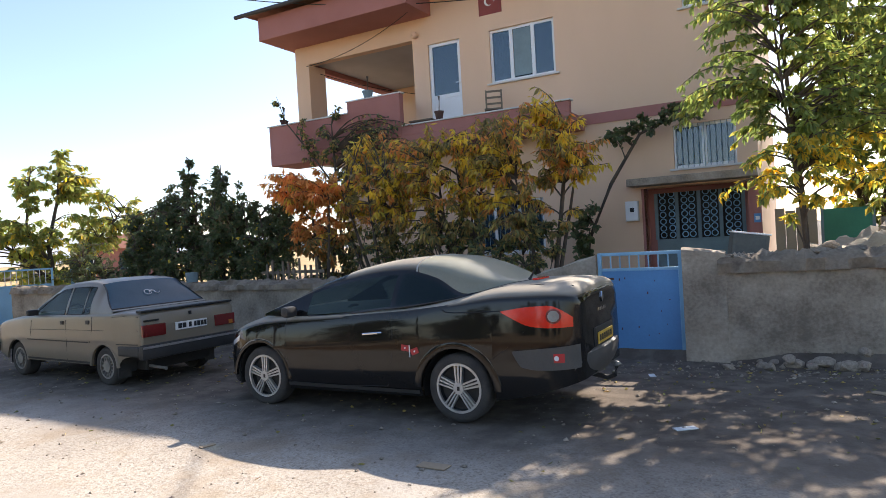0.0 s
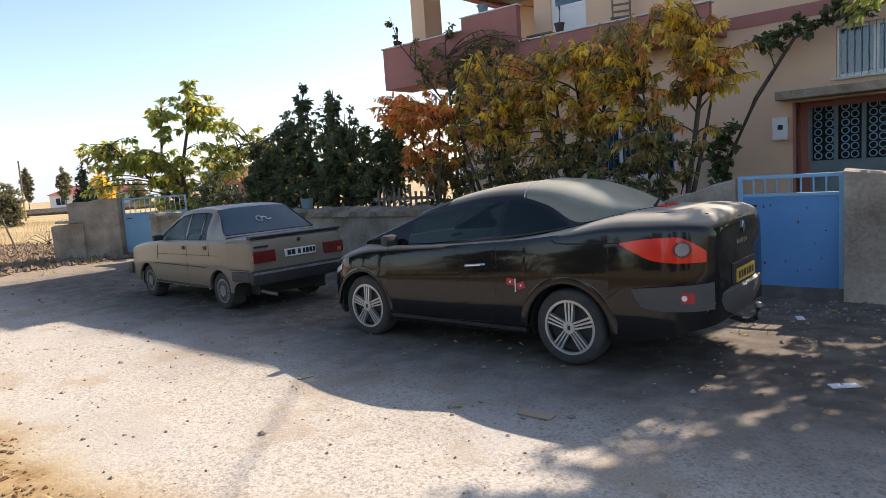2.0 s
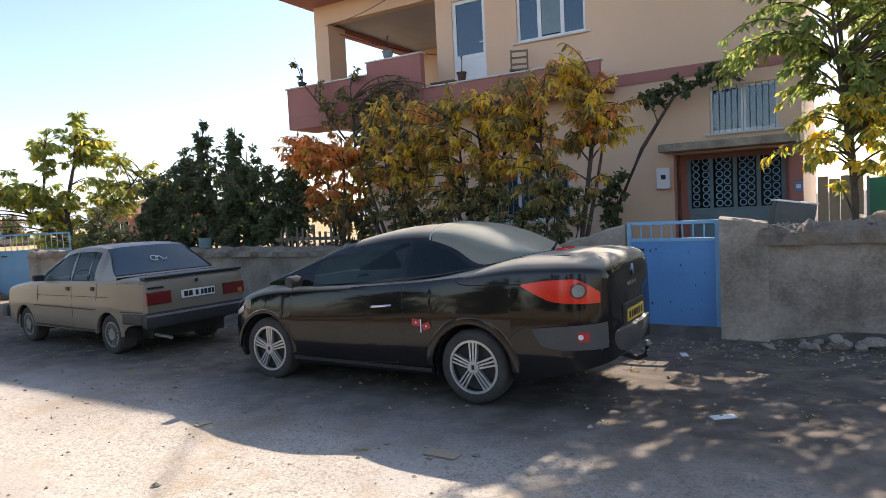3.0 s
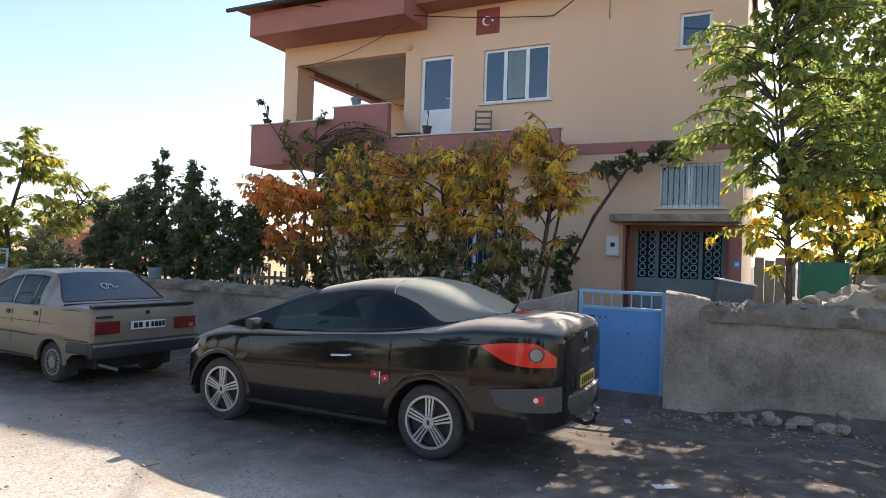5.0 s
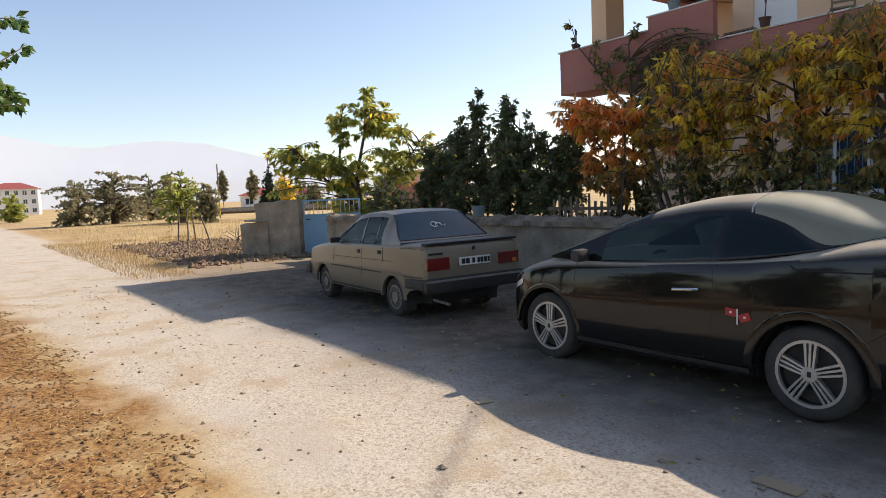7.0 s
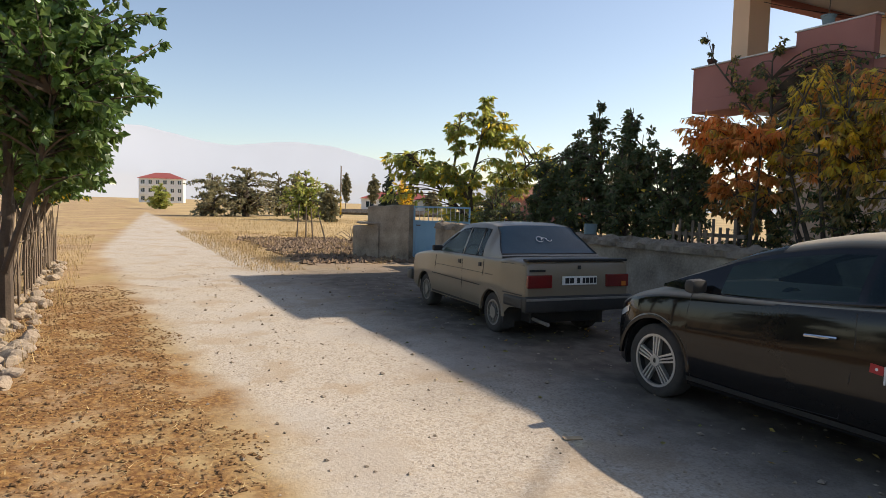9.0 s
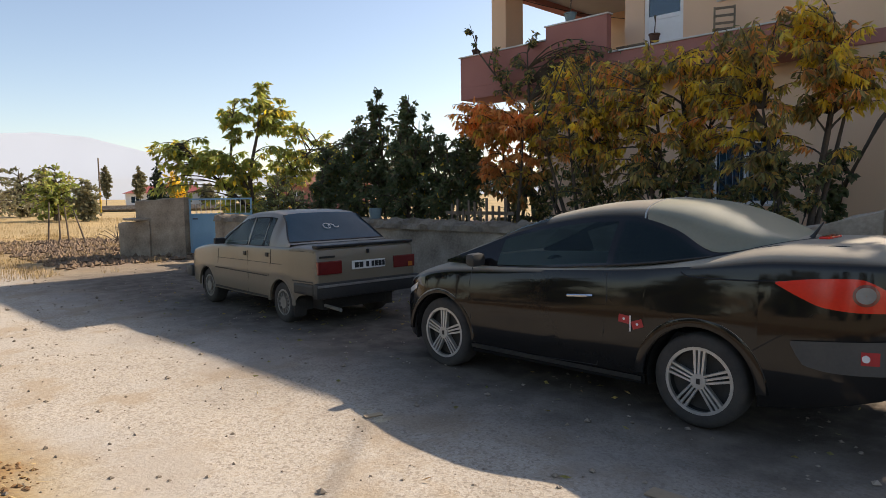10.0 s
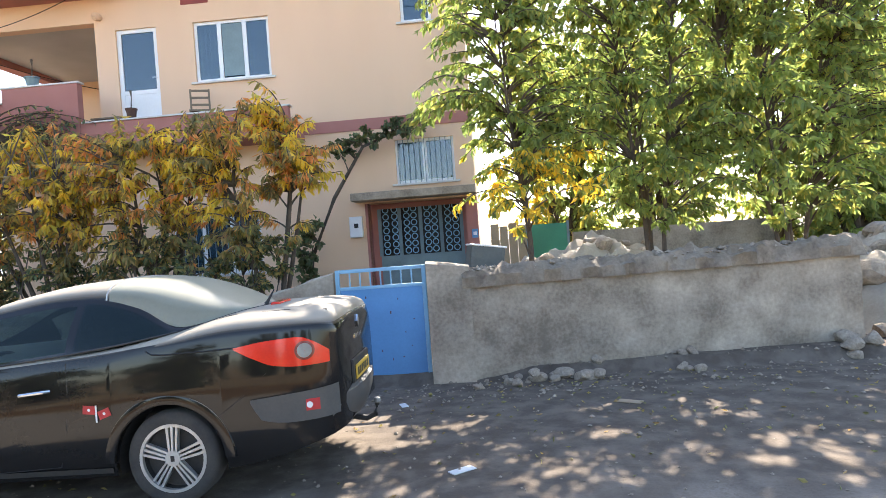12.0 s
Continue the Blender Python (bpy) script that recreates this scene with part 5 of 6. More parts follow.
def tree(name, label, category, trunks, blobs, mats, leaf, width, twigs, per, droop, seed, group="", bark=None, reach=0.35, thick=0.011, up=0.25):
    """Trunks: polylines with radii. Blobs: ellipsoids of the crown. mats: (material, share, where) for the leaves."""
    rng = np.random.default_rng(seed)
    t = thing(name, label, category, group)
    nodes = []
    for pts, radii in trunks:
        part("trunk" if radii[0] > 0.03 else "stem", tube(pts, radii, 8), bark or BARK, t, smooth=True)
        for a, b in zip(pts, pts[1:]):
            nodes += [Vector(a).lerp(Vector(b), f) for f in (0.25, 0.5, 0.75, 1.0)]
    N = np.array([tuple(v) for v in nodes])
    wts = np.array([b[6] if len(b) > 6 else b[3] * b[4] * b[5] for b in blobs], float)
    wts /= wts.sum()
    br = bmesh.new()
    P, D, L, Q = [], [], [], []
    for k in range(twigs):
        b = blobs[rng.choice(len(blobs), p=wts)]
        d = rng.normal(size=3)
        d /= np.linalg.norm(d)
        tip = np.array(b[:3]) + d * np.array(b[3:6]) * rng.uniform(0.35, 1.08)
        dist = np.linalg.norm(N - tip, axis=1) + np.maximum(0, N[:, 2] - tip[2]) * 1.5
        st = N[int(np.argmin(dist + rng.uniform(0, 0.4, len(N))))]
        ln = np.linalg.norm(tip - st)
        mid = (st + tip) / 2 + np.array([0, 0, up * ln]) + rng.normal(size=3) * 0.08 * ln
        fs = np.linspace(0, 1, 7)
        pts = [(1 - f) ** 2 * st + 2 * f * (1 - f) * mid + f * f * tip for f in fs]
        bm_tube(br, pts, [thick * (1.2 + ln * 0.5) * (1 - 0.85 * f) + 0.0015 for f in fs], 3)
        hue = rng.random()
        for j in range(per):
            f = reach + (1 - reach) * rng.random() ** 0.8
            p = (1 - f) ** 2 * st + 2 * f * (1 - f) * mid + f * f * tip
            tan = 2 * (1 - f) * (mid - st) + 2 * f * (tip - mid)
            tan /= np.linalg.norm(tan) + 1e-9
            o = rng.normal(size=3)
            P.append(p + o * 0.012)
            Q.append((*p, hue))
            D.append(tan * 0.5 + o * 0.55 + np.array([0, 0, -droop]))
            L.append(leaf * rng.uniform(0.6, 1.25))
    tagged(part("twig_mass", br, bark or BARK, t), kind="stuff")
    P, D, L = np.array(P), np.array(D), np.array(L)
    left = np.ones(len(P), bool)
    for i, (material, share, where) in enumerate(mats):
        sel = left & (rng.random(len(P)) < share) & np.array([where(p) for p in Q]) if i < len(mats) - 1 else left
        if sel.any():
            leaf_mesh("foliage", P[sel], D[sel], L[sel], L[sel] * width, material, t, rng=rng)
        left = left & ~sel
    return t


def anywhere(p):
    return True


GZ = 0.12


def stems(x, y, n, h, r, seed, spread_=0.9, lean=0.0):
    rr = np.random.default_rng(seed)
    out = []
    for k in range(n):
        a = rr.uniform(0, 2 * math.pi)
        s = rr.uniform(0.3, 1.0) * spread_
        hh = h * rr.uniform(0.75, 1.05)
        out.append(([(x + 0.1 * math.cos(a), y + 0.1 * math.sin(a), GZ - 0.1), (x + 0.3 * s * math.cos(a), y + 0.25 * s * math.sin(a), hh * 0.35), (x + 0.7 * s * math.cos(a) + lean * 0.5, y + 0.5 * s * math.sin(a), hh * 0.7), (x + s * math.cos(a) + lean, y + 0.7 * s * math.sin(a), hh)], [r, r * 0.8, r * 0.55, r * 0.25]))
    return out


# peach trees over the wall: yellow leaves high, bronze low, painting highlights and inner shade
PEACH_TOPLIT = [(LEAF_BRONZE, 0.85, lambda p: p[2] < 2.15), (LEAF_YELLOW, 0.8, lambda p: p[3] < 0.36 and p[2] > 2.3), (LEAF_PEACH, 0.8, lambda p: p[3] < 0.66), (LEAF_ORANGE, 0.6, lambda p: 0.66 < p[3] < 0.86), (LEAF_BRONZE, 1, anywhere)]
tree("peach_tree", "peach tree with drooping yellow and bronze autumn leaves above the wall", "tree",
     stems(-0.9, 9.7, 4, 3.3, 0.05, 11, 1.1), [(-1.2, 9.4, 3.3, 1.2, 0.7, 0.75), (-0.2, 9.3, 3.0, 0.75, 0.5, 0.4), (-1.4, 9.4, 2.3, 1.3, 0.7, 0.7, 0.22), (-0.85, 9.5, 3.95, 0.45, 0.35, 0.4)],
     PEACH_TOPLIT, 0.135, 0.33, 190, 38, 1.3, 21, "peach trees")
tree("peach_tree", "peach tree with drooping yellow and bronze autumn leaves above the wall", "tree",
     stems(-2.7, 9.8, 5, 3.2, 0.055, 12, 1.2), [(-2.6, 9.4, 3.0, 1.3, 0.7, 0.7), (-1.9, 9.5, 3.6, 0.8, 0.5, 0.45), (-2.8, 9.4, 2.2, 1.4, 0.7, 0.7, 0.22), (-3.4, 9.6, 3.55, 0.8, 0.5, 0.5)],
     PEACH_TOPLIT, 0.135, 0.33, 190, 38, 1.3, 22, "peach trees")
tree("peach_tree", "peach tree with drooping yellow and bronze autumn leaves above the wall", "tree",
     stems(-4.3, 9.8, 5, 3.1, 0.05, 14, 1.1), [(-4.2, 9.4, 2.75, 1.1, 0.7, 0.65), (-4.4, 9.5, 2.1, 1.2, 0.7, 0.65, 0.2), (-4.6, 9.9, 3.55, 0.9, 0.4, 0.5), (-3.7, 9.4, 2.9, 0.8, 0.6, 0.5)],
     PEACH_TOPLIT, 0.135, 0.33, 180, 38, 1.3, 25, "peach trees")
# low leaves again mostly bronze, painting the crown's shaded inside
tree("peach_tree", "young peach tree with bright orange leaves at the hedge's end", "tree",
     stems(-5.6, 9.5, 4, 2.7, 0.045, 13, 0.9), [(-6.1, 9.0, 3.05, 0.55, 0.45, 0.45), (-5.4, 9.1, 2.9, 0.6, 0.5, 0.45), (-5.6, 9.4, 2.1, 0.8, 0.5, 0.6, 0.15)],
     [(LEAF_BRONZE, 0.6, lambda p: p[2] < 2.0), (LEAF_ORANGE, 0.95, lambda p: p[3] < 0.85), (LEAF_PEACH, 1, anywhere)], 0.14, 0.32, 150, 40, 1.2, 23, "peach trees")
# low shrubs under the peach trees
for i, (hx, h) in enumerate(((-5.5, 1.9), (-4.4, 2.1), (-3.3, 2.2), (-2.2, 2.2), (-1.2, 2.1))):
    tree("garden_shrub", "dark loose shrub growing under the peach trees", "shrub", stems(hx, 9.7, 4, h * 0.8, 0.02, 130 + i, 0.7),
         [(hx, 9.6, h - 0.55, 0.7, 0.45, 0.5), (hx + 0.2, 9.6, h - 0.1, 0.45, 0.35, 0.35), (hx - 0.1, 9.6, 0.9, 0.65, 0.4, 0.4)],
         [(LEAF_BRONZE, 0.4, anywhere), (LEAF_DARK, 1, anywhere)], 0.1, 0.48, 75, 30, 0.8, 140 + i, "shrubs under the peach trees")
# climbing vine against the facade
tree("grape_vine", "dark grape vine climbing from the entrance wall", "vine",
     [([(-1.9, 14.7, GZ), (-1.6, 14.6, 1.6), (-1.0, 14.6, 2.9), (-0.3, 14.7, 4.0), (0.6, 14.8, 4.35)], [0.06, 0.05, 0.045, 0.035, 0.02])],
     [(-0.6, 14.5, 4.1, 0.7, 0.3, 0.3), (0.5, 14.5, 4.3, 0.9, 0.3, 0.25), (-1.7, 14.3, 1.8, 0.5, 0.4, 1.0)],
     [(LEAF_DARK, 1, anywhere)], 0.13, 0.85, 60, 22, 0.6, 24)
tree("climbing_vine", "dark climbing vine grown up to the balcony", "vine",
     [([(-8.2, 13.6, GZ), (-8.3, 13.6, 2.0), (-8.4, 13.65, 3.6), (-8.5, 13.7, 5.2)], [0.05, 0.045, 0.035, 0.015]), ([(-8.4, 13.65, 3.4), (-9.4, 13.7, 4.6), (-10.2, 13.75, 5.5), (-10.5, 13.75, 6.3)], [0.03, 0.025, 0.018, 0.006])],
     [(-8.5, 13.6, 4.5, 0.9, 0.25, 0.8), (-7.4, 13.6, 4.4, 0.8, 0.25, 0.5), (-8.2, 13.7, 5.5, 0.3, 0.2, 0.3, 0.05), (-10.4, 13.75, 5.9, 0.25, 0.15, 0.4, 0.04), (-7.5, 13.5, 3.3, 1.4, 0.4, 0.8), (-9.2, 13.6, 4.9, 0.5, 0.2, 0.6, 0.12), (-6.6, 13.6, 4.5, 1.0, 0.3, 0.6, 0.4)],
     [(LEAF_BRONZE, 0.5, anywhere), (LEAF_DARK, 1, anywhere)], 0.12, 0.5, 150, 20, 0.8, 26)
# dark hedge behind the wall
for i, (hx, w, h) in enumerate(((-6.9, 0.9, 2.75), (-8.2, 0.95, 3.1), (-9.6, 0.95, 3.1), (-10.9, 0.9, 2.75))):
    tree("hedge_shrub", "dense dark green hedge shrub behind the garden wall", "shrub", stems(hx, 9.4, 6, h, 0.028, 30 + i, 0.8),
         [(hx, 9.3, 1.6, w, 0.7, 0.65, 0.5), (hx + 0.1, 9.4, h - 0.75, w * 0.8, 0.55, 0.6, 0.4), (hx - 0.35, 9.3, h - 0.15, 0.22, 0.25, 0.5, 0.07), (hx + 0.35, 9.4, h - 0.25, 0.2, 0.25, 0.45, 0.06)],
         [(LEAF_YELLOW, 0.015, anywhere), (LEAF_DARK, 1, anywhere)], 0.105, 0.55, 190, 32, 0.35, 40 + i, "hedge", up=0.45, reach=0.25)
tree("pear_sapling", "slim dark-leaved sapling rising out of the hedge", "tree",
     [([(-9.2, 9.5, GZ), (-9.25, 9.5, 2.0), (-9.35, 9.5, 3.2), (-9.5, 9.5, 4.05)], [0.035, 0.03, 0.018, 0.006]), ([(-8.5, 9.5, GZ), (-8.5, 9.5, 2.0), (-8.45, 9.5, 3.1), (-8.4, 9.5, 3.75)], [0.03, 0.025, 0.015, 0.006])],
     [(-9.45, 9.5, 3.55, 0.22, 0.2, 0.6, 0.3), (-8.45, 9.5, 3.35, 0.22, 0.2, 0.5, 0.25), (-9.95, 9.5, 3.0, 0.5, 0.3, 0.4, 0.2), (-11.2, 9.5, 2.6, 0.6, 0.3, 0.4, 0.2)], [(LEAF_DARK, 1, anywhere)], 0.13, 0.5, 85, 18, 0.5, 50)
tree("garden_bush", "dark rounded evergreen bush near the far gate", "shrub", stems(-13.4, 9.6, 4, 1.9, 0.03, 61, 0.5),
     [(-13.4, 9.5, 1.45, 0.95, 0.7, 0.85), (-13.3, 9.5, 1.0, 1.0, 0.7, 0.7)], [(LEAF_DARK, 1, anywhere)], 0.06, 0.5, 240, 40, 0.1, 62)
WX, WY = -15.8, 10.0


def wal(d, z, e=0.0):
    return (WX + 0.49 * d - 0.87 * e, WY + 0.87 * d + 0.49 * e, z)


tree("walnut_tree", "young walnut tree with sunlit yellow-green leaves", "tree",
     [([wal(0, -0.05), wal(0, 1.2), wal(-0.1, 2.3), wal(0.2, 3.6), wal(0.3, 4.8)], [0.09, 0.075, 0.06, 0.04, 0.01]),
      ([wal(0, 1.2), wal(-0.8, 2.0, 0.2), wal(-1.5, 2.7, 0.2), wal(-1.9, 3.2)], [0.06, 0.05, 0.03, 0.01]),
      ([wal(0, 1.0), wal(0.8, 2.0, -0.2), wal(1.5, 2.8, -0.2), wal(1.9, 3.3)], [0.06, 0.05, 0.03, 0.01]),
      ([wal(0, 1.6), wal(-0.6, 2.8), wal(-0.5, 3.9), wal(-0.4, 4.5)], [0.05, 0.04, 0.025, 0.008])],
     [(*wal(0, 2.2), 1.1, 1.1, 0.9, 0.8), (*wal(-1.1, 2.7), 0.9, 0.9, 0.7, 0.6), (*wal(1.1, 2.6), 0.9, 0.9, 0.8, 0.6), (*wal(0.3, 4.3), 0.6, 0.65, 0.9, 0.4), (*wal(-0.5, 3.9), 0.6, 0.6, 0.7, 0.35), (*wal(0.9, 3.8), 0.6, 0.6, 0.5, 0.2), (*wal(-2.2, 2.9), 0.55, 0.6, 0.55, 0.25), (*wal(2.2, 3.0), 0.5, 0.6, 0.6, 0.25), (*wal(-2.6, 1.9), 0.4, 0.4, 0.4, 0.08), (*wal(0, 1.2), 1.5, 1.5, 0.6, 0.6)],
     [(LEAF_YELLOW, 0.08, anywhere), (LEAF_WALNUT, 1, anywhere)], 0.21, 0.44, 340, 22, 0.9, 71, reach=0.4)
# cherry trees over the east wall
CH = [(LEAF_YELLOW, 0.5, lambda p: p[2] < 3.1 and p[0] < 4.2), (LEAF_CHERRY, 1, anywhere)]
tree("cherry_tree", "leafy cherry tree leaning over the east wall, lit from behind", "tree",
     stems(3.1, 10.4, 3, 5.6, 0.042, 81, 0.9), [(2.8, 10.2, 4.9, 1.5, 1.1, 1.0), (2.0, 9.8, 3.75, 1.0, 0.8, 0.4), (1.45, 9.9, 3.55, 0.5, 0.4, 0.22, 0.12), (3.3, 10.3, 3.0, 1.3, 0.9, 0.8), (2.7, 10.0, 2.3, 1.0, 0.6, 0.5), (3.3, 10.4, 6.1, 1.2, 1.0, 0.9), (3.5, 10.4, 7.3, 1.3, 1.0, 0.9), (2.5, 10.4, 6.9, 0.9, 0.8, 0.7), (4.0, 10.5, 3.6, 1.0, 0.8, 0.9)],
     CH, 0.14, 0.44, 380, 38, 0.9, 82, "cherry trees", up=0.45)
tree("cherry_tree", "leafy cherry tree leaning over the east wall, lit from behind", "tree",
     stems(5.0, 10.8, 4, 5.8, 0.042, 83, 1.0), [(4.9, 10.6, 4.4, 1.4, 1.1, 1.2), (4.6, 10.4, 3.0, 1.3, 0.9, 0.9), (5.3, 10.7, 5.9, 1.3, 1.0, 0.9), (5.2, 10.7, 7.2, 1.3, 1.0, 0.9), (4.4, 10.3, 2.1, 0.9, 0.6, 0.5), (5.5, 10.2, 2.3, 1.1, 0.6, 0.8), (4.2, 10.4, 5.3, 1.1, 0.8, 0.9), (6.0, 10.6, 3.5, 1.0, 0.8, 1.0)],
     CH, 0.14, 0.44, 370, 38, 0.9, 84, "cherry trees", up=0.45)
tree("cherry_tree", "leafy cherry tree leaning over the east wall, lit from behind", "tree",
     stems(7.0, 10.4, 4, 4.6, 0.045, 85, 1.0), [(6.9, 10.2, 4.2, 1.5, 1.2, 1.3), (6.6, 10.0, 2.9, 1.4, 0.9, 0.9), (7.2, 10.4, 5.7, 1.4, 1.1, 1.0), (6.3, 9.8, 2.1, 1.2, 0.6, 0.6), (8.3, 10.2, 3.6, 1.2, 1.0, 1.5), (7.7, 9.9, 2.1, 1.2, 0.6, 0.7), (6.1, 10.2, 5.0, 1.0, 0.9, 1.0), (7.8, 10.3, 4.6, 1.2, 0.9, 0.9)],
     CH, 0.14, 0.44, 370, 38, 0.9, 86, "cherry trees", up=0.45)
for i, (x, y, h, w) in enumerate(((4.6, 19.6, 7.6, 1.9), (7.2, 19.0, 8.2, 2.4), (10.4, 18.8, 8.4, 2.6), (13.6, 18.4, 8.0, 2.6), (10.6, 15.4, 5.2, 1.8))):
    tree("garden_tree", "leafy garden tree behind the yard", "tree", stems(x, y, 4, h * 0.8, 0.09, 110 + i, 1.2),
         [(x, y, h * 0.6, w, w * 0.8, h * 0.28), (x + 0.4, y, h * 0.3, w * 0.9, w * 0.7, h * 0.22), (x - 0.5, y, h * 0.84, w * 0.8, w * 0.6, h * 0.2), (x + w * 0.6, y, h * 0.75, w * 0.6, w * 0.5, h * 0.2)],
         CH, 0.26, 0.45, 380, 28, 0.8, 115 + i, "garden trees", up=0.4)
# mulberry row on the lane's other side
for i, (mx, my, s) in enumerate(((-8.3, -1.15, 1.12), (-11.2, -1.45, 1.0), (-14.4, -1.5, 0.95), (-17.8, -1.7, 0.85))):
    tree("mulberry_tree", "mulberry tree with glossy dark green crown beside the lane", "tree",
         [([(mx, my, -0.05), (mx + 0.05, my, 0.9 * s), (mx, my + 0.05, 1.7 * s), (mx, my, 3.6 * s)], [0.09, 0.075, 0.06, 0.02]), ([(mx + 0.1, my, 0.7), (mx + 0.5, my + 0.4, 1.7 * s), (mx + 0.9, my + 0.6, 2.6 * s)], [0.05, 0.045, 0.015]), ([(mx, my, 0.8), (mx - 0.6, my - 0.3, 1.7 * s), (mx - 0.9, my - 0.4, 2.7 * s)], [0.05, 0.045, 0.015])],
         [(mx, my, 2.9 * s, 1.7 * s, 1.6 * s, 1.15 * s), (mx + 0.1, my, 4.0 * s, 1.2 * s, 1.15 * s, 0.9 * s), (mx + 0.5, my + 0.8, 2.4 * s, 1.05 * s, 1.0 * s, 0.65 * s), (mx + 0.3, my + 0.95, 3.3 * s, 0.95 * s, 0.95 * s, 0.7 * s)],
         [(LEAF_YELLOW, 0.1, lambda p: p[2] < 1.8), (LEAF_MUL, 1, anywhere)], 0.14, 0.72, 430, 32, 0.55, 90 + i, "mulberry row")

# ---- far land ----
def far_tree(name, label, x, y, h, w, material, leaf, seed, slim=False, twigs=110, per=26):
    b = [(x, y, h * 0.62, w, w, h * 0.38)] if slim else [(x, y, h * 0.45, w, w * 0.8, h * 0.48), (x + w * 0.5, y, h * 0.38, w * 0.7, w * 0.6, h * 0.4), (x - w * 0.55, y + 0.3, h * 0.34, w * 0.7, w * 0.5, h * 0.36), (x, y, h * 0.15, w * 1.1, w * 0.8, h * 0.2)]
    return tree(name, label, "tree", [([(x, y, -0.1), (x, y, h * 0.4), (x, y, h * 0.85)], [w * 0.08, w * 0.06, 0.02])], b, [(material, 1, anywhere)], leaf, 0.7, twigs, per, 0.1, seed, "trees across the fields", thick=0.03, reach=0.2)


def at_bearing(px_yaw, d):
    """A place at a bearing (degrees left of +y) and distance from the lane's viewpoint."""
    return 1.9 - d * math.sin(radians(px_yaw)), d * math.cos(radians(px_yaw))


for i, (bear, d, h, w, m, lf, nm, lb, slim) in enumerate((
        (79.8, 72, 6.0, 5.0, LEAF_FAR, 0.34, "field_shrub", "grey-green willow scrub across the field", False),
        (77.2, 80, 5.6, 4.0, LEAF_FAR, 0.34, "field_shrub", "grey-green willow scrub across the field", False),
        (82.4, 70, 5.0, 3.6, LEAF_FAR, 0.3, "field_shrub", "grey-green willow scrub across the field", False),
        (74.9, 62, 4.8, 3.4, LEAF_WALNUT, 0.3, "field_tree", "low round tree turning yellow in the field", False),
        (73.0, 58, 3.4, 1.6, LEAF_FAR, 0.28, "field_shrub", "grey-green scrub by the ploughed plot", False),
        (86.4, 110, 4.2, 2.6, LEAF_WALNUT, 0.36, "field_tree", "small round tree before the apartment block", False),
        (66.6, 130, 7.0, 2.2, LEAF_YELLOW, 0.5, "field_tree", "yellow autumn tree beside the far house", False),
        (69.2, 150, 8.0, 1.3, LEAF_FAR, 0.5, "poplar", "slim poplar on the far field edge", True),
        (71.6, 170, 9.0, 1.2, LEAF_FAR, 0.5, "poplar", "slim poplar on the far field edge", True),
        (75.8, 180, 9.5, 1.3, LEAF_FAR, 0.5, "poplar", "slim poplar on the far field edge", True),
        (52.0, 60, 6.5, 0.9, LEAF_FAR, 0.3, "poplar", "slim poplar behind the hedge", True),
        (54.0, 62, 6.0, 0.8, LEAF_FAR, 0.3, "poplar", "slim poplar behind the hedge", True),
        (47.5, 30, 4.6, 0.9, LEAF_FAR, 0.2, "poplar", "slim poplar behind the hedge", True),
        (64.2, 160, 6.0, 3.2, LEAF_FAR, 0.5, "field_tree", "grey-green trees on the far field edge", False),
        (61.0, 165, 6.0, 4.0, LEAF_FAR, 0.5, "field_tree", "grey-green trees on the far field edge", False),
        (57.5, 150, 6.0, 3.6, LEAF_FAR, 0.5, "field_tree", "grey-green trees on the far field edge", False))):
    far_tree(nm, lb, *at_bearing(bear, d), h, w, m, lf, 200 + i, slim)
fx, fy = at_bearing(67.9, 125)
tree("spruce_tree", "tall dark spruce across the field", "tree", [([(fx, fy, 0), (fx, fy, 4), (fx, fy, 9.3)], [0.25, 0.18, 0.03])],
     [(fx, fy, 1.5 + 0.9 * k, 2.1 - 0.24 * k, 2.1 - 0.24 * k, 0.6) for k in range(9)], [(LEAF_PINE, 1, anywhere)], 0.5, 0.35, 200, 26, 0.3, 260, thick=0.02, up=0.05)

# dark tree belt across the lane, unseen behind the viewpoint, added to darken car reflections
for i in range(6):
    far_tree("belt_tree", "unseen dark leafy tree across the lane, added for reflections", -12 + i * 4.6, -10.5 - 0.8 * (i % 3), 4.4 - 0.5 * (i % 2), 2.1, LEAF_DARK, 0.3, 300 + i, twigs=110, per=24)

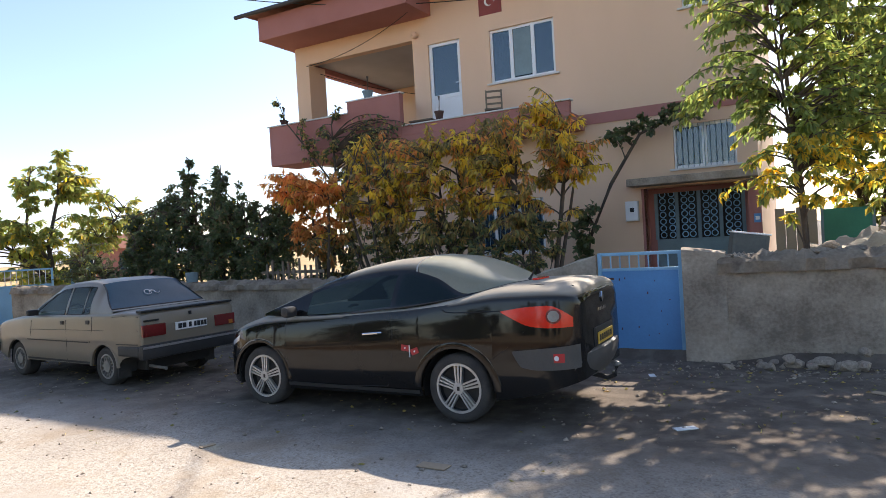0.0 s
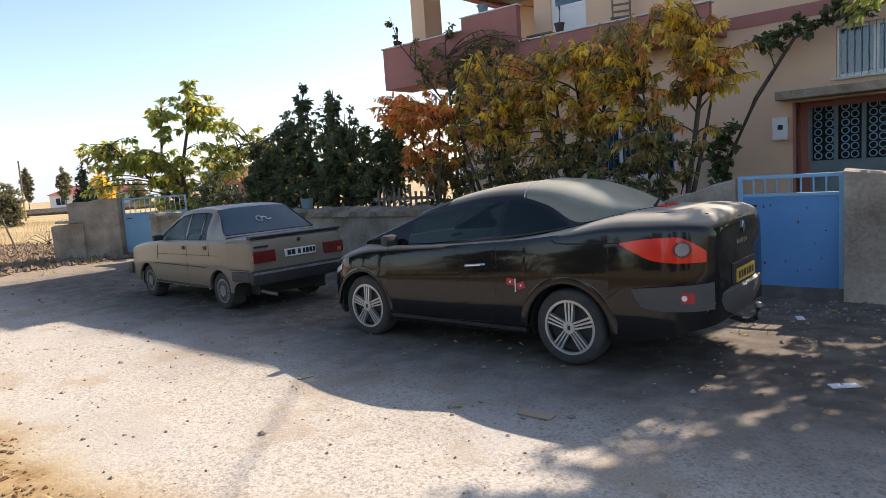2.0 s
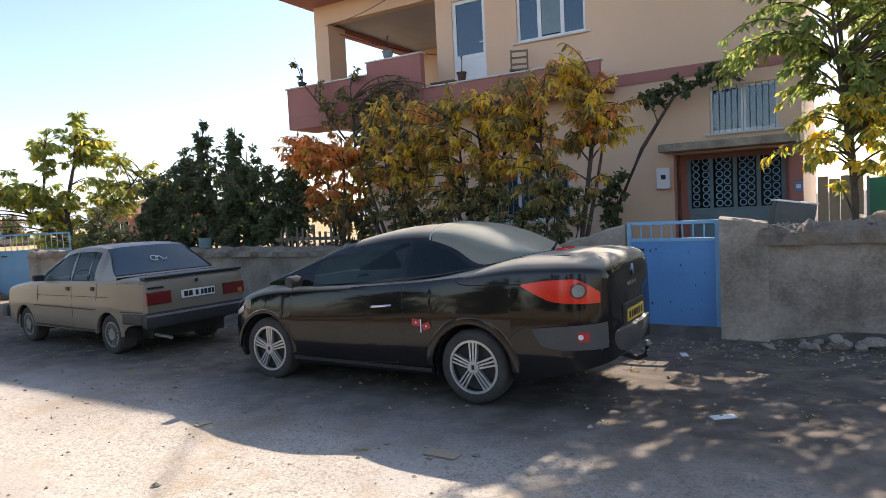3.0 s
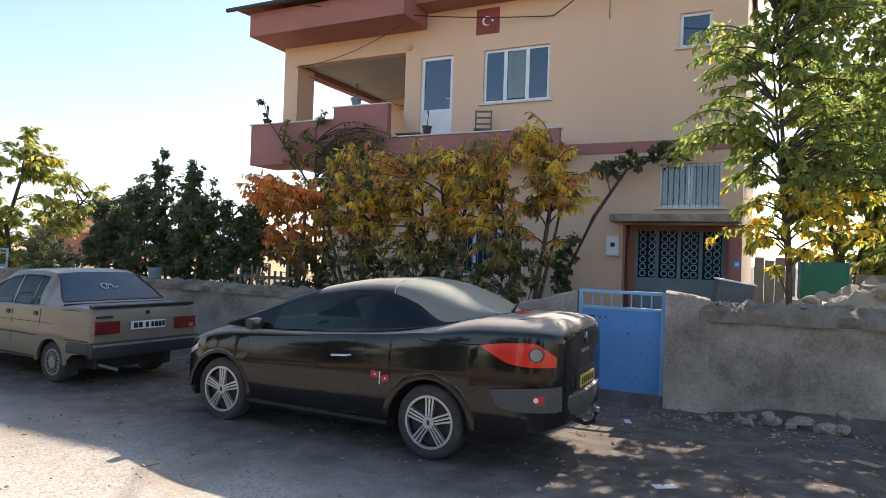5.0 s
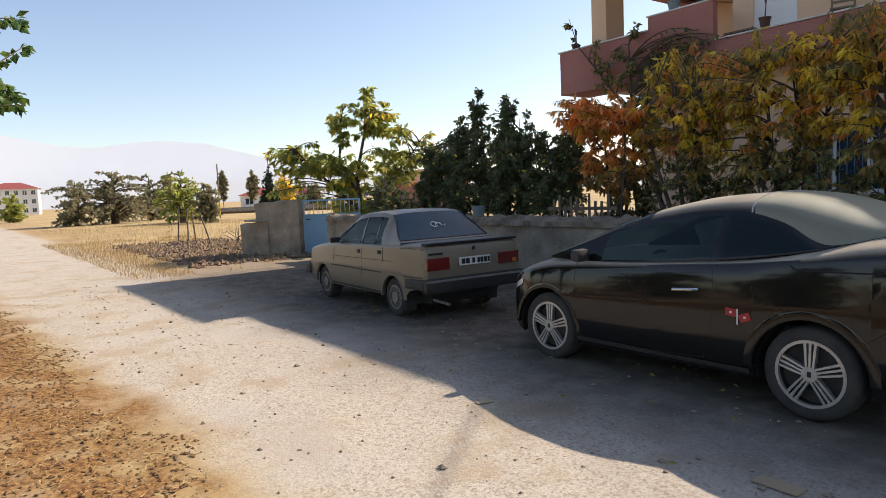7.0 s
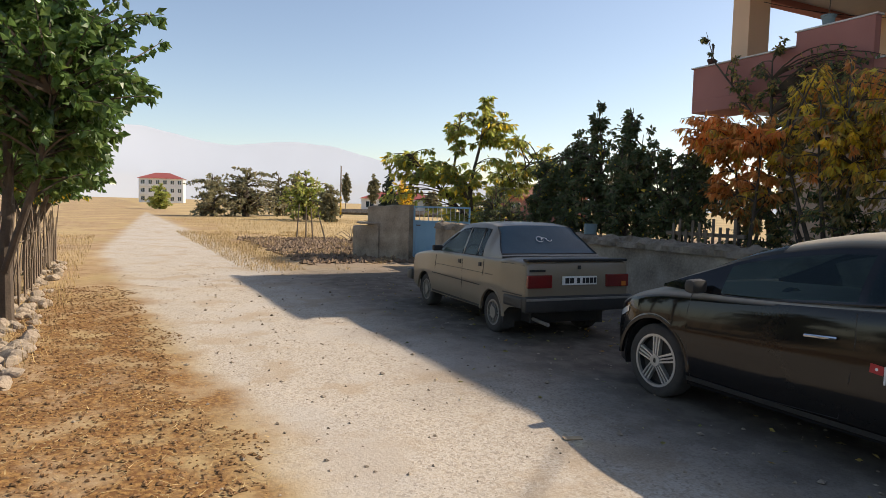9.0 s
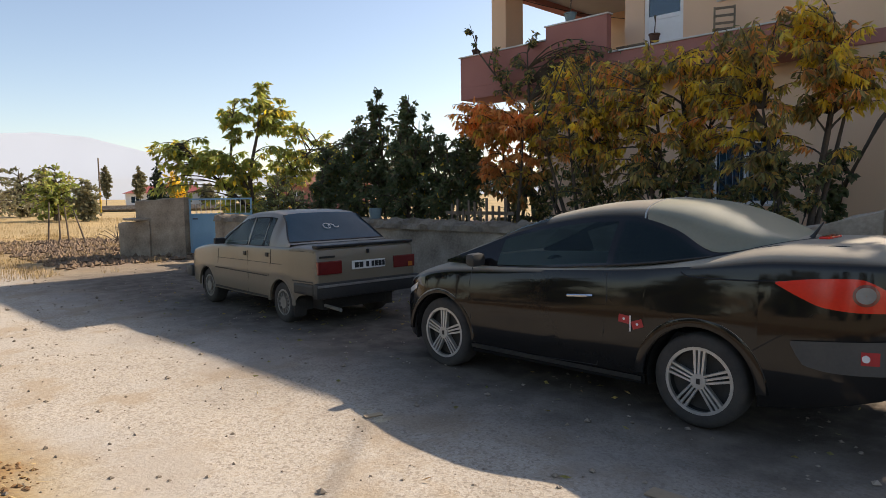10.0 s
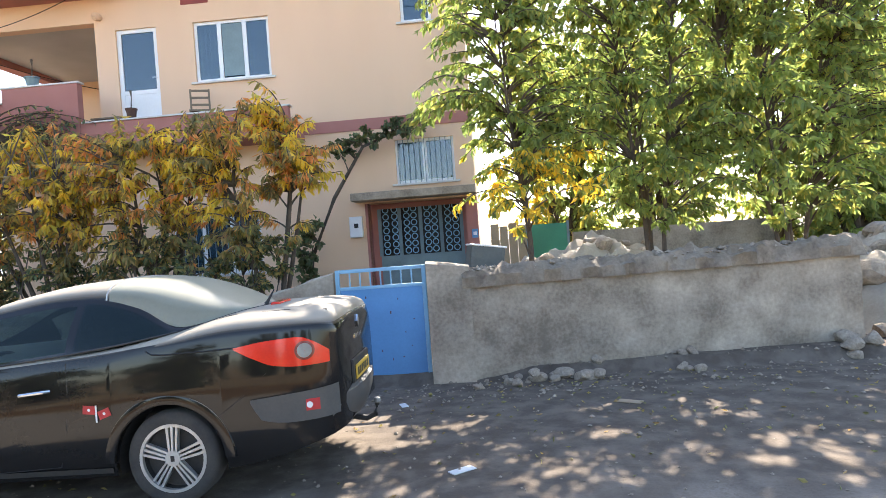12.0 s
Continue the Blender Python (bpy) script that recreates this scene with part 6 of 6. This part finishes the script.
# apartment block and a low house far off
def block(name, label, cx, cy, w, dep, storeys, wallm, roofm, turn, bays):
    b = thing(name, label, "building", at=(cx, cy, -0.1), rz=turn)
    H = storeys * 3.0
    holes = [(-w / 2 + (k + 0.28) * w / bays, -w / 2 + (k + 0.75) * w / bays, s * 3 + 0.9, s * 3 + 2.3) for k in range(bays) for s in range(storeys)]
    part("wall", wall_mesh(-w / 2, w / 2, 0, H, -dep / 2, -dep / 2 + 0.3, holes), wallm, b)
    part("wall", box(-w / 2, w / 2, dep / 2 - 0.3, dep / 2, 0, H), wallm, b)
    for s in (-1, 1):
        part("wall", box(s * w / 2 - 0.15, s * w / 2 + 0.15, -dep / 2 + 0.3, dep / 2 - 0.3, 0, H), wallm, b)
    for q in holes:
        wn_ = part("window", box(q[0], q[1], -dep / 2 + 0.14, -dep / 2 + 0.18, q[2], q[3]), PANE, b)
        part("frame", box((q[0] + q[1]) / 2 - 0.04, (q[0] + q[1]) / 2 + 0.04, -dep / 2 + 0.1, -dep / 2 + 0.139, q[2], q[3]), PVC, wn_)
    for s in range(1, storeys):
        part("balcony", box(-w / 2 + 0.2, -w / 2 + w / bays * 1.4, -dep / 2 - 1.0, -dep / 2 - 0.01, s * 3 - 0.1, s * 3 + 0.9), WHITEP, b)
    bm = bmesh.new()
    e, ridge = 0.7, dep * 0.22
    v = [bm.verts.new(p) for p in ((-w / 2 - e, -dep / 2 - e, H), (w / 2 + e, -dep / 2 - e, H), (w / 2 + e, dep / 2 + e, H), (-w / 2 - e, dep / 2 + e, H), (-w / 2 + dep / 2, 0, H + ridge), (w / 2 - dep / 2, 0, H + ridge))]
    for f in ((0, 1, 5, 4), (1, 2, 5), (2, 3, 4, 5), (3, 0, 4), (3, 2, 1, 0)):
        bm.faces.new([v[i] for i in f])
    part("roof", bm, roofm, b)
    return b


bx, by = at_bearing(86.2, 270)
block("apartment_building", "white three-storey apartment block with red roof across the fields", bx, by, 15, 10, 3, WHITEP, DEEPRED, 80, 6)
bx, by = at_bearing(67.0, 165)
block("farm_house", "low white farm house with red roof across the field", bx, by, 18, 8, 1, WHITEP, DEEPRED, 66, 5)
bx, by = at_bearing(54.5, 75)
block("brick_house", "small brown house half hidden by the hedge", bx, by, 9, 7, 1, PINK, TILE, 50, 3)
pl = thing("utility_pole", "thin wooden utility pole in the field", "pole", at=(*at_bearing(72.0, 75), 0))
part("pole", tube([(0, 0, -0.1), (0, 0, 5.8)], [0.09, 0.07], 8), WOOD, pl)
part("marker", tube([(0, 0, 0.3), (0, 0, 2.4)], [0.1, 0.1], 8), LEAF_YELLOW, pl)
a, b = at_bearing(74, 100), at_bearing(58, 90)
solo("field_wall", tube([(*a, 0.35), (*b, 0.35)], 0.5, 4), CAP, "low dark field wall far across the stubble", "wall", kind="structure")


def hills(d, peaks, base, name, seed):
    rows_ = [[], []]
    for k in range(161):
        bear = 20 + 90 * k / 160
        h = base + sum(q * math.exp(-((bear - c) / w) ** 2) for c, w, q in peaks) + 6 * fbm(bear * 0.3, seed, 1.0)
        x, y = at_bearing(bear, d)
        rows_[0].append((x, y, -5))
        rows_[1].append((x, y, max(2, h)))
    back_ = [(p[0] * 1.15, p[1] * 1.15, p[2]) for p in rows_[1]]
    return solo(name, loft(rows_ + [back_]), HAZE_GLOW, "pale hazy mountain ridge on the horizon", "mountain", kind="structure", smooth=True)


# distance haze put into the ridges' colour as a pale bluish glow
HAZE_GLOW = bpy.data.materials.new("painted_haze_glow")
HAZE_GLOW.use_nodes = True
hn, hl = HAZE_GLOW.node_tree.nodes, HAZE_GLOW.node_tree.links
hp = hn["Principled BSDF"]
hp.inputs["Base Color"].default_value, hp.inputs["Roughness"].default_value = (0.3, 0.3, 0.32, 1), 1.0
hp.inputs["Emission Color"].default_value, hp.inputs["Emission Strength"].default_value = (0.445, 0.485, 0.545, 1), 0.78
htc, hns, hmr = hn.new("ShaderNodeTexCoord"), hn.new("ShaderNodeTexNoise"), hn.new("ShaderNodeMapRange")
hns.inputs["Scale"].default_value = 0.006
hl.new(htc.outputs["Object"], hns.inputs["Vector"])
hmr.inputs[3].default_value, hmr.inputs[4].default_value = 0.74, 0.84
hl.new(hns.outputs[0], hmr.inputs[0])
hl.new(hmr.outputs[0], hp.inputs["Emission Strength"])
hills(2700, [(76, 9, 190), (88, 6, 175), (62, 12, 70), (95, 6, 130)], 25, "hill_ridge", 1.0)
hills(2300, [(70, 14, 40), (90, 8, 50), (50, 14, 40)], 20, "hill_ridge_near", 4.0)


# ---- stones, litter and small things ----
def rock_bm(r, seed, squash=0.7):
    bm = bmesh.new()
    bmesh.ops.create_icosphere(bm, subdivisions=2, radius=1)
    rr = np.random.default_rng(seed)
    ax = rr.uniform(0.65, 1.3, 3)
    cuts = [(Vector(rr.normal(size=3)).normalized(), rr.uniform(0.45, 0.8)) for _ in range(7)]
    for v in bm.verts:
        p = v.co.copy()
        for nrm, dd in cuts:
            e = p.dot(nrm) - dd
            if e > 0:
                p -= nrm * e * 0.9
        p += p.normalized() * 0.06 * noise.noise(p * 3 + Vector((seed, 0, 0)))
        v.co = Vector((p.x * ax[0], p.y * ax[1], p.z * squash)) * r
    return bm


ROCKS = []
for k in range(6):
    ob = link_mesh("stone", rock_bm(1.0, k + 1), STONE)
    ROCKS.append(ob.data)
    bpy.data.objects.remove(ob)


def stone(x, y, r, k, z=None, group="rubble at the wall's foot", label="pale broken field stone lying on the ground"):
    ob = tagged(new("stone", ROCKS[k % 6]), label, "stone", group)
    rr = random.Random(k * 7 + 1)
    ob.matrix_basis = pose(x, y, (ground_z(x, y) if z is None else z) + r * 0.28, rr.uniform(-15, 15), rr.uniform(-15, 15), rr.uniform(0, 360)) @ Matrix.Diagonal((r, r, r, 1))
    return ob


random.seed(11)
k = 0
for cx, w, n, r in ((2.35, 0.35, 9, 0.09), (3.0, 0.25, 6, 0.13), (3.35, 0.2, 3, 0.16), (4.5, 0.4, 6, 0.11), (6.5, 0.35, 9, 0.14), (7.1, 0.4, 8, 0.16)):
    for j in range(n):
        x = random.gauss(cx, w * 0.6)
        stone(x, 8.05 + 0.115 * (x - 2) - random.uniform(0.0, 0.5), r * random.uniform(0.4, 1.1), k)
        k += 1
stone(2.75, 7.75, 0.1, 91, 0.08, label="white broken stone on top of the rubble")
for j in range(150):
    x = random.uniform(-17, -4.8) if j < 100 else random.uniform(-9.5, -4.6)
    stone(x, -0.75 - 0.5 * random.random() + 0.012 * (x + 6), random.uniform(0.05, 0.13), k, group="stones along the mulberry row")
    k += 1


def mound(name, label, cx, cy, rx, ry, h, seed):
    f = lambda x, y: h * max(0, 1 - ((x - cx) / rx) ** 2 - ((y - cy) / ry) ** 2) ** 0.8 * (1 + 0.3 * fbm(x, y, 1.5, seed))
    n = 36
    rows2 = [[(cx + rx * (2 * i / n - 1), cy + ry * (2 * q / n - 1), -0.05 + f(cx + rx * (2 * i / n - 1), cy + ry * (2 * q / n - 1))) for q in range(n + 1)] for i in range(n + 1)]
    solo(name, loft(rows2), PALEEARTH, label, "mound", kind="structure", smooth=True)
    return f


PALEEARTH = mat("pale_rubble_earth", (0.5, 0.43, 0.34), (0.36, 0.3, 0.23), 0.95, 3, 25, 0.8, dist=0.03)
ruin = mound("ruin_mound", "pale earth mound of a ruined stone wall", 9.2, 11.8, 2.2, 3.4, 1.3, 3.0)
heap = mound("yard_mound", "pale rubble and earth heap in the yard", 4.2, 12.4, 2.1, 1.9, 1.65, 5.0)
for j in range(60):
    x, y = random.uniform(7.4, 11.0), random.uniform(8.8, 14.8)
    stone(x, y, random.uniform(0.12, 0.34), k, max(ground_z(x, y), ruin(x, y) - 0.07), group="ruined stone heap", label="tumbled stone of a ruined wall")
    k += 1
for j in range(26):
    x, y = random.uniform(2.8, 5.8), random.uniform(11.0, 14.2)
    stone(x, y, random.uniform(0.08, 0.26), k, max(ground_z(x, y), heap(x, y) - 0.07), group="rubble heap in the yard", label="pale rubble piled in the yard")
    k += 1


def scatter(name, label, material, n, area, size, seed, flat=0.7, keep=None, sink=0.25):
    """Countless small lumps lying on the ground, in one mesh."""
    rr = np.random.default_rng(seed)
    base = np.array([(1, 0, 0), (-1, 0, 0), (0, 1, 0), (0, -1, 0), (0, 0, 1), (0, 0, -1)], float)
    tri = [(0, 2, 4), (2, 1, 4), (1, 3, 4), (3, 0, 4), (2, 0, 5), (1, 2, 5), (3, 1, 5), (0, 3, 5)]
    V, F = [], []
    while len(V) < n * 6:
        x, y = rr.uniform(area[0], area[1]), rr.uniform(area[2], area[3])
        if keep and not keep(x, y):
            continue
        s = rr.uniform(size[0], size[1]) * (0.5 + rr.random())
        a = rr.uniform(0, 6.28)
        c = ground_z(x, y)
        off = len(V)
        for p in base:
            q = p * rr.uniform(0.6, 1.3, 3) * s
            V.append((x + q[0] * math.cos(a) - q[1] * math.sin(a), y + q[0] * math.sin(a) + q[1] * math.cos(a), c + q[2] * flat + s * sink))
        F += [tuple(i + off for i in t_) for t_ in tri]
    me = bpy.data.meshes.new(name)
    me.from_pydata(V, [], F)
    me.materials.append(material)
    return tagged(new(name, me), label, "debris", kind="stuff")


def cap_crumbs(name, label, material, n, a, b, z0, z1, size, seed):
    """Loose earth and stone bits lying along a wall's top."""
    ob = scatter(name, label, material, n, (0, 1, 0, 1), size, seed)
    rr = np.random.default_rng(seed + 100)
    co = np.array([tuple(v.co) for v in ob.data.vertices]).reshape(n, 6, 3)
    for q in co:
        c = q.mean(0).copy()
        f, off = rr.random(), rr.normal(0, 0.07)
        q += np.array((a[0] + (b[0] - a[0]) * f, a[1] + (b[1] - a[1]) * f + off, z0 + (z1 - z0) * f - abs(off) * 0.35)) - c
    ob.data.vertices.foreach_set("co", co.reshape(-1))
    ob.data.update()
    return ob


cap_crumbs("cap_crumbs", "loose stones and earth crumbs on the wall top", STONE, 420, (2.0, 8.25), (6.95, 8.8), 1.37, 1.41, (0.012, 0.05), 61)
cap_crumbs("cap_crumbs", "loose earth crumbs on the garden wall top", CLOD, 500, (-14.4, 8.28), (-0.8, 8.28), 1.22, 1.2, (0.01, 0.035), 62)
DUNG = mat("dry_dung", (0.24, 0.13, 0.055), (0.16, 0.085, 0.035), 0.95, 4, 30, 0.3, island=0.35)
scatter("pebbles", "loose pebbles scattered over the dusty lane", STONE, 2600, (-16, 6, -0.2, 8.0), (0.006, 0.016), 1, 0.6)
scatter("lane_stones", "small grey stones lying on the lane", STONE, 260, (-14, 6, 0.3, 7.8), (0.015, 0.03), 2, 0.6)
scatter("earth_clods", "dry earth clods of the ploughed plot", CLOD, 4200, (-27, -15.3, 4.7, 9), (0.03, 0.09), 3, 0.8, lambda x, y: y > 4.6 + 0.25 * abs(fbm(x, 1, 0.8)) - 0.02 * (x + 15))
scatter("manure_crumbs", "brown dry dung and straw crumbs on the verge", DUNG, 9000, (-12, 1.5, -1.0, 1.5), (0.006, 0.019), 4, 0.55, lambda x, y: y < 1.1 + 0.075 * x + 0.45 * fbm(x, y, 0.9))
scatter("rubble_crumbs", "crumbled stone and earth at the wall's foot", STONE, 600, (0.5, 8, 7.0, 8.7), (0.008, 0.026), 5, 0.7, lambda x, y: y < 8.1 + 0.115 * (x - 2))


def straws(name, label, material, n, area, length, seed, keep=None, lift=0.0, upright=0.0):
    rr = np.random.default_rng(seed)
    V, F = [], []
    while len(F) < n:
        x, y = rr.uniform(area[0], area[1]), rr.uniform(area[2], area[3])
        if keep and not keep(x, y):
            continue
        a, l_ = rr.uniform(0, 6.28), length * rr.uniform(0.4, 1.3)
        w = 0.0035 + 0.002 * rr.random()
        z = ground_z(x, y) + 0.006 + lift * rr.random()
        u = upright * rr.uniform(0.5, 1.2) * l_
        hx, hy = math.cos(a) * l_ * (1 if not upright else 0.35), math.sin(a) * l_ * (1 if not upright else 0.35)
        o = len(V)
        V += [(x - math.sin(a) * w, y + math.cos(a) * w, z), (x + math.sin(a) * w, y - math.cos(a) * w, z), (x + hx, y + hy, z + u + 0.01 * rr.random())]
        F.append((o, o + 1, o + 2))
    me = bpy.data.meshes.new(name)
    me.from_pydata(V, [], F)
    me.materials.append(material)
    return tagged(new(name, me), label, "grass", kind="stuff")


straws("straw_litter", "dry straw strewn over the verge", STRAW, 4200, (-11, 1.6, -2.8, 1.3), 0.1, 6, lambda x, y: y < 1.15 + 0.075 * x + 0.4 * fbm(x, y, 0.9), 0.02)
straws("dry_grass", "dry grass tufts along the field edge", STRAW, 14000, (-34, -14, 3.0, 9.5), 0.16, 7, lambda x, y: fbm(x, y, 0.6, 5.0) > 0.08 or y < 4.4, 0.0, 1.0)
straws("verge_grass", "dry grass under the mulberry row", STRAW, 6000, (-30, -5.5, -3.5, -0.5), 0.15, 8, None, 0.0, 1.0)
straws("stubble", "pale stubble of the dry field", STRAW, 12000, (-60, -27, 4.5, 26), 0.3, 9, None, 0.0, 1.0)

# stick fence under the mulberries
sf = thing("stick_fence", "rough fence of grey sticks under the mulberry row", "fence")
random.seed(21)
for j in range(78):
    x = -5.4 - j * 0.165 + random.uniform(-0.08, 0.08)
    y, hh = -1.25 + random.uniform(-0.1, 0.1), random.uniform(0.8, 1.5)
    part("stick", tube([(x, y, -0.05), (x + random.uniform(-0.08, 0.08), y, hh * 0.5), (x + random.uniform(-0.2, 0.2), y + random.uniform(-0.1, 0.1), hh)], [0.02, 0.017, 0.009], 5), WOOD, sf)
for z in (0.45, 0.95):
    part("rail", tube([(-5.4 - 0.9 * q, -1.25 + 0.05 * math.sin(q * 2.1), z + 0.05 * math.sin(q * 1.7)) for q in range(15)], 0.013, 5), WOOD, sf)
# picket remains behind the wall
pf = thing("picket_fence", "grey wooden pickets standing behind the garden wall", "fence")
for j in range(10):
    x = -6.5 + j * 0.14
    part("picket", box(x, x + 0.05, 8.75, 8.77, 0.1, 1.5 + 0.1 * math.sin(j * 2.3), 0.004), WOOD, pf)
for z in (0.7, 1.3):
    part("rail", box(-6.65, -5.05, 8.771, 8.8, z, z + 0.06), WOOD, pf)
# stakes in the field
for j, (bear, d, h, lean) in enumerate(((75.6, 29, 1.6, 0.1), (74.8, 28.5, 1.5, 0.0), (74.2, 29, 1.45, -0.1), (73.0, 27, 1.3, -0.35))):
    x, y = at_bearing(bear, d)
    solo("field_stake", tube([(x, y, -0.1), (x + lean * 0.5, y + lean, h)], [0.035, 0.025], 6), WOOD, "weathered wooden stake in the ploughed plot", "stake", "stakes in the plot")
bp_ = thing("brush_pile", "tangle of dry branches on the ploughed plot", "brush pile")
random.seed(31)
px_, py_ = at_bearing(70.3, 27)
for j in range(26):
    a = random.uniform(0, 6.28)
    l_ = random.uniform(0.6, 1.5)
    q = Vector((px_ + random.uniform(-0.9, 0.9), py_ + random.uniform(-0.4, 0.4), 0.1))
    part("branch", tube([q, q + Vector((math.cos(a) * l_ * 0.5, math.sin(a) * l_ * 0.4, random.uniform(0.1, 0.45))), q + Vector((math.cos(a) * l_, math.sin(a) * l_ * 0.7, random.uniform(0.0, 0.7)))], [0.018, 0.014, 0.005], 4), WOOD, bp_)
# yard beyond the entrance
pw = thing("plywood_screen", "pale weathered plywood screen leaning beside the house", "screen")
for j in range(4):
    part("board", box(2.42 + j * 0.2, 2.61 + j * 0.2, 14.9, 14.93, 0.05, 2.05 - 0.06 * (j % 2), 0.004), PALEWOOD, pw)
gs = thing("green_sheet_door", "green sheet metal door in the yard", "door")
part("sheet", box(3.35, 4.3, 16.4, 16.44, 0.1, 2.0, 0.004), GREENM, gs)
for a in (3.3, 4.3):
    part("post", box(a, a + 0.06, 16.38, 16.46, 0.05, 2.05), STEELG, gs)
solo("yard_wall", wall_mesh(4.5, 9.5, 0, 1.75, 16.8, 17.05, []), CONCRETE, "grey block wall at the yard's end", "wall", kind="structure")
tank = thing("old_water_tank", "dented dark tin tank tilted on a block behind the wall", "tank", at=(2.2, 9.2, 0.12), rz=12)
bm = box(-0.24, 0.24, -0.22, 0.22, 0.0, 0.62, 0.05)
bm.transform(Matrix.Translation((0, 0, 0.9)) @ Matrix.Rotation(radians(9), 4, "Y"))
part("body", bm, TANKM, tank)
bm = box(-0.25, 0.25, -0.23, 0.23, 0.6, 0.625, 0.01)
bm.transform(Matrix.Translation((0, 0, 0.9)) @ Matrix.Rotation(radians(9), 4, "Y"))
part("rim", bm, WHITEP, tank, "white chipped rim")
part("stand", box(-0.25, 0.25, -0.22, 0.22, 0.0, 0.92, 0.01), CONCRETE, tank)
tin = thing("tin_can", "white paint tin planted on the wall cap", "tin", at=(-8.1, 8.28, 1.22))
part("can", tube([(0, 0, 0), (0, 0, 0.2)], [0.11, 0.13], 16), STEELG, tin, smooth=True)
solo("slab", box(-17.45, -16.55, 6.85, 7.5, 1.08, 1.14, 0.015), CONCRETE, "flat stone slab on the low block", "slab")
# small litter on the lane
random.seed(41)
for j, (x, y, w) in enumerate(((0.35, 3.35, 0.13), (2.0, 4.9, 0.1), (-1.9, 3.1, 0.07), (1.3, 7.0, 0.08), (3.6, 6.6, 0.12))):
    z = ground_z(x, y)
    bm = box(-w, w, -w * 0.45, w * 0.45, 0.0, 0.008, 0.002)
    bmesh.ops.rotate(bm, cent=(0, 0, 0), matrix=Matrix.Rotation(radians(37 * j), 3, "Z"), verts=bm.verts)
    bmesh.ops.translate(bm, vec=(x, y, z + 0.004), verts=bm.verts)
    solo("cardboard_scrap", bm, PLATEW if j % 2 else PALEWOOD, "flat pale scrap of litter on the lane", "litter")

# fallen leaves
rngl = np.random.default_rng(77)
n_ = 900
LP = np.stack([rngl.uniform(-11, 7, n_), 8.0 - np.abs(rngl.normal(0, 2.0, n_)), np.zeros(n_)], 1)
LP = LP[LP[:, 1] > 0.8]
LP[:, 2] = [ground_z(x, y) + 0.012 for x, y, _ in LP]
LD = rngl.normal(size=(len(LP), 3)) * np.array([1, 1, 0.12])
fallen = leaf_mesh("fallen_leaves", LP, LD, rngl.uniform(0.03, 0.08, len(LP)), rngl.uniform(0.015, 0.035, len(LP)), LEAF_BRONZE, None, rng=rngl)
tagged(fallen, "dry fallen leaves scattered over the lane", "leaves", kind="stuff")
